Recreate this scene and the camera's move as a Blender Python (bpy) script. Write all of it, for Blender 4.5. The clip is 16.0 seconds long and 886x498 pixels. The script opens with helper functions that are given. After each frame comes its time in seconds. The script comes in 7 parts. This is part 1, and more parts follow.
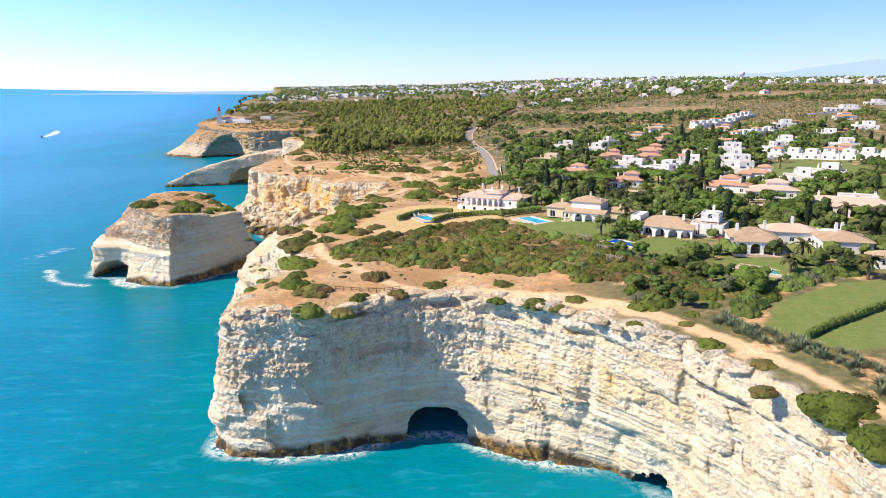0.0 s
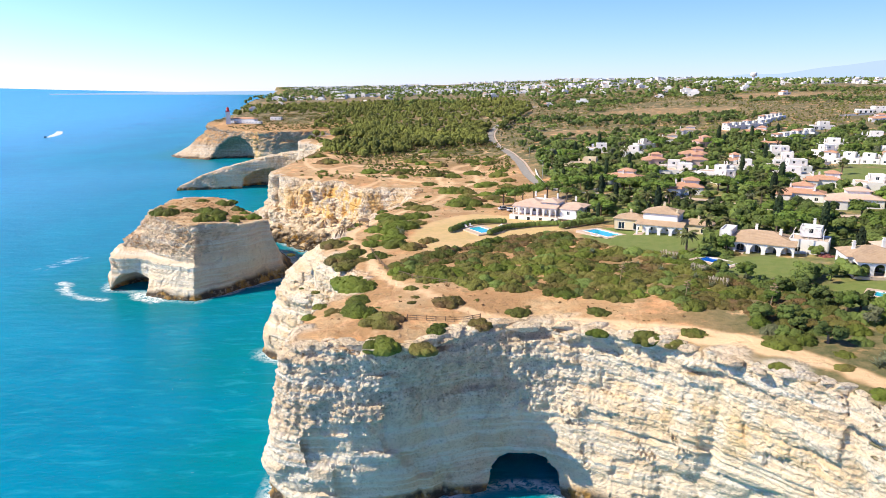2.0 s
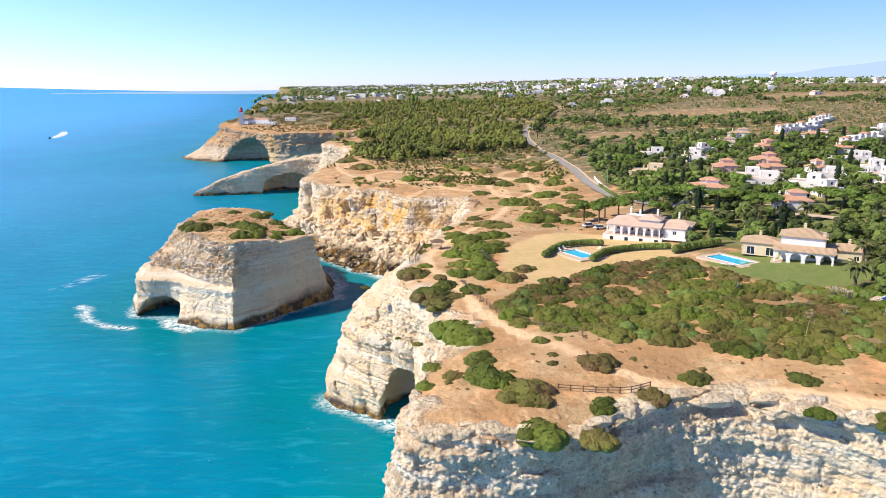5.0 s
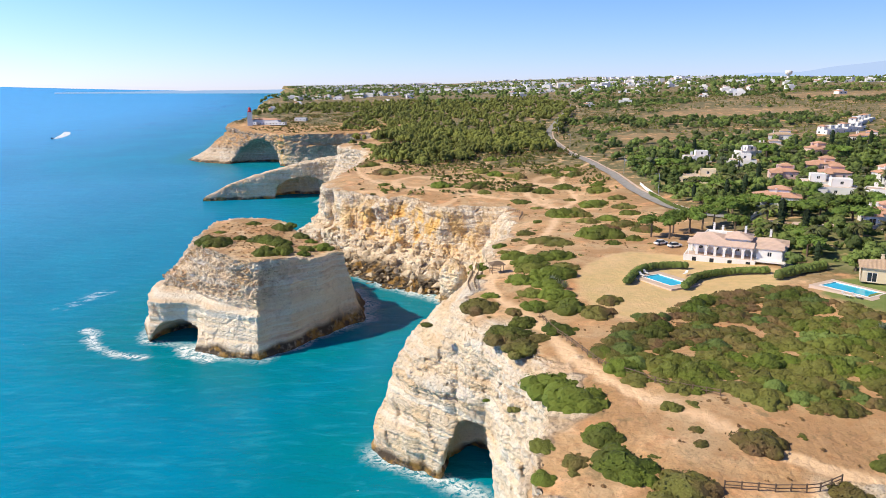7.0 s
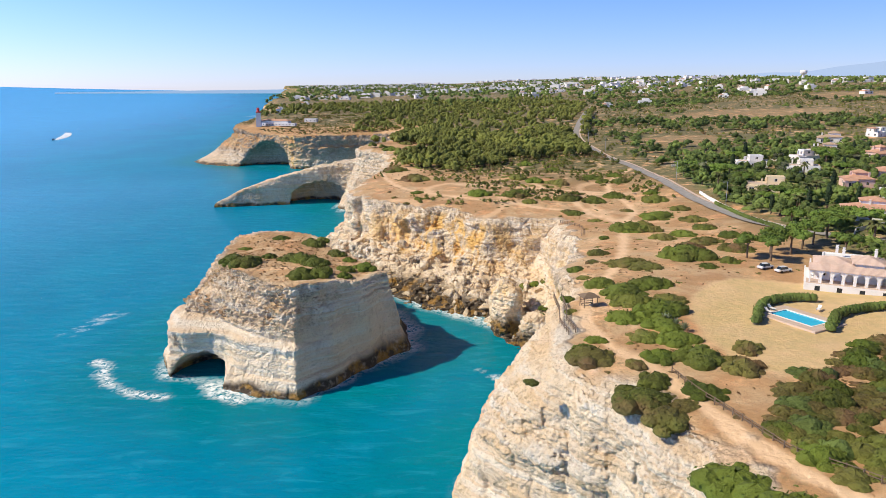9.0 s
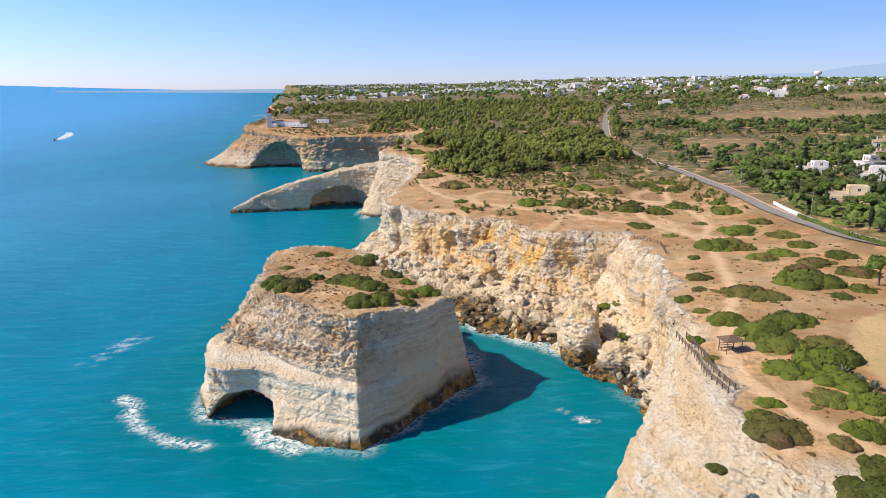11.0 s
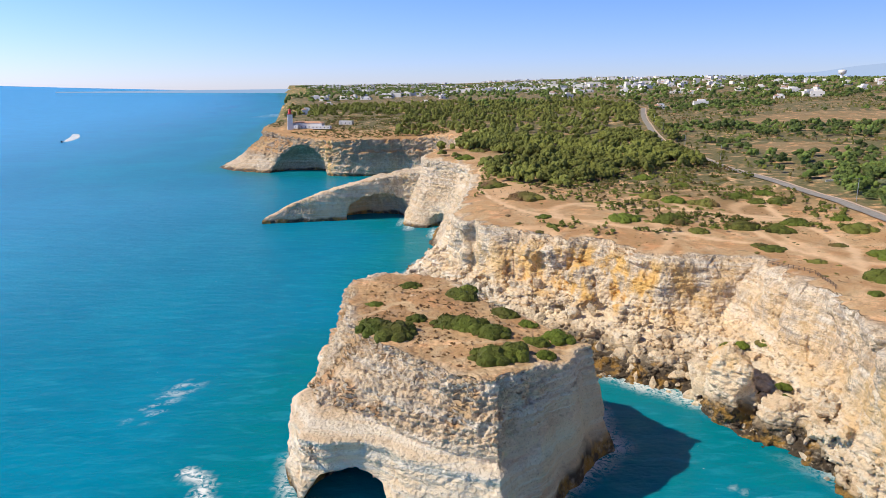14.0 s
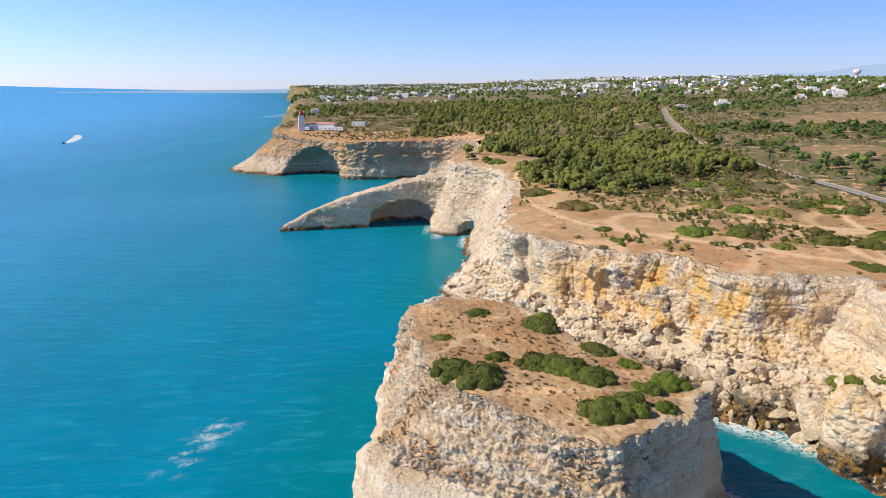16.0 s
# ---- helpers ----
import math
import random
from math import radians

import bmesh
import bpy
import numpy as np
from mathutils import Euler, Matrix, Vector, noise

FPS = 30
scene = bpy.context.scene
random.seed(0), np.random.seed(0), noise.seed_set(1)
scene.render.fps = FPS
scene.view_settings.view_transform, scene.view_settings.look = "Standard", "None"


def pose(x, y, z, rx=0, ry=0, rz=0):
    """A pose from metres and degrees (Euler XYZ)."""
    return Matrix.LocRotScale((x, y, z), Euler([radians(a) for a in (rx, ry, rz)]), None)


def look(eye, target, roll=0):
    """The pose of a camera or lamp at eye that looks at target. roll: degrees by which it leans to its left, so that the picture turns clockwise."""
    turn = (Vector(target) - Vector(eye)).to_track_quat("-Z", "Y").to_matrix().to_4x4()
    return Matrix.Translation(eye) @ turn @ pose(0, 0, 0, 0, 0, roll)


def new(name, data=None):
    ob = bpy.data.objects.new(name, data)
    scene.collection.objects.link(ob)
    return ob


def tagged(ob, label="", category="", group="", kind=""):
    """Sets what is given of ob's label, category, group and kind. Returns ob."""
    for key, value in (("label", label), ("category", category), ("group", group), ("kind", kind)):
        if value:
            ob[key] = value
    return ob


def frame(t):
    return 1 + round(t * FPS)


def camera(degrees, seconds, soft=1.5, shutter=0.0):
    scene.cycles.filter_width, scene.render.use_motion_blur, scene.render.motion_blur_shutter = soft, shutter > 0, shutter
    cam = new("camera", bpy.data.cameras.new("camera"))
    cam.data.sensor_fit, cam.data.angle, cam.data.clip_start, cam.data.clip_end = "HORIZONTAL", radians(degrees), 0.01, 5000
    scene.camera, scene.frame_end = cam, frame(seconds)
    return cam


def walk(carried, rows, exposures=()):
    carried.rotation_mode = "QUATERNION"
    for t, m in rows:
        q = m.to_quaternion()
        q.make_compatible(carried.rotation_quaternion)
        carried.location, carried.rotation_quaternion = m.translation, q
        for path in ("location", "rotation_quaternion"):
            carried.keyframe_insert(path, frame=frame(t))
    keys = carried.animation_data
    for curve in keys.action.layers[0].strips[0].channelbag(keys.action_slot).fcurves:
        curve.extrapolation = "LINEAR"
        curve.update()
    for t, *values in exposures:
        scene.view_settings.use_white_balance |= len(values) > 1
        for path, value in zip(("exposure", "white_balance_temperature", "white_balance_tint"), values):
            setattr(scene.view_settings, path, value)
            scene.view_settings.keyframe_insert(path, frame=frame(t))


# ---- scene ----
# A limestone coast seen from a drone: headland, sea stack, bay, arch, lighthouse head, villas and town.
cam = camera(65.1, 16.0, soft=0.6)
METRES, EYE, TILT, LEAN, TURN = 240.0, 78.5, -12.7, 0.0, 0.0
ROWS = [
    (0.0, 0.0, 0.0, 0.0, -0.0, -0.11, 0.07),
    (0.5, -0.0179, 0.0214, 0.0047, 0.01, -0.11, 0.04),
    (1.0, -0.0362, 0.0428, 0.0093, 0.01, -0.1, 0.03),
    (1.5, -0.0549, 0.0643, 0.0139, -0.0, -0.08, 0.0),
    (2.0, -0.0735, 0.0857, 0.0186, -0.02, -0.07, -0.01),
    (2.5, -0.092, 0.1071, 0.0233, 0.0, -0.07, -0.02),
    (3.0, -0.1106, 0.1287, 0.0281, 0.01, -0.05, -0.04),
    (3.5, -0.1284, 0.1505, 0.033, 0.0, -0.05, -0.05),
    (4.0, -0.1446, 0.1734, 0.0383, 0.01, -0.07, -0.05),
    (6.5, -0.221, 0.3009, 0.0684, 0.18, -0.15, -0.08),
    (7.0, -0.2366, 0.3293, 0.0749, 0.22, -0.17, -0.07),
    (7.5, -0.2532, 0.358, 0.0813, 0.23, -0.17, -0.06),
    (8.0, -0.2706, 0.3872, 0.0875, 0.23, -0.17, -0.06),
    (8.5, -0.2893, 0.4158, 0.0938, 0.21, -0.17, -0.06),
    (9.0, -0.3091, 0.4436, 0.1001, 0.21, -0.17, -0.07),
    (11.5, -0.4144, 0.5722, 0.1291, 0.04, -0.17, -0.22),
    (12.0, -0.4361, 0.5963, 0.1346, 0.04, -0.17, -0.21),
    (12.5, -0.4571, 0.6204, 0.1401, 0.06, -0.18, -0.2),
    (13.0, -0.4776, 0.644, 0.1456, 0.05, -0.19, -0.19),
    (13.5, -0.4965, 0.6675, 0.1512, 0.09, -0.19, -0.15),
    (14.0, -0.5155, 0.6909, 0.1562, 0.08, -0.18, -0.13),
    (14.5, -0.5336, 0.7143, 0.1614, 0.08, -0.18, -0.14),
    (15.0, -0.5513, 0.7388, 0.1667, 0.04, -0.17, -0.13),
    (15.5, -0.5686, 0.763, 0.1723, 0.04, -0.18, -0.13),
    (16.0, -0.586, 0.7873, 0.1775, 0.03, -0.17, -0.12),
]
walk(cam, [(t, pose(0, 0, EYE, TILT, LEAN, TURN) @ pose(METRES * x, METRES * y, METRES * z, 90 + pitch, roll, yaw)) for t, x, y, z, yaw, pitch, roll in ROWS],
     exposures=[(0.0, 0.36), (4.0, 0.35), (7.0, 0.11), (9.0, -0.01), (12.5, -0.1), (16.0, -0.08)])

# ---- sky and sun ----
SUN_UP, SUN_FROM = 42.0, Vector((-0.98, -0.165, 0)).normalized()
world = bpy.data.worlds.new("sky")
scene.world = world
world.use_nodes = True
wn = world.node_tree.nodes
sky = wn.new("ShaderNodeTexSky")
sky.sky_type, sky.sun_disc = "NISHITA", False
sky.sun_elevation = radians(SUN_UP)
sky.sun_rotation = math.atan2(SUN_FROM.x, SUN_FROM.y)
sky.altitude, sky.air_density, sky.dust_density, sky.ozone_density = 50, 1.0, 0.15, 4.0
wn["Background"].inputs["Strength"].default_value = 0.15
to_sun = SUN_FROM * math.cos(radians(SUN_UP)) + Vector((0, 0, math.sin(radians(SUN_UP))))
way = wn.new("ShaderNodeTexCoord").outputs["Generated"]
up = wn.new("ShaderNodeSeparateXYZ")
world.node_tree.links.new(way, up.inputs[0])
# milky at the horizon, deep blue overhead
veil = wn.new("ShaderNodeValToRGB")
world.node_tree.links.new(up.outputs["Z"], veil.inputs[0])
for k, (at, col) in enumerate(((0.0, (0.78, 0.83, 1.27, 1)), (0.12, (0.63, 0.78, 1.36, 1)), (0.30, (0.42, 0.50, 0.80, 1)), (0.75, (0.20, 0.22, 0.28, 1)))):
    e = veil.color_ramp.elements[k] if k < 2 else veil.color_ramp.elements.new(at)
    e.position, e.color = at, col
# brighter towards the sun
glow = wn.new("ShaderNodeVectorMath")
glow.operation = "DOT_PRODUCT"
world.node_tree.links.new(way, glow.inputs[0])
glow.inputs[1].default_value = to_sun
gain = wn.new("ShaderNodeMapRange")
world.node_tree.links.new(glow.outputs["Value"], gain.inputs["Value"])
for key, v in (("From Min", -1.0), ("From Max", 0.7), ("To Min", 0.5), ("To Max", 1.42)):
    gain.inputs[key].default_value = v
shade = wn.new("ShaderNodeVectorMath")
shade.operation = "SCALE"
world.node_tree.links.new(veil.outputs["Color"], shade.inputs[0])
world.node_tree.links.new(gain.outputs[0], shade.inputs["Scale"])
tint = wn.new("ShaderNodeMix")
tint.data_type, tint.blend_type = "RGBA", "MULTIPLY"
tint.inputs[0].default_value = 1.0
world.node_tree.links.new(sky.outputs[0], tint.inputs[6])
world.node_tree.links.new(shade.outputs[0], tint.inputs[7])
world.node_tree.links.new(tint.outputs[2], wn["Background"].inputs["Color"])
sun = new("sun", bpy.data.lights.new("sun", "SUN"))
sun.data.energy, sun.data.angle, sun.data.color = 5.0, radians(0.5), (1.0, 0.88, 0.70)
sun.matrix_world = look(to_sun * 300 + Vector((0, 200, 0)), Vector((0, 200, 0)))


# ---- materials ----
class Nodes:
    """Short hand for building a node material."""

    def __init__(self, name, rough=0.8, metal=0.0):
        self.mat = bpy.data.materials.new(name)
        self.mat.use_nodes = True
        self.tree = self.mat.node_tree
        self.bsdf = self.tree.nodes["Principled BSDF"]
        self.bsdf.inputs["Roughness"].default_value = rough
        self.bsdf.inputs["Metallic"].default_value = metal
        self.where = self.tree.nodes.new("ShaderNodeNewGeometry").outputs["Position"]

    def put(self, socket, value):
        if isinstance(value, bpy.types.NodeSocket):
            self.tree.links.new(value, socket)
        elif isinstance(value, tuple) and len(value) == 3 and socket.type == "RGBA":
            socket.default_value = (*value, 1)
        else:
            socket.default_value = value

    def attr(self, name):
        n = self.tree.nodes.new("ShaderNodeAttribute")
        n.attribute_name = name
        return n.outputs["Fac"]

    def noise(self, scale, detail=4.0, rough=0.55, stretch=(1, 1, 1), at=None, distort=0.0):
        m = self.tree.nodes.new("ShaderNodeMapping")
        self.put(m.inputs["Vector"], at or self.where)
        m.inputs["Scale"].default_value = stretch
        n = self.tree.nodes.new("ShaderNodeTexNoise")
        self.put(n.inputs["Vector"], m.outputs[0])
        for key, v in (("Scale", scale), ("Detail", detail), ("Roughness", rough), ("Distortion", distort)):
            n.inputs[key].default_value = v
        return n.outputs["Fac"]

    def cells(self, scale, stretch=(1, 1, 1), feature="F1", out="Distance"):
        m = self.tree.nodes.new("ShaderNodeMapping")
        self.put(m.inputs["Vector"], self.where)
        m.inputs["Scale"].default_value = stretch
        n = self.tree.nodes.new("ShaderNodeTexVoronoi")
        n.feature = feature
        self.put(n.inputs["Vector"], m.outputs[0])
        n.inputs["Scale"].default_value = scale
        return n.outputs[out]

    def ramp(self, fac, lo, hi, a=0.0, b=1.0):
        n = self.tree.nodes.new("ShaderNodeMapRange")
        n.interpolation_type = "SMOOTHSTEP"
        for key, v in (("Value", fac), ("From Min", lo), ("From Max", hi), ("To Min", a), ("To Max", b)):
            self.put(n.inputs[key], v)
        return n.outputs[0]

    def mix(self, fac, a, b, mode="MIX"):
        n = self.tree.nodes.new("ShaderNodeMix")
        n.data_type, n.blend_type = "RGBA", mode
        self.put(n.inputs[0], fac), self.put(n.inputs[6], a), self.put(n.inputs[7], b)
        return n.outputs[2]

    def math(self, op, a, b=0.0):
        n = self.tree.nodes.new("ShaderNodeMath")
        n.operation = op
        self.put(n.inputs[0], a), self.put(n.inputs[1], b)
        return n.outputs[0]

    def random(self):
        return self.tree.nodes.new("ShaderNodeObjectInfo").outputs["Random"]

    def island(self):
        return self.tree.nodes.new("ShaderNodeNewGeometry").outputs["Random Per Island"]

    def colour(self, value):
        self.put(self.bsdf.inputs["Base Color"], value)
        return self

    def rough(self, value):
        self.put(self.bsdf.inputs["Roughness"], value)
        return self

    def bump(self, height, strength=0.5, distance=0.3, under=None):
        n = self.tree.nodes.new("ShaderNodeBump")
        n.inputs["Strength"].default_value, n.inputs["Distance"].default_value = strength, distance
        self.put(n.inputs["Height"], height)
        if under:
            self.put(n.inputs["Normal"], under)
        self.put(self.bsdf.inputs["Normal"], n.outputs[0])
        return n.outputs[0]


def land_material():
    """Limestone faces, ochre stains, orange soil, dry scrub and sandy paths, driven by what the terrain is at each place."""
    n = Nodes("limestone_and_soil", 0.92)
    soil, ochre, scrub, path, grey, lawn = (n.attr(k) for k in ("soil", "ochre", "scrub", "path", "grey", "lawn"))
    big, mid, fine = n.noise(0.07, 5), n.noise(0.5, 6, 0.62), n.noise(2.6, 5, 0.65)
    strata = n.noise(0.22, 5, 0.6, (0.12, 0.12, 3.2), distort=0.6)
    rock = n.mix(n.ramp(big, 0.35, 0.68), (0.89, 0.75, 0.55), (0.79, 0.60, 0.39))
    rock = n.mix(n.ramp(strata, 0.46, 0.62, 0.0, 0.7), rock, (0.90, 0.84, 0.71))
    rock = n.mix(n.math("MULTIPLY", n.ramp(mid, 0.53, 0.68, 0.0, 0.7), n.ramp(grey, 0.0, 0.8, 0.4, 1.0)), rock, (0.47, 0.33, 0.18))
    rock = n.mix(n.math("MULTIPLY", n.ramp(fine, 0.55, 0.66, 0.0, 0.8), n.ramp(grey, 0.0, 0.8, 0.45, 1.0)), rock, (0.23, 0.17, 0.10))
    rock = n.mix(n.math("MULTIPLY", n.attr("brown"), n.ramp(n.noise(0.12, 6, 0.65, (1, 1, 2.5)), 0.3, 0.6, 0.55, 1.0)), rock, (0.40, 0.30, 0.21))
    spots = n.math("MULTIPLY", grey, n.ramp(n.noise(0.35, 7, 0.72), 0.44, 0.58))
    rock = n.mix(n.math("MULTIPLY", spots, 0.55), rock, (0.28, 0.21, 0.15))
    streak = n.math("MULTIPLY", grey, n.ramp(n.noise(0.8, 4, 0.6, (1, 1, 0.10)), 0.54, 0.68))
    rock = n.mix(n.math("MULTIPLY", streak, 0.35), rock, (0.32, 0.27, 0.21))
    tide = n.math("MULTIPLY", n.attr("tide"), n.ramp(n.noise(0.6, 4), 0.25, 0.5, 0.55, 1.0))
    stain = n.math("MULTIPLY", ochre, n.ramp(n.noise(0.16, 5, 0.6, (1, 1, 0.5)), 0.40, 0.60))
    rock = n.mix(n.math("MULTIPLY", stain, 0.85), rock, (0.80, 0.50, 0.16))
    rock = n.mix(tide, rock, n.mix(n.ramp(n.noise(0.22, 4), 0.48, 0.6), (0.075, 0.055, 0.035), (0.33, 0.19, 0.045)))
    earth = n.mix(n.ramp(n.noise(0.10, 6, 0.6), 0.36, 0.66), (0.76, 0.44, 0.215), (0.77, 0.52, 0.30))
    earth = n.mix(n.ramp(n.noise(0.045, 6, 0.66, distort=0.8), 0.45, 0.58, 0.0, 0.8), earth, (0.58, 0.30, 0.135))
    earth = n.mix(n.ramp(mid, 0.5, 0.70, 0.0, 0.6), earth, (0.47, 0.205, 0.08))
    earth = n.mix(n.ramp(n.noise(0.19, 7, 0.7), 0.57, 0.66, 0.0, 0.6), earth, (0.24, 0.175, 0.085))
    earth = n.mix(n.ramp(fine, 0.54, 0.70, 0.0, 0.65), earth, (0.28, 0.17, 0.085))
    earth = n.mix(path, earth, (0.82, 0.58, 0.35))
    earth = n.mix(n.math("MULTIPLY", n.attr("yard"), n.ramp(n.noise(0.09, 5, 0.6), 0.3, 0.65, 0.55, 1.0)), earth, n.mix(n.ramp(mid, 0.35, 0.65), (0.66, 0.47, 0.22), (0.56, 0.42, 0.19)))
    brush = n.mix(n.ramp(mid, 0.35, 0.65), (0.10, 0.11, 0.04), (0.21, 0.175, 0.08))
    earth = n.mix(n.math("MULTIPLY", scrub, n.ramp(n.noise(0.13, 7, 0.68), 0.34, 0.50)), earth, brush)
    grass = n.mix(n.ramp(mid, 0.3, 0.7), (0.145, 0.205, 0.045), (0.20, 0.235, 0.065))
    earth = n.mix(lawn, earth, grass)
    n.colour(n.mix(soil, rock, earth))
    calm = n.ramp(soil, 0.0, 1.0, 1.0, 0.22)
    low = n.bump(n.math("MULTIPLY", n.noise(0.8, 9, 0.68), calm), 0.95, 1.2)
    low = n.bump(n.math("MULTIPLY", n.cells(1.3, (1, 1, 1.6)), calm), 0.45, 0.45, low)
    return n.mat


def sea_material():
    n = Nodes("sea_water", 0.12)
    shore, foam = n.attr("shore"), n.attr("foam")
    patch = n.noise(0.012, 5, 0.55, (1, 0.6, 1))
    water = n.mix(n.ramp(patch, 0.38, 0.66), (0.0, 0.22, 0.385), (0.0, 0.27, 0.44))
    water = n.mix(n.ramp(shore, 8.0, 46.0, 0.65, 0.0), water, (0.0, 0.195, 0.21))
    # offshore blue, brightened beyond deep water to paint in the sky's reflection
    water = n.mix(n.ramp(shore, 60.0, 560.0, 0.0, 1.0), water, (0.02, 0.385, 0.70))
    # darker and lighter lines of the swell, painted into the water's colour
    swell = n.noise(0.035, 5, 0.6, (0.7, 2.6, 1), distort=0.5)
    water = n.mix(n.ramp(swell, 0.42, 0.66, 0.0, 0.35), water, (0.0, 0.19, 0.34))
    water = n.mix(n.ramp(n.noise(0.11, 5, 0.65, (0.8, 2.4, 1), distort=0.6), 0.50, 0.70, 0.0, 0.3), water, (0.03, 0.40, 0.58))
    lace = n.ramp(n.noise(0.55, 6, 0.72, distort=1.2), 0.40, 0.56)
    # flecks: tiny whitecaps, and sun glints painted as white specks
    flecks = n.math("MULTIPLY", n.ramp(n.noise(0.8, 4, 0.6, (1, 1.6, 1)), 0.70, 0.76, 0.0, 0.8), n.ramp(n.noise(0.018, 3), 0.50, 0.62))
    white = n.math("MAXIMUM", n.math("MULTIPLY", foam, lace), flecks)
    n.colour(n.mix(white, water, (0.85, 0.9, 0.9)))
    n.rough(n.ramp(white, 0.0, 1.0, 0.26, 0.8))
    low = n.bump(n.noise(0.09, 4, 0.55, (1, 2.2, 1)), 0.55, 1.6)
    n.bump(n.noise(0.45, 5, 0.65, (1, 1.8, 1)), 0.55, 0.55, low)
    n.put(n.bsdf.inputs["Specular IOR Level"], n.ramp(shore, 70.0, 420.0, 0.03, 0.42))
    return n.mat


LAND, SEA = land_material(), sea_material()

# ---- lattice noise, the same everywhere in the world ----
LATTICE = np.random.default_rng(7).random((48, 48, 48)).astype(np.float32) * 2 - 1


def axis_cells(values, cell):
    u = values / cell
    i = np.floor(u).astype(int)
    f = (u - i).astype(np.float32)
    return i, f * f * (3 - 2 * f)


def grid_noise(xs, ys, zs, cell, seed):
    """Noise from -1 to 1 on the grid of three axes; cell is its size along x, y and z."""
    out = None
    spans = []
    for values, c in zip((xs, ys, zs), cell):
        i, f = axis_cells(values, c)
        spans.append((i - i.min(), f, np.arange(i.min(), i.max() + 2)))
    out = LATTICE[np.ix_((spans[0][2] + seed) % 48, (spans[1][2] + 3 * seed) % 48, (spans[2][2] + 7 * seed) % 48)]
    for axis, (i, f, _) in enumerate(spans):
        shape = [1, 1, 1]
        shape[axis] = -1
        w = f.reshape(shape)
        out = np.take(out, i, axis) * (1 - w) + np.take(out, i + 1, axis) * w
    return out


def block_noise(gx, gy, gz, cell, seed, turn=0.5):
    """Broken-rock steps: one value for each of many skewed blocks, with sharp edges between them."""
    c, s = math.cos(turn), math.sin(turn)
    lean = 0.22 * gz
    i = np.floor((gx * c - gy * s + lean + 0.9 * np.sin(gy * 0.31 + gz * 0.4)) / cell[0]).astype(np.int16)
    j = np.floor((gx * s + gy * c - lean + 0.9 * np.sin(gx * 0.37 + gz * 0.3)) / cell[1]).astype(np.int16)
    k = np.floor((gz + 0.5 * np.sin(gx * 0.21) + 0.5 * np.sin(gy * 0.17)) / cell[2]).astype(np.int16)
    return LATTICE[(i + 3 * k + seed) % 48, (j + 5 * k + 2 * seed) % 48, (k + i + seed) % 48]


def flat_noise(x, y, cell, seed):
    """Noise from -1 to 1 at any points of the plan."""
    (i, u), (j, v) = axis_cells(np.asarray(x, float), cell), axis_cells(np.asarray(y, float), cell)
    k = seed % 48
    g = lambda a, b: LATTICE[(i + a + 5 * seed) % 48, (j + b + 11 * seed) % 48, k]
    return (g(0, 0) * (1 - u) + g(1, 0) * u) * (1 - v) + (g(0, 1) * (1 - u) + g(1, 1) * u) * v


def smooth(lo, hi, v):
    f = np.clip((v - lo) / (hi - lo), 0, 1)
    return f * f * (3 - 2 * f)


# ---- the plan: foot and brink of the cliffs, from the near east to the far west ----
def rounded(points, times=2):
    """An open line with its corners cut."""
    p = np.array(points, float)
    for _ in range(times):
        a, b = p[:-1], p[1:]
        q = np.empty((2 * len(a), 2))
        q[0::2], q[1::2] = a * 0.75 + b * 0.25, a * 0.25 + b * 0.75
        p = np.vstack([p[:1], q, p[-1:]])
    return p


INLAND = [(5200, 5200), (5200, -700), (120, -700)]
FAR_COAST = [(-362, 895), (-366, 980), (-395, 1150), (-470, 1450), (-540, 1900), (-660, 2700), (-1300, 5200)]
FOOT = rounded([(100, -300), (60, 0), (57, 60), (53, 98), (46, 120), (36, 131), (30, 134), (19, 137), (9, 143), (2, 149), (-8, 147.5), (-24, 140.2),
                (-34, 138.9), (-43, 139.6), (-52, 142.5), (-53, 152), (-49, 168), (-46, 186), (-47, 205), (-60, 211), (-74, 221), (-72, 234), (-62, 250), (-50, 268),
                (-44, 283), (-41, 300), (-52, 323), (-56, 340), (-76, 351), (-90, 370), (-112, 394), (-136, 440), (-143, 460), (-131, 500), (-131, 560)]
               + [(-127, 567), (-146, 570), (-152, 590), (-150, 628), (-128, 660), (-126, 740), (-136, 815), (-155, 832), (-190, 821), (-226, 815), (-240, 830), (-292, 842), (-340, 862)] + FAR_COAST)
BRINK = rounded([(108, -300), (62, 0), (54, 60), (52, 88), (49, 102), (43, 116), (34, 125), (26, 137), (15, 146), (8, 149), (4, 153), (-9, 151),
                 (-17.5, 147.5), (-24, 140.8), (-36, 140.2), (-44, 142), (-47, 152), (-43, 168), (-39, 185), (-46, 200), (-57, 214), (-58, 232), (-52, 250), (-47, 267),
                 (-42, 295), (-35, 326), (-31, 350), (-34, 372), (-52, 371), (-68, 383), (-86, 398), (-106, 409), (-118, 424), (-120, 450), (-112, 490), (-110, 545)]
                + [(-116, 572), (-134, 590), (-138, 615), (-118, 655), (-114, 735), (-122, 815), (-152, 833), (-190, 821), (-226, 816), (-240, 833), (-284, 862), (-312, 900)]
                + [(x + 48, y + 12) for x, y in FAR_COAST])


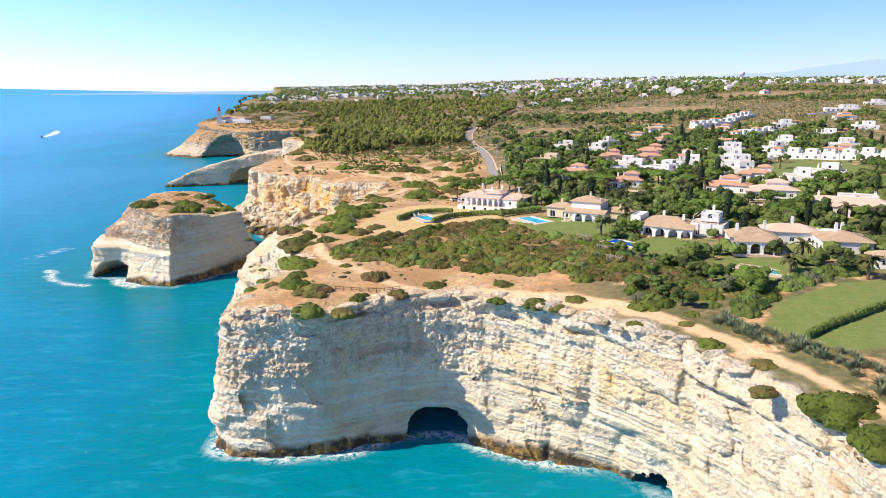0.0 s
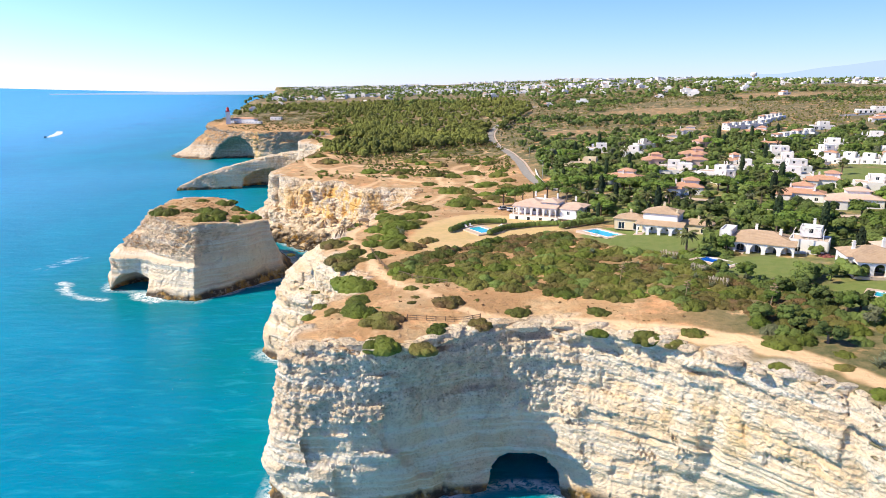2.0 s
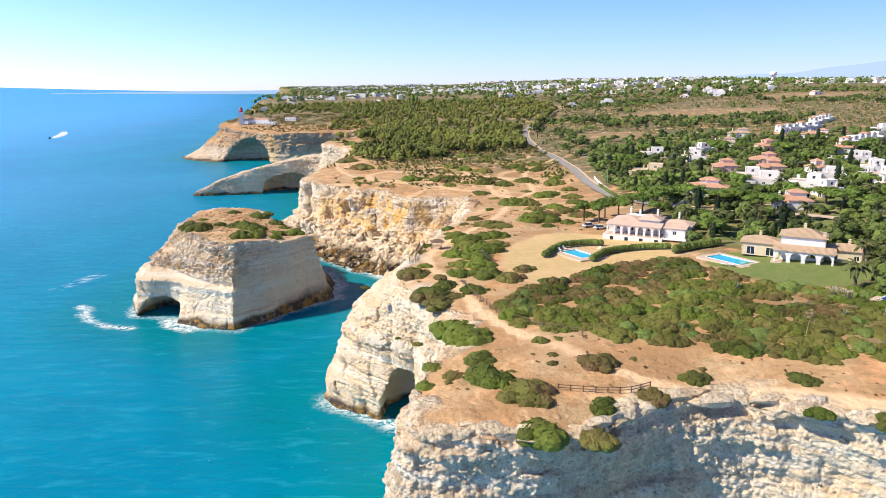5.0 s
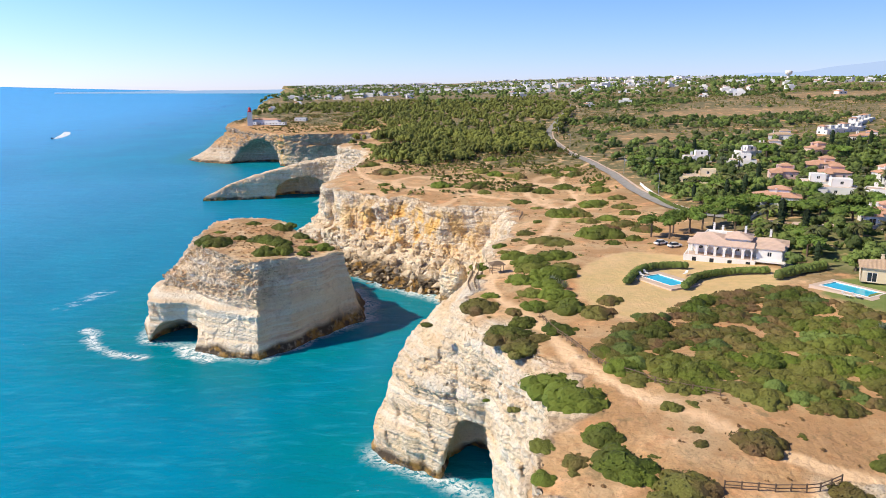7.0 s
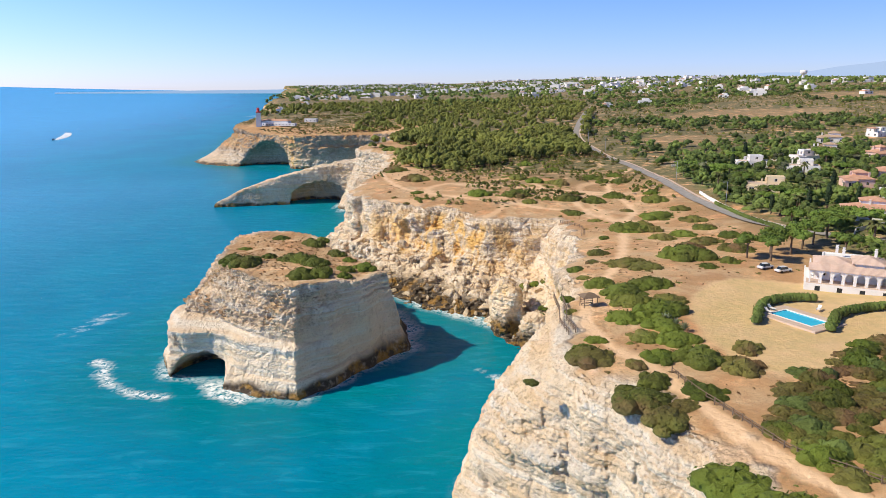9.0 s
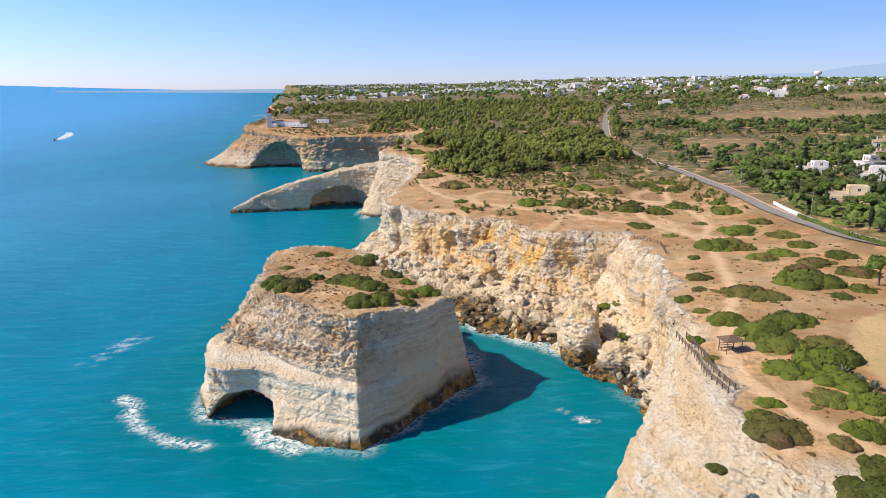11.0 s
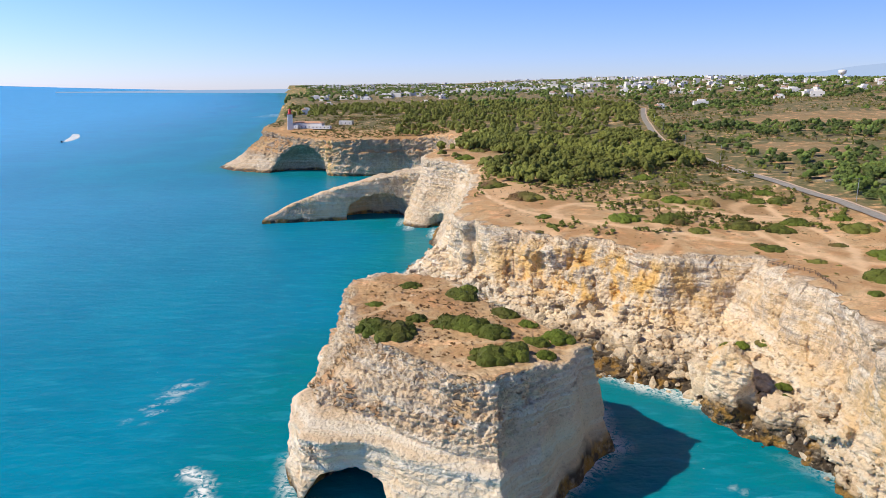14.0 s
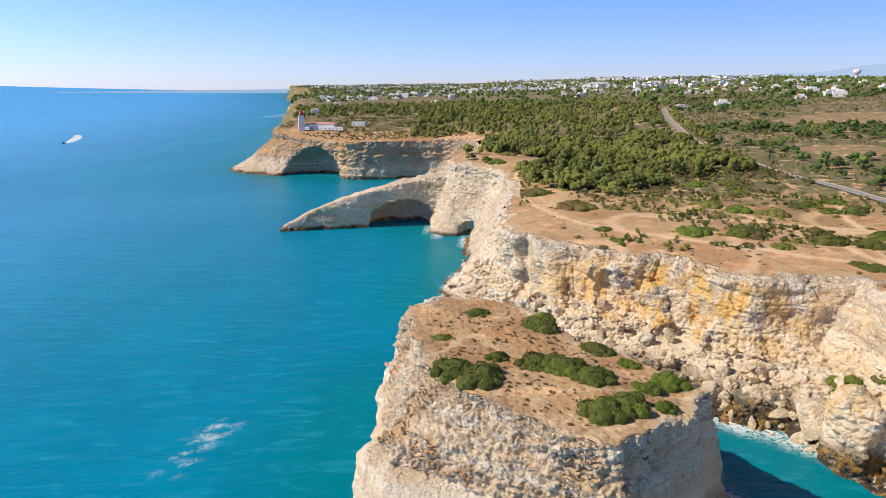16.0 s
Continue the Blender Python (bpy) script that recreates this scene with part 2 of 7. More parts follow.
def plan_distance(line, x, y, closing=INLAND):
    """How far the points lie outside the area that the line and its closing corners bound; negative within."""
    x, y = np.asarray(x, np.float32), np.asarray(y, np.float32)
    ring = np.vstack([line, np.array(closing, float).reshape(-1, 2)]) if len(closing) else line
    if x.size < 40:
        (ax, ay), (bx, by) = ring.T[:, :, None], np.roll(ring, -1, 0).T[:, :, None]
        px, py = x.reshape(1, -1), y.reshape(1, -1)
        ex, ey = bx - ax, by - ay
        f = np.clip(((px - ax) * ex + (py - ay) * ey) / (ex * ex + ey * ey + 1e-9), 0, 1)
        d = np.sqrt(((px - ax - f * ex) ** 2 + (py - ay - f * ey) ** 2).min(0)).reshape(x.shape)
        cross = ((ay > py) != (by > py)) & (px < ax + (py - ay) * ex / np.where(ey == 0, 1e-9, ey))
        return np.where(cross.sum(0).reshape(x.shape) % 2 == 1, -d, d)
    best, inside = np.full(x.shape, 1e12, np.float32), np.zeros(x.shape, bool)
    for (ax, ay), (bx, by) in zip(ring, np.roll(ring, -1, 0)):
        ex, ey = bx - ax, by - ay
        f = np.clip(((x - ax) * ex + (y - ay) * ey) / (ex * ex + ey * ey + 1e-9), 0, 1)
        best = np.minimum(best, (x - ax - f * ex) ** 2 + (y - ay - f * ey) ** 2)
        if ey:
            inside ^= ((ay > y) != (by > y)) & (x < ax + (y - ay) * ex / ey)
    return np.where(inside, -np.sqrt(best), np.sqrt(best))


def ground_height(x, y, brink=None):
    """The height of the plateau at points of the plan."""
    x, y = np.asarray(x, float), np.asarray(y, float)
    if brink is None:
        brink = plan_distance(BRINK, x, y)
    z = 35.3 + 0.045 * np.clip(x, 0, 700) + 0.02 * np.clip(x, -500, 0) * smooth(500, 900, y) + 0.028 * np.clip(y - 380, 0, 1200) + 0.017 * np.clip(y - 1580, 0, None)
    z = z - 3.0 * np.exp(-(((y - 405) / 90) ** 2)) * (1 - smooth(-10, 60, x))
    z = z - 2.3 * np.exp(np.clip(brink, -200, 0) / 11.0) + 0.5 * flat_noise(x, y, 31, 1) + 0.22 * flat_noise(x, y, 9, 2)
    z = z - 8.0 * np.exp(-(((y - 828) / 62) ** 2)) * smooth(-90, -150, x)
    return z + 5.0 * flat_noise(x, y, 420, 3) * smooth(700, 1500, y)


# ---- meshes from numbers ----
def quads_mesh(name, verts, faces, material, attributes=(), shade=True):
    me = bpy.data.meshes.new(name)
    me.vertices.add(len(verts))
    me.vertices.foreach_set("co", np.asarray(verts, np.float32).ravel())
    n = faces.shape[1]
    me.loops.add(len(faces) * n)
    me.loops.foreach_set("vertex_index", np.asarray(faces, np.int32).ravel())
    me.polygons.add(len(faces))
    me.polygons.foreach_set("loop_start", np.arange(len(faces), dtype=np.int32) * n)
    me.update(calc_edges=True)
    me.polygons.foreach_set("use_smooth", np.full(len(faces), shade))
    for key, values in attributes:
        me.attributes.new(key, "FLOAT", "POINT").data.foreach_set("value", np.asarray(values, np.float32))
    me.materials.append(material)
    return me


def net(xs, ys, zs, s):
    """The surface where the field s on a grid changes sign, as vertices and quads (surface nets)."""
    sign = s < 0
    count = sum(sign[i:s.shape[0] - 1 + i, j:s.shape[1] - 1 + j, k:s.shape[2] - 1 + k].astype(np.int8) for i in (0, 1) for j in (0, 1) for k in (0, 1))
    cells = np.argwhere((count > 0) & (count < 8))
    corner = {(i, j, k): s[cells[:, 0] + i, cells[:, 1] + j, cells[:, 2] + k] for i in (0, 1) for j in (0, 1) for k in (0, 1)}
    total, hits = np.zeros((len(cells), 3), np.float32), np.zeros(len(cells), np.float32)
    for a in corner:
        for axis in range(3):
            if a[axis] == 0:
                b = tuple(1 if m == axis else v for m, v in enumerate(a))
                va, vb = corner[a], corner[b]
                cut = (va < 0) != (vb < 0)
                f = np.where(cut, va / np.where(cut, va - vb, 1), 0)
                at = np.tile(np.array(a, np.float32), (len(cells), 1))
                at[:, axis] = f
                total += at * cut[:, None]
                hits += cut
    at = cells + total / hits[:, None]
    verts = np.stack([np.interp(at[:, m], np.arange(len(v)), v) for m, v in enumerate((xs, ys, zs))], 1)
    index = np.full(tuple(d - 1 for d in s.shape), -1, np.int32)
    index[tuple(cells.T)] = np.arange(len(cells))
    faces = []
    for axis in range(3):
        lo, hi = [slice(1, -1)] * 3, [slice(1, -1)] * 3
        lo[axis], hi[axis] = slice(0, -1), slice(1, None)
        crossing = sign[tuple(lo)] != sign[tuple(hi)]
        e = np.argwhere(crossing)
        flip = sign[tuple(lo)][crossing]
        off = np.ones(3, int)
        off[axis] = 0
        e = e + off
        u, v = [m for m in range(3) if m != axis]
        around = []
        for du, dv in ((-1, -1), (0, -1), (0, 0), (-1, 0)):
            c = e.copy()
            c[:, u] += du
            c[:, v] += dv
            around.append(index[tuple(c.T)])
        q = np.stack(around, 1)
        if axis == 1:
            flip = ~flip
        q[~flip] = q[~flip][:, ::-1]
        faces.append(q)
    return verts, np.vstack(faces)


def ellipsoid(gx, gy, gz, centre, size):
    d = np.sqrt(((gx - centre[0]) / size[0]) ** 2 + ((gy - centre[1]) / size[1]) ** 2 + ((gz - centre[2]) / size[2]) ** 2)
    return (d - 1) * min(size)


def rock_relief(xs, ys, zs, rough=1.0):
    """How far the rock face stands in or out at large: buttresses, gullies between them and thick beds."""
    r = 1.3 * grid_noise(xs, ys, zs, (14, 14, 45), 4)
    r += 1.9 * (0.5 - np.sqrt(np.abs(grid_noise(xs, ys, zs, (6.5, 6.5, 18), 5))))
    r += 0.45 * np.tanh(3.0 * grid_noise(xs, ys, zs, (60, 60, 2.8), 6))
    gx, gy, gz = xs[:, None, None].astype(np.float32), ys[None, :, None].astype(np.float32), zs[None, None, :].astype(np.float32)
    return (r + 0.5 * block_noise(gx, gy, gz, (4.1, 3.4, 3.0), 3)) * rough


def point_noise(p, cell, seed):
    """Noise from -1 to 1 at points of space; cell is its size along x, y and z."""
    i, f = axis_cells(p, np.array(cell))
    i = (i + np.array([seed, 3 * seed, 7 * seed])) % 48
    k = (i + 1) % 48
    (a, b, c), (d, e, g) = i.T, k.T
    u, v, w = f.T
    low = (LATTICE[a, b, c] * (1 - u) + LATTICE[d, b, c] * u) * (1 - v) + (LATTICE[a, e, c] * (1 - u) + LATTICE[d, e, c] * u) * v
    high = (LATTICE[a, b, g] * (1 - u) + LATTICE[d, b, g] * u) * (1 - v) + (LATTICE[a, e, g] * (1 - u) + LATTICE[d, e, g] * u) * v
    return low * (1 - w) + high * w


def crumbs(p, cell, seed):
    """Distance to the nearest of many scattered kernels, in cells: knobs of rock with sharp clefts between them."""
    q = p / np.array(cell)
    base = np.floor(q).astype(int)
    best = np.full(len(p), 9.0)
    for off in np.ndindex(3, 3, 3):
        c = base + np.array(off) - 1
        a, b, d = ((c + seed) % 48).T
        jit = np.stack([LATTICE[a, b, d], LATTICE[b, d, a], LATTICE[d, a, b]], 1) * 0.45 + 0.5
        best = np.minimum(best, ((q - c - jit) ** 2).sum(1))
    return np.sqrt(best)


def vertex_normals(verts, faces):
    a, b, c, d = (verts[faces[:, k]] for k in range(4))
    flat = np.cross(c - a, d - b)
    out = np.stack([np.bincount(faces.ravel(), np.repeat(flat[:, m], 4), len(verts)) for m in range(3)], 1)
    return out / np.maximum(np.linalg.norm(out, axis=1), 1e-9)[:, None], flat


def split(verts, faces):
    """Each quad into four."""
    n = len(verts)
    pairs = np.stack([faces, np.roll(faces, -1, 1)], 2).reshape(-1, 2)
    key = np.sort(pairs, 1)
    code, back = np.unique(key[:, 0].astype(np.int64) * n + key[:, 1], return_inverse=True)
    edge = (verts[code // n] + verts[code % n]) / 2
    e = n + back.reshape(-1, 4)
    c = n + len(edge) + np.arange(len(faces))
    quads = [np.stack([faces[:, k], e[:, k], c, e[:, k - 1]], 1) for k in range(4)]
    return np.vstack([verts, edge, verts[faces].mean(1)]), np.vstack(quads)


def weathered(verts, faces, crust, size=1.0):
    """The rock's skin: thin hard and soft beds, upright joints, and a crust of knobs and pits where crust(verts, normals) is high."""
    normals, _ = vertex_normals(verts, faces)
    c = crust(verts, normals)
    bent = verts + np.array([0, 0, 1.0]) * (0.5 * point_noise(verts, (11, 11, 11), 70) + 0.03 * verts[:, 0] - 0.04 * verts[:, 1])[:, None]
    beds = smooth(-0.35, 0.35, point_noise(verts, (26, 26, 9), 79)) * (1 - 0.45 * np.clip(c, 0, 1))
    out = beds * (0.24 * np.tanh(4 * point_noise(bent, (40, 40, 1.5), 71)) + 0.10 * np.tanh(4 * point_noise(bent, (18, 18, 0.5), 72)))
    out -= 0.4 * np.exp(-((point_noise(verts, (8, 8, 20), 73) / 0.05) ** 2)) * smooth(-0.2, 0.4, point_noise(verts, (9, 9, 6), 81))
    out -= 0.5 * np.exp(-((point_noise(bent, (90, 90, 7.5), 74) / 0.06) ** 2))
    knobs = 1.0 * (0.55 - crumbs(bent, (1.7 * size, 1.7 * size, 1.1 * size), 5)) + 0.6 * (0.55 - crumbs(bent, (0.8 * size, 0.8 * size, 0.6 * size), 9))
    pits = 1.1 * np.clip(point_noise(verts, (1.6, 1.6, 1.2), 75) - 0.5, 0, None)
    out += c * size * (knobs - pits)
    out *= 1 - 0.8 * smooth(0.75, 0.95, normals[:, 2])
    return verts + normals * out[:, None]


def largest(n, faces):
    """The faces of the largest connected piece, so that no crumb of rock hangs free."""
    label = np.arange(n)
    for _ in range(400):
        low = label[faces].min(1)
        fresh = label.copy()
        np.minimum.at(fresh, faces.ravel(), np.repeat(low, 4))
        fresh = fresh[fresh]
        if (fresh == label).all():
            break
        label = fresh
    of = label[faces[:, 0]]
    values, counts = np.unique(of, return_counts=True)
    return faces[np.isin(of, values[counts > 4000])]


def cliff(name, x0, x1, y0, y1, top, step, field, label, keep=14.0, foot=-2.5, crust=None, size=1.0):
    """A stretch of rock: field(gx, gy, gz, xs, ys, zs) gives the solid; faces far inland are left to the ground sheet."""
    pad = 3 * step
    xs, ys, zs = np.arange(x0 - pad, x1 + pad, step), np.arange(y0 - pad, y1 + pad, step), np.arange(foot - pad, top, step)
    gx, gy, gz = xs[:, None, None].astype(np.float32), ys[None, :, None].astype(np.float32), zs[None, None, :].astype(np.float32)
    s, extras = field(gx, gy, gz, xs, ys, zs)
    verts, faces = net(xs, ys, zs, s.astype(np.float32))
    faces = largest(len(verts), faces)
    mid = verts[faces].mean(1)
    inland = plan_distance(BRINK, mid[:, 0], mid[:, 1]) if keep else np.zeros(len(mid))
    ok = (mid[:, 2] > foot) & (inland > -keep - 0.01) & (mid[:, 0] > x0) & (mid[:, 0] < x1) & (mid[:, 1] > y0) & (mid[:, 1] < y1)
    faces = faces[ok]
    used = np.unique(faces)
    back = np.full(len(verts), 0)
    back[used] = np.arange(len(used))
    verts, faces = verts[used], back[faces]
    if crust:
        verts, faces = split(verts, faces)
        verts = weathered(verts, faces, crust, size)
    normals, normal = vertex_normals(verts, faces)
    up, area = normals[:, 2], np.linalg.norm(normal, axis=1)
    masks = land_masks(verts[:, 0], verts[:, 1], verts[:, 2], up)
    for key, f in extras.items():
        masks[key] = f(verts, up, masks)
    ob = new(name, quads_mesh(name, verts, faces, LAND, masks.items()))
    ob.data.polygons.foreach_set("use_smooth", normal[:, 2] > 0.86 * area)
    return tagged(ob, label, "cliff", kind="structure")


ROAD = rounded([(48, 296), (33, 318), (28, 345), (27, 390), (28, 430), (27, 475), (22, 510), (20, 555), (22, 610), (28, 665), (45, 745), (77, 885), (112, 1010)], 2)
PATHS = [rounded(p, 2) for p in (
    [(58, 92), (50, 118), (34, 140), (10, 153), (-11, 156), (-19, 166), (-30, 178), (-36, 196), (-39, 212), (-46, 226), (-47, 243), (-40, 262), (-29, 284),
     (-20, 315), (-12, 350), (-18, 376), (-38, 389), (-66, 408), (-95, 430), (-110, 480), (-104, 540)],
    [(-12, 350), (2, 380), (-2, 420), (8, 455), (26, 480)], [(-18, 376), (-25, 430), (-40, 470), (-20, 520)], [(-2, 420), (-30, 436), (-70, 440)],
    [(60, 84), (52, 112), (38, 132), (14, 150)])]
YARD = rounded([(-28, 228), (-21, 255), (-4, 270), (8, 262), (24, 250), (26, 240), (18, 230), (0, 222), (-16, 212), (-24, 212), (-28, 228)])
LAWNS = [rounded(p) for p in (
    [(22, 222), (34, 238), (62, 226), (60, 208), (44, 198), (30, 204), (22, 222)], [(48, 178), (55, 192), (72, 184), (66, 172), (54, 168), (48, 178)],
    [(62, 152), (66, 168), (82, 162), (80, 148), (72, 140), (62, 152)], [(58, 118), (66, 132), (86, 142), (104, 138), (98, 118), (76, 104), (64, 106), (58, 118)],
    [(52, 330), (58, 352), (76, 346), (70, 326), (52, 330)], [(136, 305), (160, 360), (205, 330), (180, 290), (136, 305)])]
GARDEN = rounded([(26, 244), (36, 296), (34, 330), (36, 420), (44, 480), (90, 500), (180, 520), (260, 500), (250, 330), (170, 220), (120, 130), (104, 120), (92, 146), (66, 140), (58, 150),
                  (46, 172), (42, 200), (60, 205), (40, 240), (26, 244)], 1)
FIELDS = [rounded(p) for p in ([(60, 560), (68, 610), (110, 625), (118, 570), (60, 560)], [(120, 760), (180, 860), (330, 820), (260, 720), (120, 760)],
                               [(380, 960), (420, 1100), (560, 1050), (480, 930), (380, 960)])]


def line_distance(line, x, y):
    best = np.full(np.shape(x), 1e12)
    for (ax, ay), (bx, by) in zip(line[:-1], line[1:]):
        ex, ey = bx - ax, by - ay
        f = np.clip(((x - ax) * ex + (y - ay) * ey) / (ex * ex + ey * ey + 1e-9), 0, 1)
        best = np.minimum(best, (x - ax - f * ex) ** 2 + (y - ay - f * ey) ** 2)
    return np.sqrt(best)


def nearest(areas, x, y):
    return np.min([plan_distance(a, x, y, ()) for a in areas], 0)


def land_masks(x, y, z, up):
    """Where soil, scrub, paths, stains and grass lie."""
    brink = plan_distance(BRINK, x, y)
    n1, n2, n3 = flat_noise(x, y, 6, 12), flat_noise(x, y, 19, 13), flat_noise(x, y, 2.6, 14)
    soil = np.maximum(smooth(0.62, 0.9, up + 0.18 * n1) * smooth(22, 28, z) * smooth(1.5, -3.5, brink + 4.5 * n1 + 2.5 * n3 + 4.0 * smooth(180, 200, y) * smooth(290, 265, y)), smooth(985, 1010, y))
    inland = smooth(-22, -70, brink)
    stack = smooth(-70, -85, x) * smooth(385, 375, y)
    scrub = np.clip(0.36 + 0.35 * stack + 0.7 * inland * smooth(400, 520, y) + 0.6 * smooth(470, 560, y) * smooth(-110, -60, x) + 0.7 * smooth(15, 45, x) + 0.8 * smooth(860, 1000, y), 0, 1)
    track = np.min([line_distance(p, x, y) for p in PATHS], 0)
    path = smooth(2.2, 0.7, track + 0.7 * n3) * 0.85
    web = smooth(0.12, 0.03, np.abs(flat_noise(x, y, 33, 16))) * smooth(290, 330, y) * smooth(500, 470, y) * smooth(20, 0, x)
    yard = smooth(0.8, -0.8, plan_distance(YARD, x, y, ()) + 1.2 * n1)
    lawn = smooth(0.6, -0.6, nearest(LAWNS, x, y) + 0.8 * n1)
    garden = np.clip(0.45 + 0.5 * n2 + 0.4 * n1, 0, 0.8) * smooth(58, 66, x + 0.22 * (y - 132)) * smooth(2, -4, plan_distance(GARDEN, x, y, ()) + 4 * n1) * (1 - yard)
    field = smooth(6, -6, nearest(FIELDS, x, y) + 8 * n2)
    path = np.clip(np.maximum(path, 0.6 * web) + 0.75 * yard, 0, 1)
    scrub = scrub * (1 - path) * (1 - yard) * (1 - 0.25 * field)
    grey = np.clip(smooth(15, 20, z + 1.5 * n1) * 0.9 + 0.25 * n2, 0, 1) * (1 - 0.75 * smooth(0, 12, x))
    grey = grey * (1 - 0.35 * smooth(285, 250, y)) * (1 - 0.6 * smooth(165, 190, y) * smooth(285, 262, y))
    return {"soil": np.maximum(soil, np.maximum(yard, lawn)), "scrub": scrub, "path": path, "yard": yard, "grey": grey, "lawn": np.maximum(lawn, garden), "tide": smooth(3.0, 1.2, (z + 1.2 * n1) * (1 - 0.62 * smooth(285, 310, y) * smooth(430, 400, y))), "ochre": np.clip(n2, 0, 1) * 0.5}


# ---- cliffs ----
def soft_max(a, b, k):
    h = np.clip(k - np.abs(a - b), 0, None) / k
    return np.maximum(a, b) + h * h * k * 0.25


SHELF_RISE = [0, 5, 15.5, 17.5, 28.0, 30.3, 31.2, 34], [0, 0.06, 0.16, 0.30, 0.44, 0.52, 0.86, 1.0]
DOME_RISE = [0, 9, 18, 24, 28, 31.5], [0, 0.12, 0.30, 0.52, 0.76, 1.0]
APRON_RISE = [0, 6, 12, 16, 32], [0, 0.40, 0.70, 0.84, 1.0]


def coast_field(caves=(), rough=1.0, ochre=None, extra={}, knolls=()):
    """The land's own rock between the foot and the brink, with caves cut out of it."""

    def field(gx, gy, gz, xs, ys, zs):
        px, py = np.meshgrid(xs, ys, indexing="ij")
        foot, brink = plan_distance(FOOT, px, py), plan_distance(BRINK, px, py)
        top = ground_height(px, py, brink)
        loose = (smooth(268, 304, ys) * smooth(488, 450, ys))[None, :, None]
        steep = np.clip(zs / 32.0, 0.001, 1) ** 0.72
        south = (smooth(168, 156, py) * smooth(14, 4, px))[:, :, None]
        nose = (smooth(176, 196, py) * smooth(290, 262, py))[:, :, None]
        w = steep * (1 - south - nose) + np.interp(zs, *SHELF_RISE) * south + np.interp(zs, *DOME_RISE) * nose
        w = w * (1 - loose) + np.interp(zs, *APRON_RISE)[None, None, :] * loose
        side = foot[:, :, None] * (1 - w) + brink[:, :, None] * w
        side = side + rock_relief(xs, ys, zs, rough)
        tilt = gz - (31.6 - 0.02 * px + 0.5 * flat_noise(px, py, 16, 82))[:, :, None]
        cap = (smooth(176, 160, py) * smooth(0.0, 0.35, flat_noise(px, py, 10, 83) + 0.3))[:, :, None]
        side = side + cap * (0.9 * np.exp(-(((tilt + 1.1) / 0.55) ** 2)) - 1.1 * np.exp(-(((tilt - 0.3) / 0.8) ** 2)))
        gully_here, rubble_here = 7.0 * loose, 1.0 * loose
        if loose.max() > 0:
            deep = grid_noise(xs, ys, zs, (12, 12, 60), 26)
            side = side + gully_here * (0.55 - np.sqrt(np.abs(deep))) * smooth(8, 16, zs)[None, None, :] + 0.3 * gully_here * grid_noise(xs, ys, zs, (6, 6, 5), 27)
            lumps = grid_noise(xs, ys, zs, (4.5, 4.5, 4.0), 15)
            small = grid_noise(xs, ys, zs, (2.0, 2.0, 1.7), 16)
            slabs = 1.9 * block_noise(gx, gy, gz, (5.2, 4.4, 3.6), 13, 0.8) + 1.1 * block_noise(gx, gy, gz, (2.6, 2.3, 1.9), 14, 0.2)
            side = side - rubble_here * (2.0 * np.abs(lumps) + 1.0 * np.abs(small) - 0.8 + slabs) * (1 - smooth(10, 18, zs))[None, None, :]
        s = soft_max(gz - top[:, :, None], side, 1.6 + 5.0 * nose)
        for centre, size in caves:
            s = np.maximum(s, -ellipsoid(gx, gy, gz, centre, size) - 0.5 * grid_noise(xs, ys, zs, (3, 3, 2), 17))
        for centre, size in knolls:
            s = np.minimum(s, ellipsoid(gx, gy, gz, centre, size) + 1.4 * grid_noise(xs, ys, zs, (4, 4, 7), 18))
        return s, {**({"ochre": ochre} if ochre else {}), **extra}

    return field


def bay_ochre(v, up, masks):
    """Iron stains in the middle of the bay's wall."""
    return 1.3 * np.exp(-(((v[:, 0] + 75) / 36) ** 2)) * smooth(9, 15, v[:, 2]) * smooth(31, 26, v[:, 2])


def head_ochre(v, up, masks):
    return 0.25 * smooth(-40, -55, v[:, 0]) * smooth(150, 190, v[:, 1]) + 0.7 * np.exp(-(((v[:, 0] - 30) / 14) ** 2)) * np.exp(-(((v[:, 2] - 22) / 6) ** 2))


def light_ochre(v, up, masks):
    return np.exp(-(((v[:, 0] + 233) / 9) ** 2))


def light_grey(v, up, masks):
    return np.clip(smooth(12, 24, v[:, 2] + 4 * flat_noise(v[:, 0], v[:, 1], 16, 61)) + 0.6, 0, 1)


def light_brown(v, up, masks):
    """The head's upper beds are weathered brown."""
    return 0.42 + 0.5 * smooth(11, 18, v[:, 2] + 3 * flat_noise(v[:, 0], v[:, 1], 20, 87))


def light_soil(v, up, masks):
    return np.maximum(masks["soil"], smooth(0.3, 0.55, up + 0.2 * flat_noise(v[:, 0], v[:, 1], 8, 62)) * smooth(14, 21, v[:, 2]))


def head_crust(v, n):
    """Crusty above the middle ledge, smoother below it and on the walls that face away from the sea wind."""
    lee = smooth(0.0, 0.3, 0.95 * n[:, 0] - 0.25 * n[:, 1] - 0.12) * smooth(24, 12, v[:, 0])
    high = smooth(16, 18.5, v[:, 2] + 1.5 * flat_noise(v[:, 0], v[:, 1], 18, 76))
    return (0.38 + 0.62 * high) * (1 - 0.65 * lee * (1 - 0.4 * high)) * (1 - 0.35 * smooth(180, 205, v[:, 1])) * (1 - 0.45 * smooth(4, 14, v[:, 0]))


def bay_crust(v, n):
    return 0.55 + 0.55 * smooth(20, 12, v[:, 2]) + 0.3 * flat_noise(v[:, 0], v[:, 1], 12, 77)


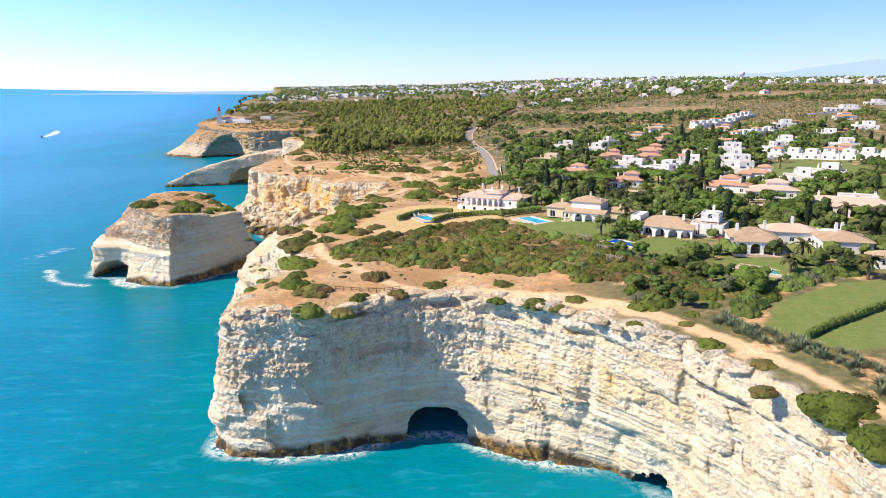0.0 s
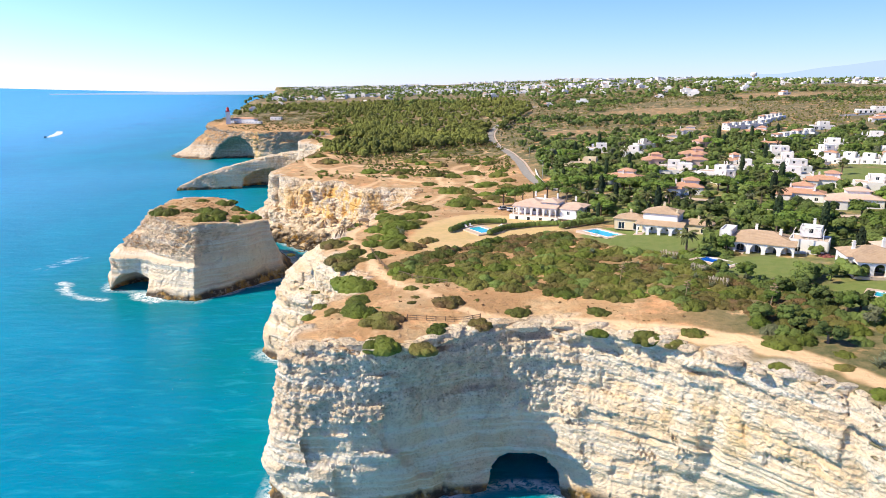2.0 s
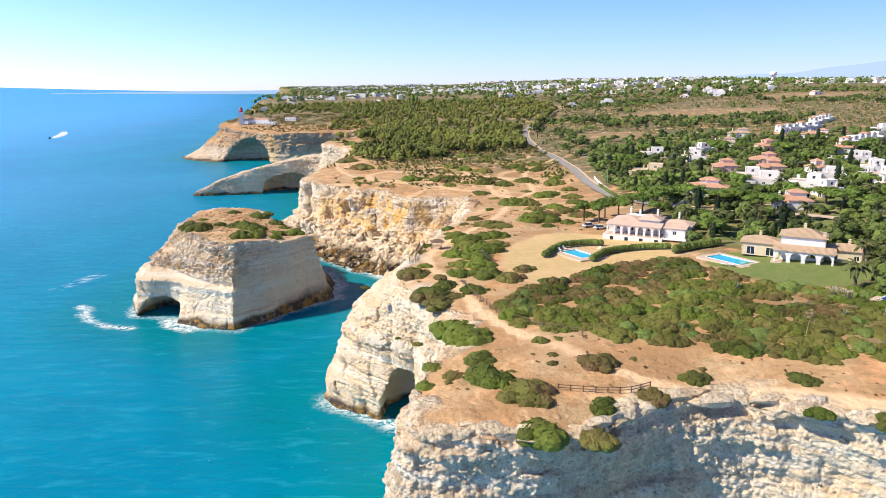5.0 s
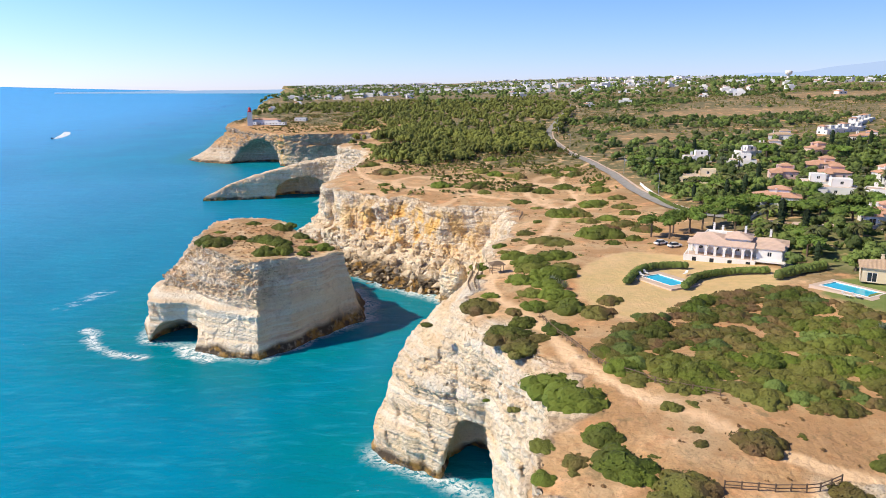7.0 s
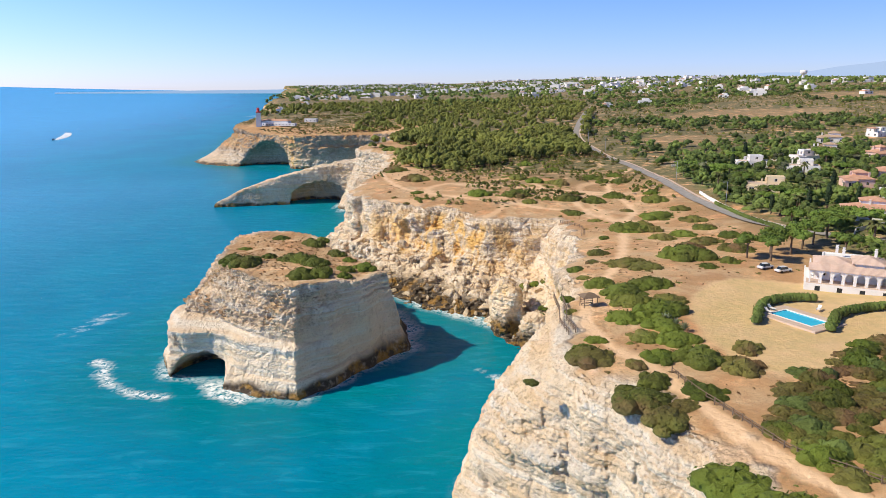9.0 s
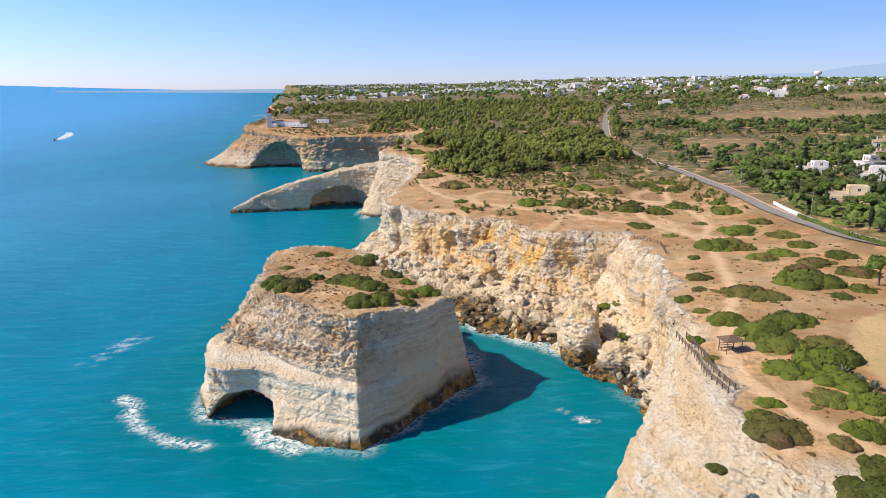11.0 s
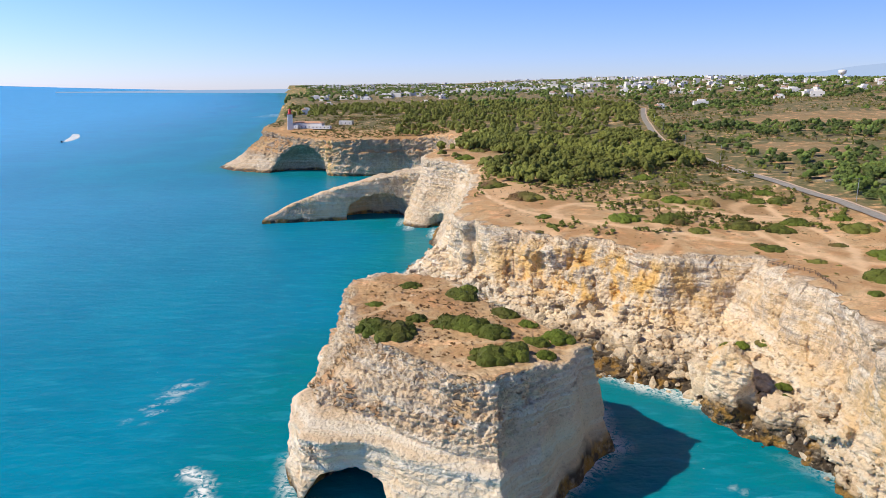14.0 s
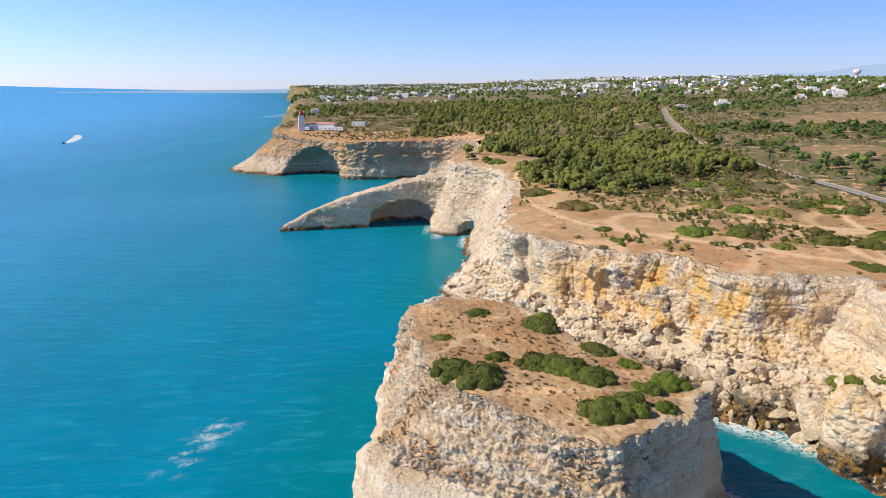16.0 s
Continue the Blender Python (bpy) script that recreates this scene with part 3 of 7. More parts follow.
cliff("headland_cliff", -84, 64, 58, 276, 40, 0.45, coast_field([((-1.5, 153, 0), (8.0, 20, 7.4)), ((44, 137, 0), (5.5, 18, 7)), ((-50.5, 211, 0), (6.8, 13, 15))], ochre=head_ochre),
      "pale layered limestone headland cliff with a sea cave", crust=head_crust)
cliff("bay_cliff", -152, -8, 276, 486, 40, 0.6, coast_field([((-76, 377, 11.5), (5.5, 7, 2.6)), ((-92, 397, 20), (4, 5, 6))], ochre=bay_ochre, knolls=[((-53.5, 329, 3), (5.5, 7, 14.5)), ((-46, 318, 0), (5, 5, 10))]),
      "crumbling ochre limestone cliff above a boulder apron in the bay", crust=bay_crust, size=1.25)


def promontory_field(gx, gy, gz, xs, ys, zs):
    s, _ = coast_field([((-154, 588, 0), (6, 30, 19)), ((-127, 567, 2), (6, 8, 8))])(gx, gy, gz, xs, ys, zs)
    px, py = np.meshgrid(xs, ys, indexing="ij")
    ridge = np.interp(px, [-236, -226, -218, -204, -185, -170, -150, -130], [1, 6, 10, 15.5, 20.5, 24.5, 28, 30])
    front, back = np.interp(px, [-236, -195, -150], [580, 590, 603]), np.interp(px, [-236, -200, -150], [587, 607, 634])
    wall = np.maximum(py - back, np.maximum(px + 120, -233 - px))[:, :, None] + 0.10 * zs[None, None, :]
    side = np.maximum((front - py)[:, :, None] + 0.10 * zs[None, None, :], wall) + 0.75 * rock_relief(xs, ys, zs)
    wing = soft_max(gz - (ridge + 0.8 * flat_noise(px, py, 5, 19))[:, :, None], side, 1.5)
    wing = np.maximum(wing, -ellipsoid(gx, gy, gz, (-166, 603, 0), (22, 15, 16.0)) - 0.8 * grid_noise(xs, ys, zs, (6, 6, 4), 17))
    return np.minimum(s, wing), {"brown": lambda v, up, masks: 0.3 + 0.15 * flat_noise(v[:, 0], v[:, 1], 22, 86), "grey": lambda v, up, masks: np.clip(0.45 + 0.5 * flat_noise(v[:, 0], v[:, 1], 14, 66), 0, 1)}


def far_crust(v, n):
    lee = smooth(0.0, 0.3, 0.95 * n[:, 0] - 0.2 * n[:, 1] - 0.1)
    return (0.45 + 0.4 * smooth(12, 18, v[:, 2])) * (1 - 0.6 * lee)


cliff("arch_cliff", -242, -76, 486, 720, 42, 1.15, promontory_field, "pale limestone promontory with a natural sea arch", crust=far_crust, size=1.7)
cliff("lighthouse_cliff", -420, -90, 720, 1000, 56, 1.9, coast_field([((-262, 842, 0), (30, 30, 27))], rough=1.5, ochre=light_ochre, extra={"grey": light_grey, "soil": light_soil, "brown": light_brown}),
      "layered limestone cliff below the lighthouse with a large alcove", keep=46.0, crust=far_crust, size=2.6)

# corners of the stack: foot x, y, brink x, y, and how far its flank is stepped like the seaward side
STACK_CORNERS = np.array([(-153, 290, -143, 315, 1), (-135, 289, -133, 300, 1), (-132.5, 282, -125, 292.5, 0.35), (-122, 277.5, -119.5, 288.3, 0.1), (-112, 274.5, -113.6, 285, 0),
                          (-99, 294, -103, 298, 0), (-86.5, 312, -92, 311, 0), (-87.5, 331, -100, 322, 0), (-93, 347, -111, 333, 0), (-104, 362, -117, 347, 0),
                          (-124, 372, -124, 359, 0), (-149, 368, -140, 366, 0.5), (-155, 346, -148, 352, 1), (-156, 312, -146.5, 331, 1), (-156, 297, -144.5, 321, 1)])
STACK_FOOT, STACK_BRINK = STACK_CORNERS[:, :2], STACK_CORNERS[:, 2:4]


def stack_height(x, y):
    return 27.3 - 0.1 * np.clip(x + 112, 0, None) + 0.5 * flat_noise(x, y, 14, 21) + 0.3 * flat_noise(x, y, 5, 22)


def stack_field(gx, gy, gz, xs, ys, zs):
    px, py = np.meshgrid(xs, ys, indexing="ij")
    plain_side = np.interp(zs, [0, 6, 14, 20, 27], [0, 0.30, 0.66, 0.86, 1])
    tier = np.interp(zs, [0, 6, 13.5, 15, 19, 22, 27], [0, 0.03, 0.08, 0.36, 0.54, 0.74, 1])
    wx, wy = px + 1.6 * flat_noise(px, py, 7, 63), py + 1.6 * flat_noise(px, py, 7, 65)
    side = np.empty((len(xs), len(ys), len(zs)), np.float32)
    for k in range(len(zs)):
        w = (plain_side[k] + (tier[k] - plain_side[k]) * STACK_CORNERS[:, 4])[:, None]
        side[:, :, k] = plan_distance(STACK_FOOT * (1 - w) + STACK_BRINK * w, wx, wy, ())
    side = side + (0.5 + 0.2 * smooth(-112, -125, px)[:, :, None]) * rock_relief(xs, ys, zs)
    bench = zs[None, None, :] - (14.2 - 0.09 * (px + 135))[:, :, None] - 0.8 * grid_noise(xs, ys, zs[:1], (9, 9, 9), 64)
    windward = smooth(-110, -116, px)[:, :, None]
    side = side + windward * (1.6 * np.exp(-(((bench - 0.7) / 0.8) ** 2)) - 0.9 * np.exp(-(((bench + 0.9) / 1.1) ** 2)))
    s = soft_max(gz - stack_height(px, py)[:, :, None], side, 0.9)
    s = np.maximum(s, -ellipsoid(gx, gy, gz, (-142.5, 289, -1), (9.0, 15, 8.2)) - 0.4 * grid_noise(xs, ys, zs, (3, 3, 2), 17))

    def soil(v, up, masks):
        inside = plan_distance(STACK_BRINK, v[:, 0], v[:, 1], ())
        patch = smooth(0.32, 0.52, up + 0.2 * flat_noise(v[:, 0], v[:, 1], 3, 67)) * smooth(-0.05, 0.3, flat_noise(v[:, 0], v[:, 1], 6, 68)) * smooth(15, 17, v[:, 2]) * smooth(-108, -116, v[:, 0])
        return np.maximum(0.85 * patch, smooth(0.6, 0.9, up + 0.2 * flat_noise(v[:, 0], v[:, 1], 4, 23)) * smooth(2.5, -2.0, inside + 2.5 * flat_noise(v[:, 0], v[:, 1], 7, 24)) * smooth(17, 20, v[:, 2]))

    def path(v, up, masks):
        return 0.8 * smooth(0.11, 0.04, np.abs(flat_noise(v[:, 0], v[:, 1], 15, 25)))

    def grey(v, up, masks):
        return np.clip(0.62 * smooth(14, 16, v[:, 2]) * smooth(-104, -116, v[:, 0]) + 0.2 * smooth(19, 25, v[:, 2]), 0, 1)

    return s, {"soil": soil, "path": path, "grey": grey, "scrub": lambda v, up, masks: np.full(len(v), 0.38), "ochre": lambda v, up, masks: np.zeros(len(v))}


def stack_crust(v, n):
    lee = smooth(0.15, 0.5, 0.85 * n[:, 0] - 0.5 * n[:, 1])
    return (0.36 + 1.2 * smooth(14, 16.5, v[:, 2] + flat_noise(v[:, 0], v[:, 1], 12, 78))) * (1 - 0.5 * lee)


cliff("sea_stack", -164, -72, 268, 380, 31, 0.45, stack_field, "flat-topped limestone sea stack with an arch at its foot", keep=0, crust=stack_crust)


# ---- ground sheet and sea ----
def axis(lo, hi, fine_lo, fine_hi, fine, growth=1.12):
    """Coordinates that are close together between fine_lo and fine_hi and widen outwards."""
    v = list(np.arange(fine_lo, fine_hi + 0.1, fine))
    step, a = fine, v[-1]
    while a < hi:
        step *= growth
        a = min(hi, a + step)
        v.append(a)
    step, a = fine, v[0]
    while a > lo:
        step *= growth
        a = max(lo, a - step)
        v.insert(0, a)
    return np.array(v)


def sheet(xs, ys):
    px, py = np.meshgrid(xs, ys, indexing="ij")
    i = np.arange(len(xs) * len(ys)).reshape(len(xs), len(ys))
    faces = np.stack([i[:-1, :-1], i[1:, :-1], i[1:, 1:], i[:-1, 1:]], -1).reshape(-1, 4)
    return px.ravel(), py.ravel(), faces


def ground_sheet():
    x, y, faces = sheet(axis(-1300, 4500, -120, 190, 1.6, 1.05), axis(-250, 4700, 60, 640, 1.6, 1.06))
    brink = plan_distance(BRINK, x, y)
    z = ground_height(x, y, brink)
    modelled = (y > 60) & (y < 996)
    keep = np.where(y > 722, 46.0, 14.0)
    z = z - np.where(modelled, smooth(0, 3.0, brink + keep - 1.0) * 0.8, smooth(-2, 16, brink) * (z + 4))
    inner = modelled & (y < 722) & (brink > -8.5)
    far_inner = modelled & (y > 722) & (brink > -20)
    faces = faces[(brink[faces].min(1) < 20) & ~inner[faces].all(1) & ~far_inner[faces].any(1)]
    used = np.unique(faces)
    back = np.zeros(len(x), int)
    back[used] = np.arange(len(used))
    x, y, z, faces = x[used], y[used], z[used], back[faces]
    masks = land_masks(x, y, np.maximum(z, 30), np.ones_like(x))
    ob = new("ground", quads_mesh("ground", np.stack([x, y, z], 1), faces, LAND, masks.items()))
    return tagged(ob, "dry orange plateau with sandy paths, scrub and lawns", "ground", kind="structure")


STREAK = rounded([(-178, 302), (-173, 299), (-172, 293), (-167, 287), (-160, 281), (-154, 279), (-148, 278)])
SHORT_STREAK = np.array([(-64, 296), (-61, 292), (-58, 290)])
FROTH = rounded([(-198, 327), (-197, 337), (-193, 348)])
WASH = np.array([(-139, 285), (-134.5, 279), (-128, 275.5)])
WAKE = np.array([(-722, 1275), (-752, 1370), (-800, 1470)])


def sea_sheet():
    x, y, faces = sheet(axis(-4800, 400, -212, 60, 1.6, 1.16), axis(-900, 4900, 100, 480, 1.6, 1.14))
    far = np.hypot(x, y)
    z = 60.0 * np.clip((far - 1500) / 3300, 0, 2) ** 2
    shore = np.minimum(plan_distance(FOOT, x, y), plan_distance(STACK_FOOT, x, y, ()))
    surf = 1 + 1.3 * smooth(285, 310, y) * smooth(420, 380, y) * smooth(-140, -100, x)
    foam = smooth(3.8, 0.6, (shore + 1.8 * flat_noise(x, y, 7, 31)) / surf + 0.8) * smooth(-0.1, 0.5, flat_noise(x, y, 23, 32) + 0.25 * surf)
    foam = foam * smooth(-3.0, -0.8, shore)
    for line, wide in ((STREAK, 2.4), (SHORT_STREAK, 1.2), (WASH, 3.0)):
        foam = np.maximum(foam, 1.2 * smooth(wide, 0.3, line_distance(line, x, y) + 0.9 * flat_noise(x, y, 3, 33)))
    froth = 0.55 * smooth(5.5, 1.0, line_distance(FROTH, x, y)) * smooth(0.0, 0.6, flat_noise(x, y, 1.7, 34))
    wake = line_distance(WAKE, x, y)
    along = np.clip((y - 1275) / 190, 0, 1)
    foam = np.maximum(np.maximum(foam, froth), 1.3 * smooth(9 - 3 * along, 2, wake) * (y > 1272) * (1 - along))
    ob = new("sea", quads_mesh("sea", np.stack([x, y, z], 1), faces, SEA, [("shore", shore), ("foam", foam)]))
    return tagged(ob, "turquoise sea with low swell, bluer offshore with painted sky sheen", "water", kind="structure")


ground_sheet()
sea_sheet()


# ---- plants ----
def leaf_material(name, dark, light, dry=None, patchy=0.35, deep=0.45):
    n = Nodes(name, 0.75)
    dry = dry or tuple(0.6 * c for c in dark)
    col = n.mix(n.island(), dark, light)
    fresh, sere = tuple(min(1, c * k) for c, k in zip(light, (1.45, 1.4, 1.2))), tuple(c * k for c, k in zip(dark, (1.15, 0.8, 0.9)))
    col = n.mix(n.ramp(n.random(), 0.55, 1.0, 0.0, 0.75), col, fresh)
    col = n.mix(n.ramp(n.noise(0.16, 2), 0.42, 0.6, 0.0, 0.6), col, sere)
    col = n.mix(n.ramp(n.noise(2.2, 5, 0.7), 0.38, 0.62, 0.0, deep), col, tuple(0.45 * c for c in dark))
    col = n.mix(n.ramp(n.random(), 0.0, 1.0, 0.0, 0.45), col, dry)
    col = n.mix(n.ramp(n.noise(0.11, 4, 0.6), 0.50, 0.64, 0.0, patchy), col, dry)
    col = n.mix(n.ramp(n.noise(0.035, 3), 0.40, 0.65, 0.0, 0.6), col, tuple(c * 1.35 for c in light))
    n.colour(col)
    n.bump(n.noise(2.6, 5, 0.7), 0.9, 0.5)
    n.bsdf.inputs["Specular IOR Level"].default_value = 0.25
    return n.mat


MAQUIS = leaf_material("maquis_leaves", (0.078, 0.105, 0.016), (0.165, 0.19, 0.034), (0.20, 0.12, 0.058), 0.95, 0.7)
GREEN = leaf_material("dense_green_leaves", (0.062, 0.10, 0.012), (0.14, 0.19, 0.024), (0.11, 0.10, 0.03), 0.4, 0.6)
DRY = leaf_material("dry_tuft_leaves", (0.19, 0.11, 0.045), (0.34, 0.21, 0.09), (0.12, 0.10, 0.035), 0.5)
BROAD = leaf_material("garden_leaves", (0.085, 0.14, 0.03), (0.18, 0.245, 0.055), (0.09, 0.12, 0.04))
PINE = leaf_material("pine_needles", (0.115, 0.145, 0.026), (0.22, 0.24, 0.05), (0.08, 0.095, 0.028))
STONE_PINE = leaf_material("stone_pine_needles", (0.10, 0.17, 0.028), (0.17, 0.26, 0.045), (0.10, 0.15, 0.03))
BLOSSOM = leaf_material("bougainvillea_blossom", (0.16, 0.05, 0.05), (0.42, 0.11, 0.13), (0.10, 0.12, 0.04))
CYPRESS = leaf_material("cypress_leaves", (0.02, 0.04, 0.016), (0.04, 0.065, 0.024))
PALM = leaf_material("palm_fronds", (0.06, 0.085, 0.025), (0.13, 0.15, 0.05), (0.15, 0.12, 0.05))
AGAVE = leaf_material("agave_leaves", (0.15, 0.20, 0.11), (0.28, 0.33, 0.20), (0.2, 0.22, 0.1))
BARK = Nodes("bark", 0.9)
BARK.colour(BARK.mix(BARK.noise(6, 5), (0.11, 0.075, 0.05), (0.22, 0.16, 0.11)))
BARK = BARK.mat


def sphere_points(rng, n):
    v = rng.normal(size=(n, 3))
    return v / np.linalg.norm(v, axis=1)[:, None]


def leaf_cloud(rng, blobs, leaves, size, flat=1.0, low=-0.35):
    """Small leaf tufts scattered over the outside of some blobs (x, y, z, radius), each one folded of two triangles."""
    share = np.array([b[3] ** 2 for b in blobs])
    which = rng.choice(len(blobs), leaves, p=share / share.sum())
    b = np.array(blobs)[which]
    d = sphere_points(rng, leaves)
    d[:, 2] = np.where(d[:, 2] < low, -d[:, 2], d[:, 2])
    at = b[:, :3] + d * b[:, 3:4] * np.array([1, 1, flat]) * rng.uniform(0.78, 1.06, (leaves, 1))
    out = d + 0.55 * sphere_points(rng, leaves)
    out /= np.linalg.norm(out, axis=1)[:, None]
    u = np.cross(out, sphere_points(rng, leaves))
    u /= np.linalg.norm(u, axis=1)[:, None]
    v = np.cross(out, u)
    s = size * rng.uniform(0.6, 1.4, (leaves, 1))
    corner = np.stack([at + u * s, at + v * s + out * s * 0.35, at - u * s, at - v * s + out * s * 0.2], 1).reshape(-1, 3)
    i = np.arange(leaves)[:, None] * 4
    return corner, np.vstack([i + np.array([0, 1, 2]), i + np.array([0, 2, 3])])


def core(rng, blobs, flat=1.0, rings=4, around=7, scale=0.86):
    """Closed lumps inside the leaves, so that no light falls through."""
    verts, faces = [], []
    for x, y, z, r in blobs:
        base = len(verts)
        for k in range(rings + 1):
            p = math.pi * (0.02 + 0.62 * k / rings)
            for a in range(around):
                q = 2 * math.pi * a / around + 0.4 * k
                w = scale * r * rng.uniform(0.86, 1.08)
                verts.append((x + w * math.sin(p) * math.cos(q), y + w * math.sin(p) * math.sin(q), z + w * math.cos(p) * flat))
        for k in range(rings):
            for a in range(around):
                i, j = base + k * around + a, base + k * around + (a + 1) % around
                faces += [(i, i + around, j), (j, i + around, j + around)]
    return np.array(verts), np.array(faces)


def joined(*pieces):
    verts, faces, n = [], [], 0
    for v, f in pieces:
        verts.append(v)
        faces.append(f + n)
        n += len(v)
    return np.vstack(verts), np.vstack(faces)


def tube(points, radii, sides=6):
    """A tapered limb along points."""
    verts, faces = [], []
    pts = [Vector(p) for p in points]
    for k, (p, r) in enumerate(zip(pts, radii)):
        d = (pts[min(k + 1, len(pts) - 1)] - pts[max(k - 1, 0)]).normalized()
        u = d.orthogonal().normalized()
        w = d.cross(u)
        for a in range(sides):
            q = 2 * math.pi * a / sides
            verts.append(p + (u * math.cos(q) + w * math.sin(q)) * r)
    for k in range(len(pts) - 1):
        for a in range(sides):
            i, j = k * sides + a, k * sides + (a + 1) % sides
            faces += [(i, j, i + sides), (j, j + sides, i + sides)]
    return np.array([tuple(v) for v in verts]), np.array(faces)


def bush_shape(seed, leaves=340, lumps=7, rings=4, around=9):
    """A low wind-clipped bush of radius one."""
    rng = np.random.default_rng(seed)
    blobs = [(0, 0, 0.02, 0.62)]
    for k in range(lumps):
        a = 2 * math.pi * (k + rng.uniform(-0.3, 0.3)) / lumps
        d, r = rng.uniform(0.42, 0.66), rng.uniform(0.26, 0.42)
        blobs.append((d * math.cos(a), d * math.sin(a), rng.uniform(-0.02, 0.1), r))
    flat = rng.uniform(0.5, 0.72)
    return joined(core(rng, blobs, flat, rings, around, 0.97), leaf_cloud(rng, blobs, int(leaves * 1.15), 0.037, flat, -0.05))


def crown_shape(seed, kind, leaves):
    """The crown of a tree about one unit high, its foot at the ground."""
    rng = np.random.default_rng(seed)
    blobs = []
    if kind == "umbrella":
        for k in range(11):
            a, d = rng.uniform(0, 6.28), 0.5 * math.sqrt(rng.uniform(0, 1))
            blobs.append((d * math.cos(a), d * math.sin(a), 0.74 + rng.uniform(-0.05, 0.06) - 0.18 * d, rng.uniform(0.2, 0.28)))
        return joined(core(rng, blobs, 0.62, 2, 6, 0.84), leaf_cloud(rng, blobs, leaves, 0.036, 0.7))
    if kind == "cypress":
        for k in range(8):
            h = 0.1 + 0.86 * k / 7
            blobs.append((rng.uniform(-0.015, 0.015), rng.uniform(-0.015, 0.015), h, 0.13 * math.sin(math.pi * (0.12 + 0.8 * (1 - k / 7)) ** 0.8) + 0.02))
        return joined(core(rng, blobs, 1.3, 2, 6), leaf_cloud(rng, blobs, leaves, 0.03, 1.3))
    for k in range(10):
        a, h = rng.uniform(0, 6.28), rng.uniform(0.32, 0.82)
        d = rng.uniform(0.1, 0.36) * math.sin(math.pi * (h - 0.08) / 0.95)
        blobs.append((d * math.cos(a), d * math.sin(a), h, rng.uniform(0.14, 0.24)))
    return joined(core(rng, blobs, 0.95, 3, 7, 0.9), leaf_cloud(rng, blobs, leaves, 0.036, 0.95))


def far_crown(seed, lumps, leaves, rings=2, tall=1.0):
    """A light crown for plants far off."""
    rng = np.random.default_rng(seed)
    blobs = []
    for k in range(lumps):
        a, h = rng.uniform(0, 6.28), rng.uniform(0.38, 0.78)
        d = rng.uniform(0.08, 0.34)
        blobs.append((d * math.cos(a), d * math.sin(a), h * tall, rng.uniform(0.19, 0.3)))
    return joined(core(rng, blobs, 1.1 * tall, rings, 5, 0.92), leaf_cloud(rng, blobs, leaves, 0.07, 0.95))


def trunk_shape(seed, kind):
    rng = np.random.default_rng(seed)
    top = {"umbrella": 0.66, "cypress": 0.3}.get(kind, 0.55)
    lean = rng.uniform(-0.05, 0.05, 2)
    pieces = [tube([(0, 0, -0.06), (lean[0] * 0.4, lean[1] * 0.4, top * 0.5), (lean[0], lean[1], top)], (0.045, 0.034, 0.022))]
    if kind != "cypress":
        for k in range(4):
            a = 1.57 * k + rng.uniform(-0.4, 0.4)
            pieces.append(tube([(lean[0] * 0.7, lean[1] * 0.7, top * 0.7), (0.12 * math.cos(a), 0.12 * math.sin(a), top * 0.98), (0.25 * math.cos(a), 0.25 * math.sin(a), top * 1.12)], (0.02, 0.014, 0.008), 4))
    return joined(*pieces)


def mesh_of(name, shape, material, shade=False):
    return quads_mesh(name, shape[0], shape[1], material, shade=shade)


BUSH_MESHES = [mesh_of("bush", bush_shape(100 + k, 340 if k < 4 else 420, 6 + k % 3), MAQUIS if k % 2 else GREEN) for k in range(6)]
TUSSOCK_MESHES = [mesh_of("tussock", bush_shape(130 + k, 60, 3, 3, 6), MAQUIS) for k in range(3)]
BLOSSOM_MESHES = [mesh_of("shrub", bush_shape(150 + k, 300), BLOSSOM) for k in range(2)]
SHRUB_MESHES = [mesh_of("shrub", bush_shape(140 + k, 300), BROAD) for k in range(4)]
VARIED_SHRUBS = []
OLIVE = leaf_material("olive_leaves", (0.085, 0.105, 0.05), (0.17, 0.19, 0.10), (0.10, 0.10, 0.05))
DARK_LEAF = leaf_material("carob_leaves", (0.05, 0.085, 0.02), (0.105, 0.15, 0.036), (0.06, 0.08, 0.03))
TREES = {}
for kind, leaves, mat, number in (("umbrella", 300, STONE_PINE, 3), ("round", 260, BROAD, 4), ("pine", 160, PINE, 5), ("cypress", 160, CYPRESS, 2)):
    TREES[kind] = [(mesh_of("crown", crown_shape(200 + 10 * number + k, kind, leaves), mat), mesh_of("trunk", trunk_shape(300 + k, kind), BARK, True)) for k in range(number)]
VARIED_SHRUBS += SHRUB_MESHES + [mesh_of("shrub", bush_shape(146 + k, 300), mat) for k, mat in enumerate((OLIVE, DARK_LEAF, STONE_PINE))]
for k, mat in enumerate((OLIVE, DARK_LEAF, DARK_LEAF, STONE_PINE)):
    TREES["round"].append((mesh_of("crown", crown_shape(270 + k, "round", 260), mat), TREES["round"][k][1]))
LABELS = {"umbrella": ("umbrella-shaped stone pine with a dense green crown", "tree", "garden trees"),
          "round": ("leafy green garden tree with a rounded crown", "tree", "garden trees"),
          "pine": ("young green pine tree in the coastal wood", "tree", "pines of the wood"),
          "cypress": ("tall narrow dark green cypress tree", "tree", "cypresses")}
plants = np.random.default_rng(5)
TAKEN = []


HX, HY = np.arange(-170, 290, 2.0), np.arange(50, 570, 2.0)
HEIGHTS = ground_height(*np.meshgrid(HX, HY, indexing="ij"))


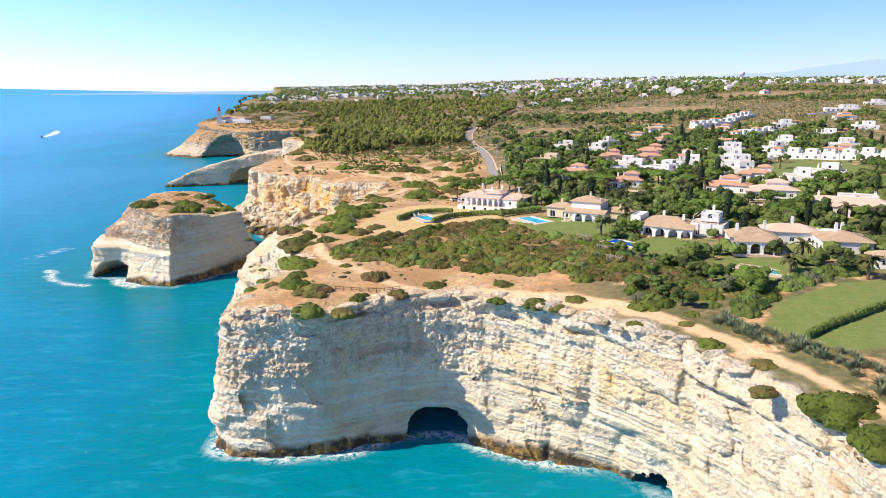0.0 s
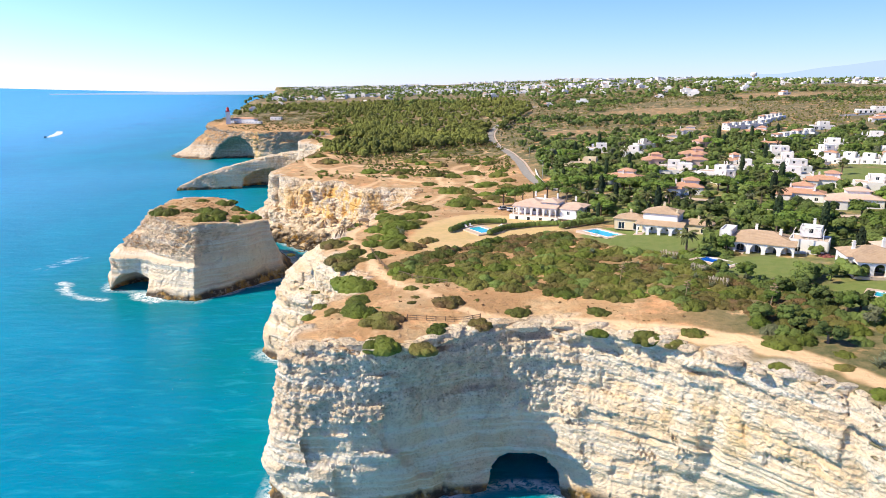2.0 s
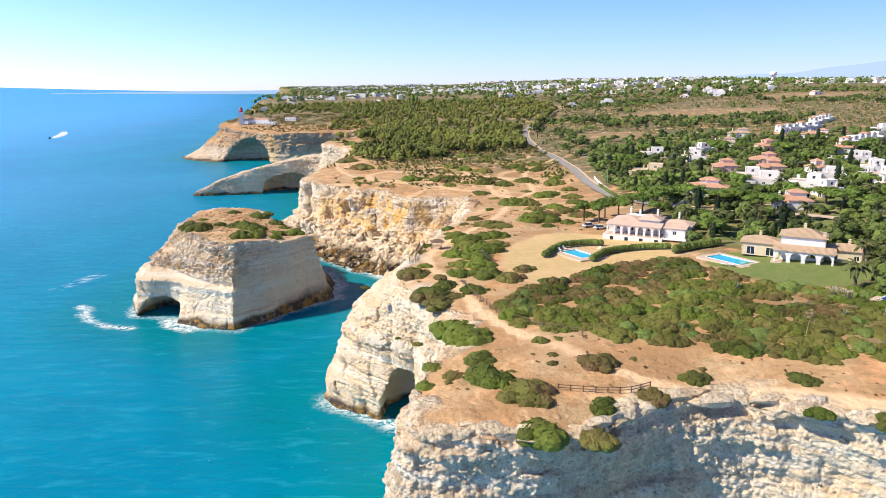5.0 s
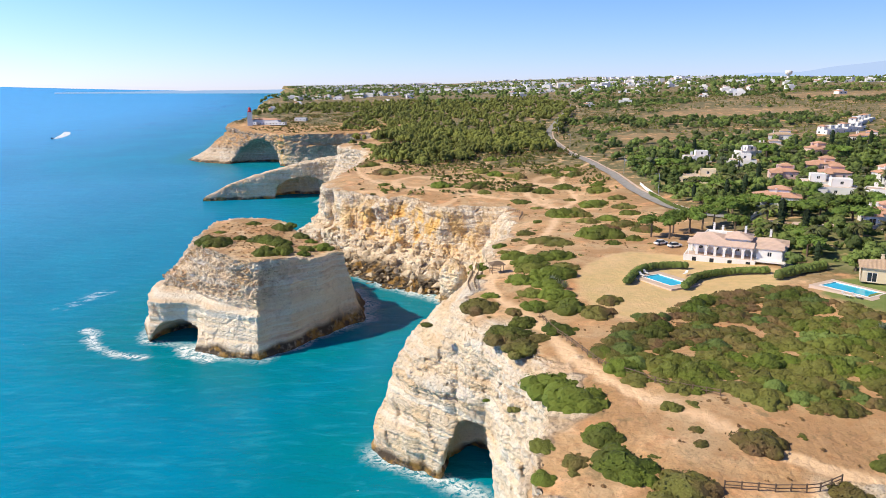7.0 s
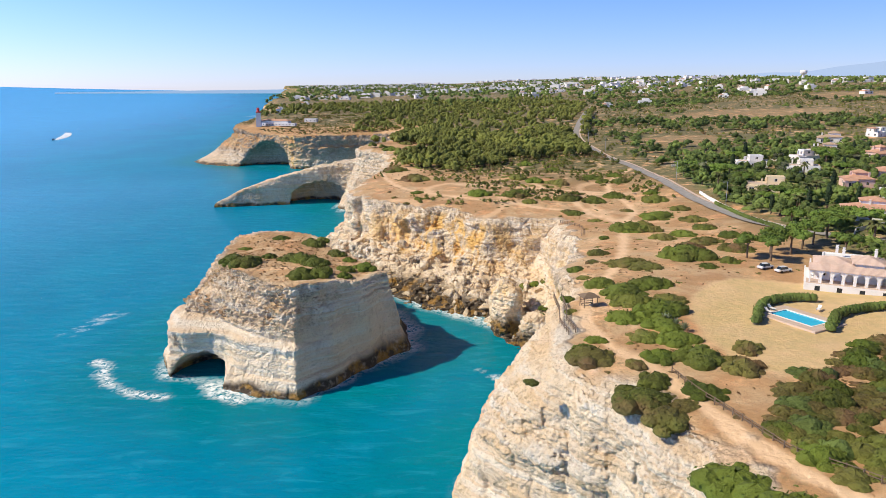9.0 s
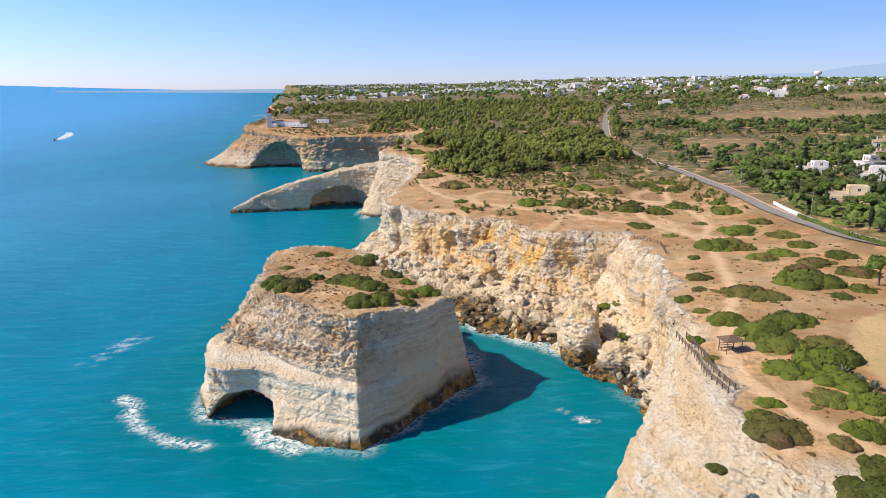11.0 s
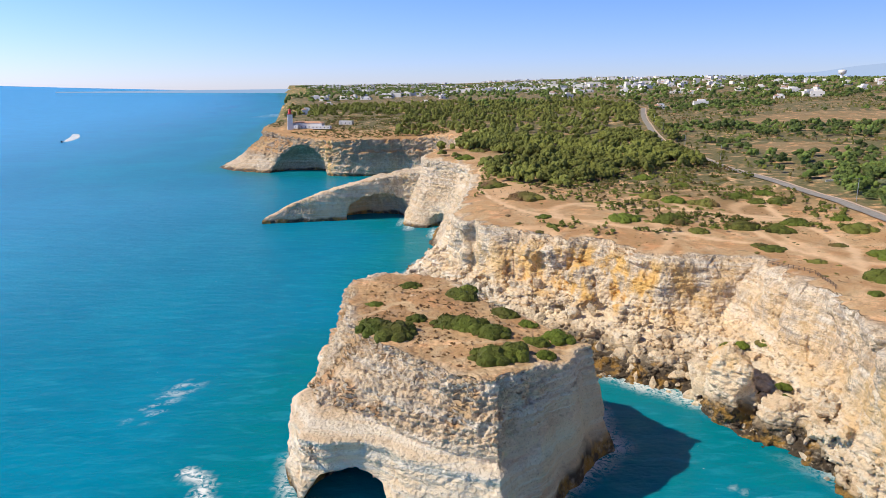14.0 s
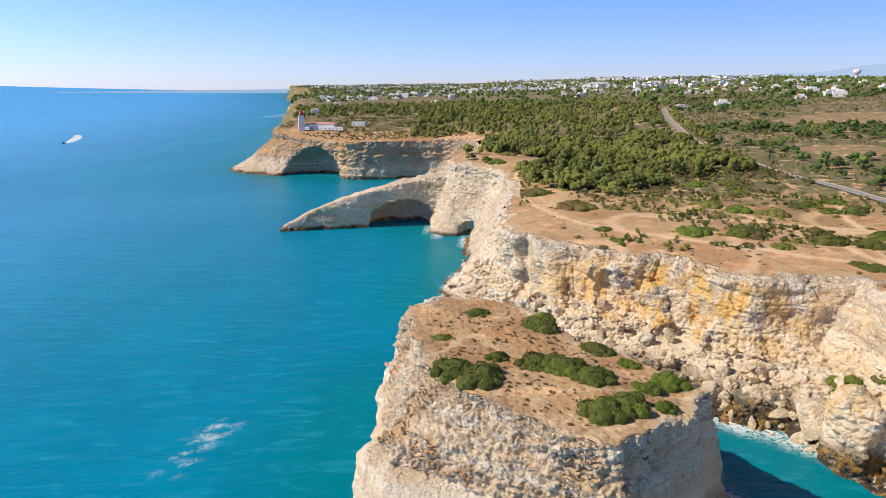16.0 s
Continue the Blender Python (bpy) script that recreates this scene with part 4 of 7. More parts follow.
def z_at(x, y):
    """The ground's height at one point."""
    i, j = (x - HX[0]) / 2, (y - HY[0]) / 2
    if 0 <= i < len(HX) - 1 and 0 <= j < len(HY) - 1:
        a, b = int(i), int(j)
        u, v = i - a, j - b
        h = HEIGHTS[a:a + 2, b:b + 2]
        return float((h[0, 0] * (1 - u) + h[1, 0] * u) * (1 - v) + (h[0, 1] * (1 - u) + h[1, 1] * u) * v)
    return float(ground_height(np.array([x]), np.array([y]))[0])


def bush(x, y, r, z=None, meshes=BUSH_MESHES, name="bush", label="low wind-clipped evergreen bush on dry orange soil", group="bushes of the plateau", tall=1.0):
    ob = new(name, meshes[plants.integers(len(meshes))])
    ob.location = (x, y, (z_at(x, y) if z is None else z) - 0.12 * r)
    ob.rotation_euler = (0, 0, plants.uniform(0, 6.28))
    ob.scale = (1.25 * r * plants.uniform(0.92, 1.15), 1.25 * r * plants.uniform(0.85, 1.05), 1.32 * r * tall * plants.uniform(0.8, 1.1))
    return tagged(ob, label, "bush", group)


def tree(kind, x, y, h, wide=1.0, z=None):
    crown, trunk = TREES[kind][plants.integers(len(TREES[kind]))]
    name = {"umbrella": "stone_pine", "pine": "pine_tree", "cypress": "cypress"}.get(kind, "garden_tree")
    top = new(name)
    top.location = (x, y, z_at(x, y) if z is None else z)
    top.rotation_euler = (0, 0, plants.uniform(0, 6.28))
    top.scale = (h * wide, h * wide, h)
    for part_name, me in (("crown", crown), ("trunk", trunk)):
        ob = new(part_name, me)
        ob.parent = top
    return tagged(top, LABELS[kind][0], LABELS[kind][1], LABELS[kind][2])


EDGE_BUSHES = [(13.9, 155.5, 2.6), (11.9, 146.7, 2.2), (20.1, 142.1, 2.8), (28.3, 141.3, 2.1), (24.3, 138.5, 2.1), (41.3, 133.9, 3.6), (48.2, 127.7, 2.0),
               (45.6, 123.2, 1.6), (36.8, 125.7, 1.6), (46.7, 114.1, 2.4), (51.3, 104.1, 2.5), (47.4, 95.2, 2.1), (55, 88, 5.2), (54.5, 79, 3.9), (-1.9, 158.1, 2.5),
               (-16.3, 162.2, 4.1), (-10.2, 152.4, 2.6), (-18.8, 148.8, 2.5), (-28.5, 141, 3.5), (-21.4, 140, 3.0), (-37.6, 176.3, 4.5), (-43.1, 199.3, 4.0),
               (-35.1, 157.3, 4.1), (-40, 183, 4.6), (-44, 164.2, 2.1), (-49.5, 219.9, 4.2), (-44.6, 205, 4.2), (-36, 165, 3.0), (-40.5, 159.2, 2.2)]
HEAD_BUSHES = [(-23.6, 165.4, 1.2), (-24.2, 161.8, 1.0), (-24.6, 171.9, 1.5), (-29.6, 152, 4.4), (-45, 156, 1.6), (-50.7, 177.5, 0.6), (-46.8, 174.4, 0.9),
               (-50, 224.5, 1.8), (-46.8, 228.1, 1.9), (-41.7, 210, 2.7), (-60.5, 212, 1.3), (-43, 215.8, 2.0), (-38, 219, 3.4), (-32.5, 226.7, 3.8),
               (-37.5, 228.7, 3.7), (-31.4, 218.4, 4.6), (-26, 214, 4.2), (-34.3, 257.7, 5.2), (-31.5, 241.8, 5.4), (-39, 238.9, 4.0), (-26.8, 263, 4.6),
               (-35, 249, 4.6), (-33, 234, 4.2), (-27, 250, 4.0), (-22, 222, 3.0), (-35, 206, 3.4), (-39.5, 202, 2.0)]
PLATEAU_BUSHES = [(-23.5, 280.7, 4.9), (-9.1, 291.4, 7.3), (-7.4, 279.5, 2.7), (-0.2, 285, 3.4), (-6.3, 320.3, 3.7), (1.7, 326, 4.3), (3.8, 360.3, 6.5),
                  (-8.8, 336.7, 5.9), (-22.1, 402.1, 6.1), (-12.3, 397.3, 4.9), (-1.4, 408.5, 5.1), (13.3, 350.1, 5.3), (-19.5, 357.4, 3.2), (-39.4, 396, 3.3),
                  (-44.1, 411.7, 6.0), (-58.7, 415.8, 5.7), (-89.5, 457.7, 7.2), (-3.4, 376.6, 2.9), (-23.9, 375, 3.9), (-31, 300.7, 3.7), (-24, 323.4, 1.8),
                  (-22.7, 447, 4.2), (2.4, 448.1, 3.6), (11.8, 461.6, 4.4), (-40.9, 421, 4.6), (-18.4, 444.2, 5.2), (0.1, 460.3, 5.6), (11, 445.1, 4.8),
                  (-30.3, 450.5, 4.6), (-38, 457.9, 4.7), (12.1, 393, 5.6)]
MORE_BUSHES = [(-26.1, 379, 2.7), (-87, 421.7, 2.9), (-91, 404, 1.7), (-102, 486.1, 6.7), (-111, 580.5, 6.3), (-101.7, 609.6, 6.8), (-29.4, 498.1, 4.7),
               (-16.9, 483, 3.9), (-13, 334.6, 6.0), (-26.8, 284.6, 5.0), (-34.8, 289.9, 2.3), (-38, 265.4, 4.0), (-40.5, 282.4, 2.4), (-48, 247, 1.4),
               (-40, 273.3, 1.8), (-47, 257.5, 1.6), (8, 300, 5.0), (4, 312, 4.6), (12, 335, 4.4), (-4, 305, 4.0), (14, 318, 4.0), (16, 372, 3.6), (16, 410, 4.2)]
for x, y, r in EDGE_BUSHES + HEAD_BUSHES + PLATEAU_BUSHES + MORE_BUSHES:
    bush(x, y, r)
    TAKEN.append((x, y, r))
STACK_BUSHES = [(-138.5, 314.5, 3.6), (-134, 311, 3.9), (-122.5, 319.5, 3.6), (-118, 316, 3.8), (-113.5, 311.5, 3.4), (-119.5, 340, 3.4), (-109.5, 327, 3.0),
                (-114.5, 297.2, 3.6), (-110.2, 299.8, 3.2), (-98.8, 313.5, 2.9), (-104.2, 309.2, 2.2), (-104.5, 320.5, 1.8), (-130, 322.5, 2.0), (-133, 350, 2.4),
                (-103.6, 301.5, 1.9), (-141, 334, 2.0), (-117.5, 346.5, 2.2)]
for x, y, r in STACK_BUSHES:
    bush(x, y, 1.25 * r, float(stack_height(np.array([x]), np.array([y]))[0]), meshes=BUSH_MESHES[::2], label="low dark green bush on top of the sea stack", group="bushes of the stack", tall=1.15)

# the closed thicket between the path and the gardens
THICKET = rounded([(-32, 196), (-22, 210), (0, 226), (18, 232), (24, 214), (30, 203), (46, 194), (46, 172), (58, 150), (58, 134), (46, 142), (30, 155), (10, 165),
                   (-10, 172), (-27, 176), (-32, 196)], 1)
extra = []
made = 0
taken = lambda x, y, r: bool((((x - np.array(TAKEN)[:, 0]) ** 2 + (y - np.array(TAKEN)[:, 1]) ** 2) <= (0.52 * np.maximum(r, np.array(TAKEN)[:, 2])) ** 2).any())
for k in range(2600):
    x, y = plants.uniform(-36, 62), plants.uniform(130, 236)
    r = plants.uniform(1.4, 3.2)
    if plan_distance(THICKET, np.array([x]), np.array([y]), ())[0] < -0.3 * r and not taken(x, y, r):
        if nearest(LAWNS, np.array([x]), np.array([y]))[0] < r * 0.7 or flat_noise(np.array([x]), np.array([y]), 8, 84)[0] > 0.68:
            continue
        TAKEN.append((x, y, r))
        if made >= 260:
            extra.append((x, y, z_at(x, y) - 0.1 * r, 1.3 * r, 1.25 * r))
            continue
        made += 1
        green = plants.uniform() < (0.5 if x > 28 else 0.15)
        bush(x, y, r, meshes=SHRUB_MESHES if green else BUSH_MESHES, name="shrub" if green else "bush",
             label="leafy green shrub in the thicket below the villas" if green else "dense brownish green bush in the thicket", group="thicket", tall=plants.uniform(0.9, 1.5))
# dwarf bushes and dry tufts on the open ground
for k in range(420):
    x, y = plants.uniform(-100, 20), plants.uniform(150, 520)
    p, q = np.array([x]), np.array([y])
    if plan_distance(BRINK, p, q)[0] < -4 and min(line_distance(l, p, q)[0] for l in PATHS) > 2 and plan_distance(YARD, p, q, ())[0] > 2 and nearest(LAWNS, p, q)[0] > 1:
        r = plants.uniform(0.4, 1.1) if y < 400 else plants.uniform(0.8, 2.6)
        if all((x - a) ** 2 + (y - b) ** 2 > (0.9 * c) ** 2 for a, b, c in TAKEN):
            bush(x, y, r, meshes=TUSSOCK_MESHES, label="small dry tussock on sandy ground", name="tussock", group="tussocks", tall=0.8)


def planted(name, label, category, spots, shapes, material):
    """Far plants that nobody could count, in one mesh: spots of (x, y, z, height, width)."""
    verts, faces, n = [], [], 0
    for x, y, z, h, w in spots:
        v, f = shapes[plants.integers(len(shapes))]
        a = plants.uniform(0, 6.28)
        c, s = math.cos(a), math.sin(a)
        verts.append(np.stack([x + w * (v[:, 0] * c - v[:, 1] * s), y + w * (v[:, 0] * s + v[:, 1] * c), z + h * v[:, 2]], 1))
        faces.append(f + n)
        n += len(v)
    ob = new(name, quads_mesh(name, np.vstack(verts), np.vstack(faces), material, shade=False))
    return tagged(ob, label, category, kind="stuff")


if extra:
    planted("thicket", "closed evergreen thicket between the path and the villas", "thicket", extra, [bush_shape(160 + k, 130, 5, 3, 7) for k in range(5)], MAQUIS)


def road_x(y):
    return np.interp(y, ROAD[:, 1], ROAD[:, 0])


def scatter(n, x0, x1, y0, y1, want):
    """Points of the plan for which want(x, y) says yes."""
    x, y = plants.uniform(x0, x1, n), plants.uniform(y0, y1, n)
    ok = want(x, y) & (plan_distance(BRINK, x, y) < -6)
    return x[ok], y[ok]


def wood(x, y):
    edge = np.interp(x, [-150, -127, -104, -94, -70, -40, 0, 26], [610, 580, 525, 478, 484, 506, 532, 548])
    return ((x + 272) ** 2 + (y - 882) ** 2 > 62 ** 2) & (y > edge + 14 * flat_noise(x, y, 22, 41)) & ((x > -170) | (y > 1010)) & (x < road_x(y) - 5 - np.clip(y - 1000, 0, 900) * 0.05) & (flat_noise(x, y, 26, 42) + 0.5 * flat_noise(x, y, 9, 43) > -0.45)


x, y = scatter(1900, -140, 40, 462, 690, wood)
for k in range(min(260, len(x))):
    tree("pine", x[k], y[k], plants.uniform(4.0, 7.5), plants.uniform(0.9, 1.25))
for k in range(46):
    b = 652 + 5.6 * k + plants.uniform(-2, 2)
    tree("pine", float(road_x(b)) + plants.uniform(6, 9.5), b, plants.uniform(6.0, 8.5), plants.uniform(0.9, 1.2))
PINE_SHAPES = [far_crown(400 + k, 5, 30) for k in range(6)]
x2, y2 = scatter(6200, -420, 260, 560, 1250, wood)
spots = [(a, b, c - 0.8, plants.uniform(4.5, 8.5), plants.uniform(5.0, 8.5)) for a, b, c in zip(np.r_[x[260:], x2], np.r_[y[260:], y2], ground_height(np.r_[x[260:], x2], np.r_[y[260:], y2]))]
planted("pine_wood", "dense green pine wood behind the cliffs", "wood", spots, PINE_SHAPES, PINE)


def maquis_far(x, y):
    return (flat_noise(x, y, 60, 44) + 0.6 * flat_noise(x, y, 17, 45) > -0.55) & (x > road_x(y) + 6) & (y > 300) & (nearest(FIELDS, x, y) > 4)


LOW_SHAPES = [far_crown(500 + k, 3, 10, 1, 0.6) for k in range(4)]
x, y = scatter(8000, 20, 640, 470, 1300, maquis_far)
z = ground_height(x, y)
planted("scrubland", "scattered scrub and low trees on the inland slope", "scrub", [(a, b, c - 0.3, plants.uniform(2, 5.5), plants.uniform(2, 4.5)) for a, b, c in zip(x, y, z)], LOW_SHAPES, MAQUIS)
x, y = scatter(4200, 34, 620, 478, 1150, lambda x, y: (flat_noise(x, y, 75, 49) + 0.6 * flat_noise(x, y, 20, 50) + 0.25 * smooth(640, 520, y) > 0.02) & (x > road_x(y) + 9) & (nearest(FIELDS, x, y) > 6))
INLAND_TREES = (x, y)
x, y = scatter(1800, -112, 24, 395, 548, lambda x, y: flat_noise(x, y, 24, 48) + 0.35 * flat_noise(x, y, 7, 85) + smooth(430, 540, y) > 0.22)
z = ground_height(x, y)
planted("heath", "low dark heath bushes in front of the pine wood", "scrub", [(a, b, c - 0.25, plants.uniform(1.6, 3.6), plants.uniform(1.8, 4.4)) for a, b, c in zip(x, y, z)], LOW_SHAPES, MAQUIS)
x, y = scatter(3200, -345, -120, 800, 1000, lambda x, y: ((x + 268) ** 2 / 2.2 + (y - 886) ** 2 > 17 ** 2) & (flat_noise(x, y, 20, 51) > -0.35))
z = ground_height(x, y)
planted("head_heath", "low brownish green bushes on the lighthouse headland", "scrub", [(a, b, c - 0.3, plants.uniform(1.6, 3.2), plants.uniform(2, 5)) for a, b, c in zip(x, y, z)], LOW_SHAPES, MAQUIS)
x, y = scatter(4600, -104, 40, 92, 480, lambda x, y: (np.min([line_distance(l, x, y) for l in PATHS], 0) > 1.6) & (plan_distance(YARD, x, y, ()) > 2) & (nearest(LAWNS, x, y) > 1) & (flat_noise(x, y, 13, 52) > -0.1))
z = ground_height(x, y)
planted("dry_tufts", "small dry tufts and dwarf bushes on the orange soil", "scrub", [(a, b, c - 0.08, plants.uniform(0.25, 0.8), plants.uniform(0.4, 1.3)) for a, b, c in zip(x, y, z)], LOW_SHAPES, DRY)
x, y = plants.uniform(-150, -86, 900), plants.uniform(286, 364, 900)
ok = (plan_distance(STACK_BRINK, x, y, ()) < -3) & (flat_noise(x, y, 9, 53) > -0.2)
x, y = x[ok], y[ok]
z = stack_height(x, y)
planted("stack_tufts", "brown dwarf bushes and dry tufts on the sea stack", "scrub", [(a, b, c - 0.1, plants.uniform(0.3, 1.0), plants.uniform(0.6, 1.8)) for a, b, c in zip(x, y, z)], LOW_SHAPES, DRY)
far_tree = lambda x, y: (flat_noise(x, y, 240, 46) + 0.7 * flat_noise(x, y, 70, 47) > -0.45)
x, y = scatter(9500, -900, 2600, 1100, 3800, lambda x, y: far_tree(x, y) & (np.abs(x - 0.12 * y) < 0.75 * y))
z = ground_height(x, y)
FAR_SHAPES = [far_crown(600 + k, 3, 6) for k in range(4)] + [far_crown(610, 2, 4, 2, 1.5)]
planted("far_trees", "dark trees between the houses of the far town", "wood", [(a, b, c - 0.8, plants.uniform(6, 11), plants.uniform(10, 18)) for a, b, c in zip(x, y, z)], FAR_SHAPES, BROAD)


# ---- buildings ----
def plaster(name, col, dirt=(0.5, 0.45, 0.38)):
    n = Nodes(name, 0.85)
    n.colour(n.mix(n.ramp(n.noise(0.8, 6, 0.65), 0.5, 0.8, 0.0, 0.35), col, dirt))
    n.bump(n.noise(5, 4), 0.2, 0.03)
    return n.mat


def tiles(name, a, b, c):
    """Sun-bleached clay roof tiles in rows."""
    n = Nodes(name, 0.85)
    col = n.mix(n.cells(3.2, (1, 1, 1), out="Color"), a, b)
    n.colour(n.mix(n.ramp(n.noise(0.35, 6, 0.65), 0.45, 0.7, 0.0, 0.6), col, c))
    w = n.tree.nodes.new("ShaderNodeTexWave")
    n.put(w.inputs["Vector"], n.tree.nodes.new("ShaderNodeTexCoord").outputs["Object"])
    w.inputs["Scale"].default_value, w.inputs["Distortion"].default_value = 1.3, 0.4
    n.bump(w.outputs["Fac"], 0.5, 0.08)
    return n.mat


def plain(name, col, rough=0.6, metal=0.0, vary=0.25, scale=2.0):
    n = Nodes(name, rough, metal)
    n.colour(n.mix(n.ramp(n.noise(scale, 4), 0.35, 0.7, 0.0, vary), col, tuple(0.55 * c for c in col)))
    return n.mat


WHITE, CREAM, PINK = plaster("white_plaster", (0.80, 0.78, 0.74)), plaster("cream_plaster", (0.72, 0.60, 0.40)), plaster("pale_pink_plaster", (0.72, 0.52, 0.45))
TILE = tiles("bleached_clay_tiles", (0.68, 0.48, 0.37), (0.74, 0.56, 0.44), (0.56, 0.42, 0.33))
TILE_TAN = tiles("tan_clay_tiles", (0.48, 0.33, 0.21), (0.55, 0.41, 0.28), (0.36, 0.26, 0.18))
TILE_RED = tiles("orange_clay_tiles", (0.56, 0.28, 0.17), (0.64, 0.40, 0.27), (0.45, 0.26, 0.18))
GLASS = Nodes("dark_window_glass", 0.06)
GLASS.colour((0.02, 0.03, 0.04))
GLASS = GLASS.mat
POOL = Nodes("pool_water", 0.05)
POOL.colour(POOL.mix(POOL.noise(0.6, 3), (0.03, 0.48, 0.68), (0.05, 0.58, 0.76)))
POOL.bump(POOL.noise(2.5, 3), 0.15, 0.05)
POOL = POOL.mat
DEEP_POOL = Nodes("blue_tiled_pool_water", 0.05)
DEEP_POOL.colour(DEEP_POOL.mix(DEEP_POOL.noise(0.8, 3), (0.005, 0.10, 0.62), (0.01, 0.16, 0.70)))
DEEP_POOL.bump(DEEP_POOL.noise(2.5, 3), 0.15, 0.05)
DEEP_POOL = DEEP_POOL.mat
PAVING = plaster("pale_terrace_paving", (0.60, 0.47, 0.37), (0.42, 0.33, 0.27))
STONE = plaster("pale_stone", (0.62, 0.57, 0.48), (0.4, 0.35, 0.28))
WOOD, DARK = plain("weathered_wood", (0.20, 0.14, 0.09), 0.8), plain("dark_metal", (0.05, 0.05, 0.055), 0.45, 0.6)
RED = plain("red_paint", (0.55, 0.03, 0.03), 0.4)
BLUE = plain("pale_blue_panel", (0.35, 0.5, 0.65), 0.4)
METAL = plain("galvanised_metal", (0.5, 0.5, 0.5), 0.4, 0.8)
ASPHALT = Nodes("worn_asphalt", 0.9)
ASPHALT.colour(ASPHALT.mix(ASPHALT.ramp(ASPHALT.noise(0.5, 6, 0.7), 0.3, 0.7), (0.27, 0.255, 0.235), (0.36, 0.34, 0.31)))
ASPHALT = ASPHALT.mat


def part(name, bm, material, parent, label=""):
    """One mesh of its own under a thing or a part."""
    me = bpy.data.meshes.new(name)
    bm.normal_update()
    bm.to_mesh(me)
    bm.free()
    me.materials.append(material)
    ob = new(name, me)
    ob.parent = parent
    return tagged(ob, label) if label else ob


def shared(name, me, parent, m):
    ob = new(name, me)
    ob.parent = parent
    ob.matrix_basis = m
    return ob


def block(bm, x0, x1, y0, y1, z0, z1):
    v = [bm.verts.new((x, y, z)) for z in (z0, z1) for x, y in ((x0, y0), (x1, y0), (x1, y1), (x0, y1))]
    for f in ((3, 2, 1, 0), (4, 5, 6, 7), (0, 1, 5, 4), (1, 2, 6, 5), (2, 3, 7, 6), (3, 0, 4, 7)):
        bm.faces.new([v[k] for k in f])
    return bm


def blocks(*rows):
    bm = bmesh.new()
    for r in rows:
        block(bm, *r)
    return bm


def ring_mesh(name, rows, material, sides=16, smooth_shade=True):
    """A turned shape from (radius, height) rows."""
    verts = [(r * math.cos(2 * math.pi * a / sides), r * math.sin(2 * math.pi * a / sides), z) for r, z in rows for a in range(sides)]
    faces = [(k * sides + a, k * sides + (a + 1) % sides, (k + 1) * sides + (a + 1) % sides, (k + 1) * sides + a) for k in range(len(rows) - 1) for a in range(sides)]
    return quads_mesh(name, np.array(verts), np.array(faces), material, shade=smooth_shade)


def pane_wall(bm, m, length, height, holes, thick=0.28):
    """A wall along x from 0 to length, standing at y = 0, with openings (x0, x1, z0, z1) right through it, put in place by m."""
    xs = sorted({0.0, length, *(h[0] for h in holes), *(h[1] for h in holes)})
    start = len(bm.verts)
    for a, b in zip(xs[:-1], xs[1:]):
        cuts = sorted((h[2], h[3]) for h in holes if h[0] < (a + b) / 2 < h[1])
        low = 0.0
        for z0, z1 in cuts + [(height, height)]:
            if z0 - low > 0.01:
                block(bm, a, b, 0, thick, low, z0)
            low = z1
    bm.verts.ensure_lookup_table()
    for v in bm.verts[start:]:
        v.co = m @ v.co


def arcade(bm, m, length, height, n, arch, spring, thick=0.35):
    """A row of n round arches of width arch along x, put in place by m."""
    start, bay = len(bm.verts), length / n
    for k in range(n):
        c = bay * (k + 0.5)
        block(bm, bay * k, c - arch / 2, 0, thick, 0, height)
        block(bm, c + arch / 2, bay * (k + 1), 0, thick, 0, height)
        pts = [(c - arch / 2 * math.cos(math.pi * q / 8), spring + arch / 2 * math.sin(math.pi * q / 8)) for q in range(9)]
        for (xa, za), (xb, zb) in zip(pts[:-1], pts[1:]):
            lo = [bm.verts.new((x, y, z)) for y in (0, thick) for x, z in ((xa, za), (xb, zb), (xb, height), (xa, height))]
            for f in ((0, 1, 2, 3), (7, 6, 5, 4), (1, 0, 4, 5), (3, 2, 6, 7)):
                bm.faces.new([lo[i] for i in f])
    bm.verts.ensure_lookup_table()
    for v in bm.verts[start:]:
        v.co = m @ v.co


def hip(bm, x0, x1, y0, y1, z, rise, over=0.45, thick=0.16):
    """A hipped roof with eaves over a rectangle."""
    x0, x1, y0, y1 = x0 - over, x1 + over, y0 - over, y1 + over
    w, d = x1 - x0, y1 - y0
    k = min(w, d) / 2
    a, b = ((x0 + k, (y0 + y1) / 2), (x1 - k, (y0 + y1) / 2)) if w >= d else (((x0 + x1) / 2, y0 + k), ((x0 + x1) / 2, y1 - k))
    low = [bm.verts.new((x, y, z)) for x, y in ((x0, y0), (x1, y0), (x1, y1), (x0, y1))]
    eave = [bm.verts.new((v.co.x, v.co.y, z + thick)) for v in low]
    ra, rb = bm.verts.new((*a, z + thick + rise)), bm.verts.new((*b, z + thick + rise))
    bm.faces.new(low[::-1])
    for k in range(4):
        bm.faces.new((low[k], low[(k + 1) % 4], eave[(k + 1) % 4], eave[k]))
    if w >= d:
        sides = ((eave[0], eave[1], rb, ra), (eave[1], eave[2], rb), (eave[2], eave[3], ra, rb), (eave[3], eave[0], ra))
    else:
        sides = ((eave[0], eave[1], ra), (eave[1], eave[2], rb, ra), (eave[2], eave[3], rb), (eave[3], eave[0], ra, rb))
    for f in sides:
        bm.faces.new(f)


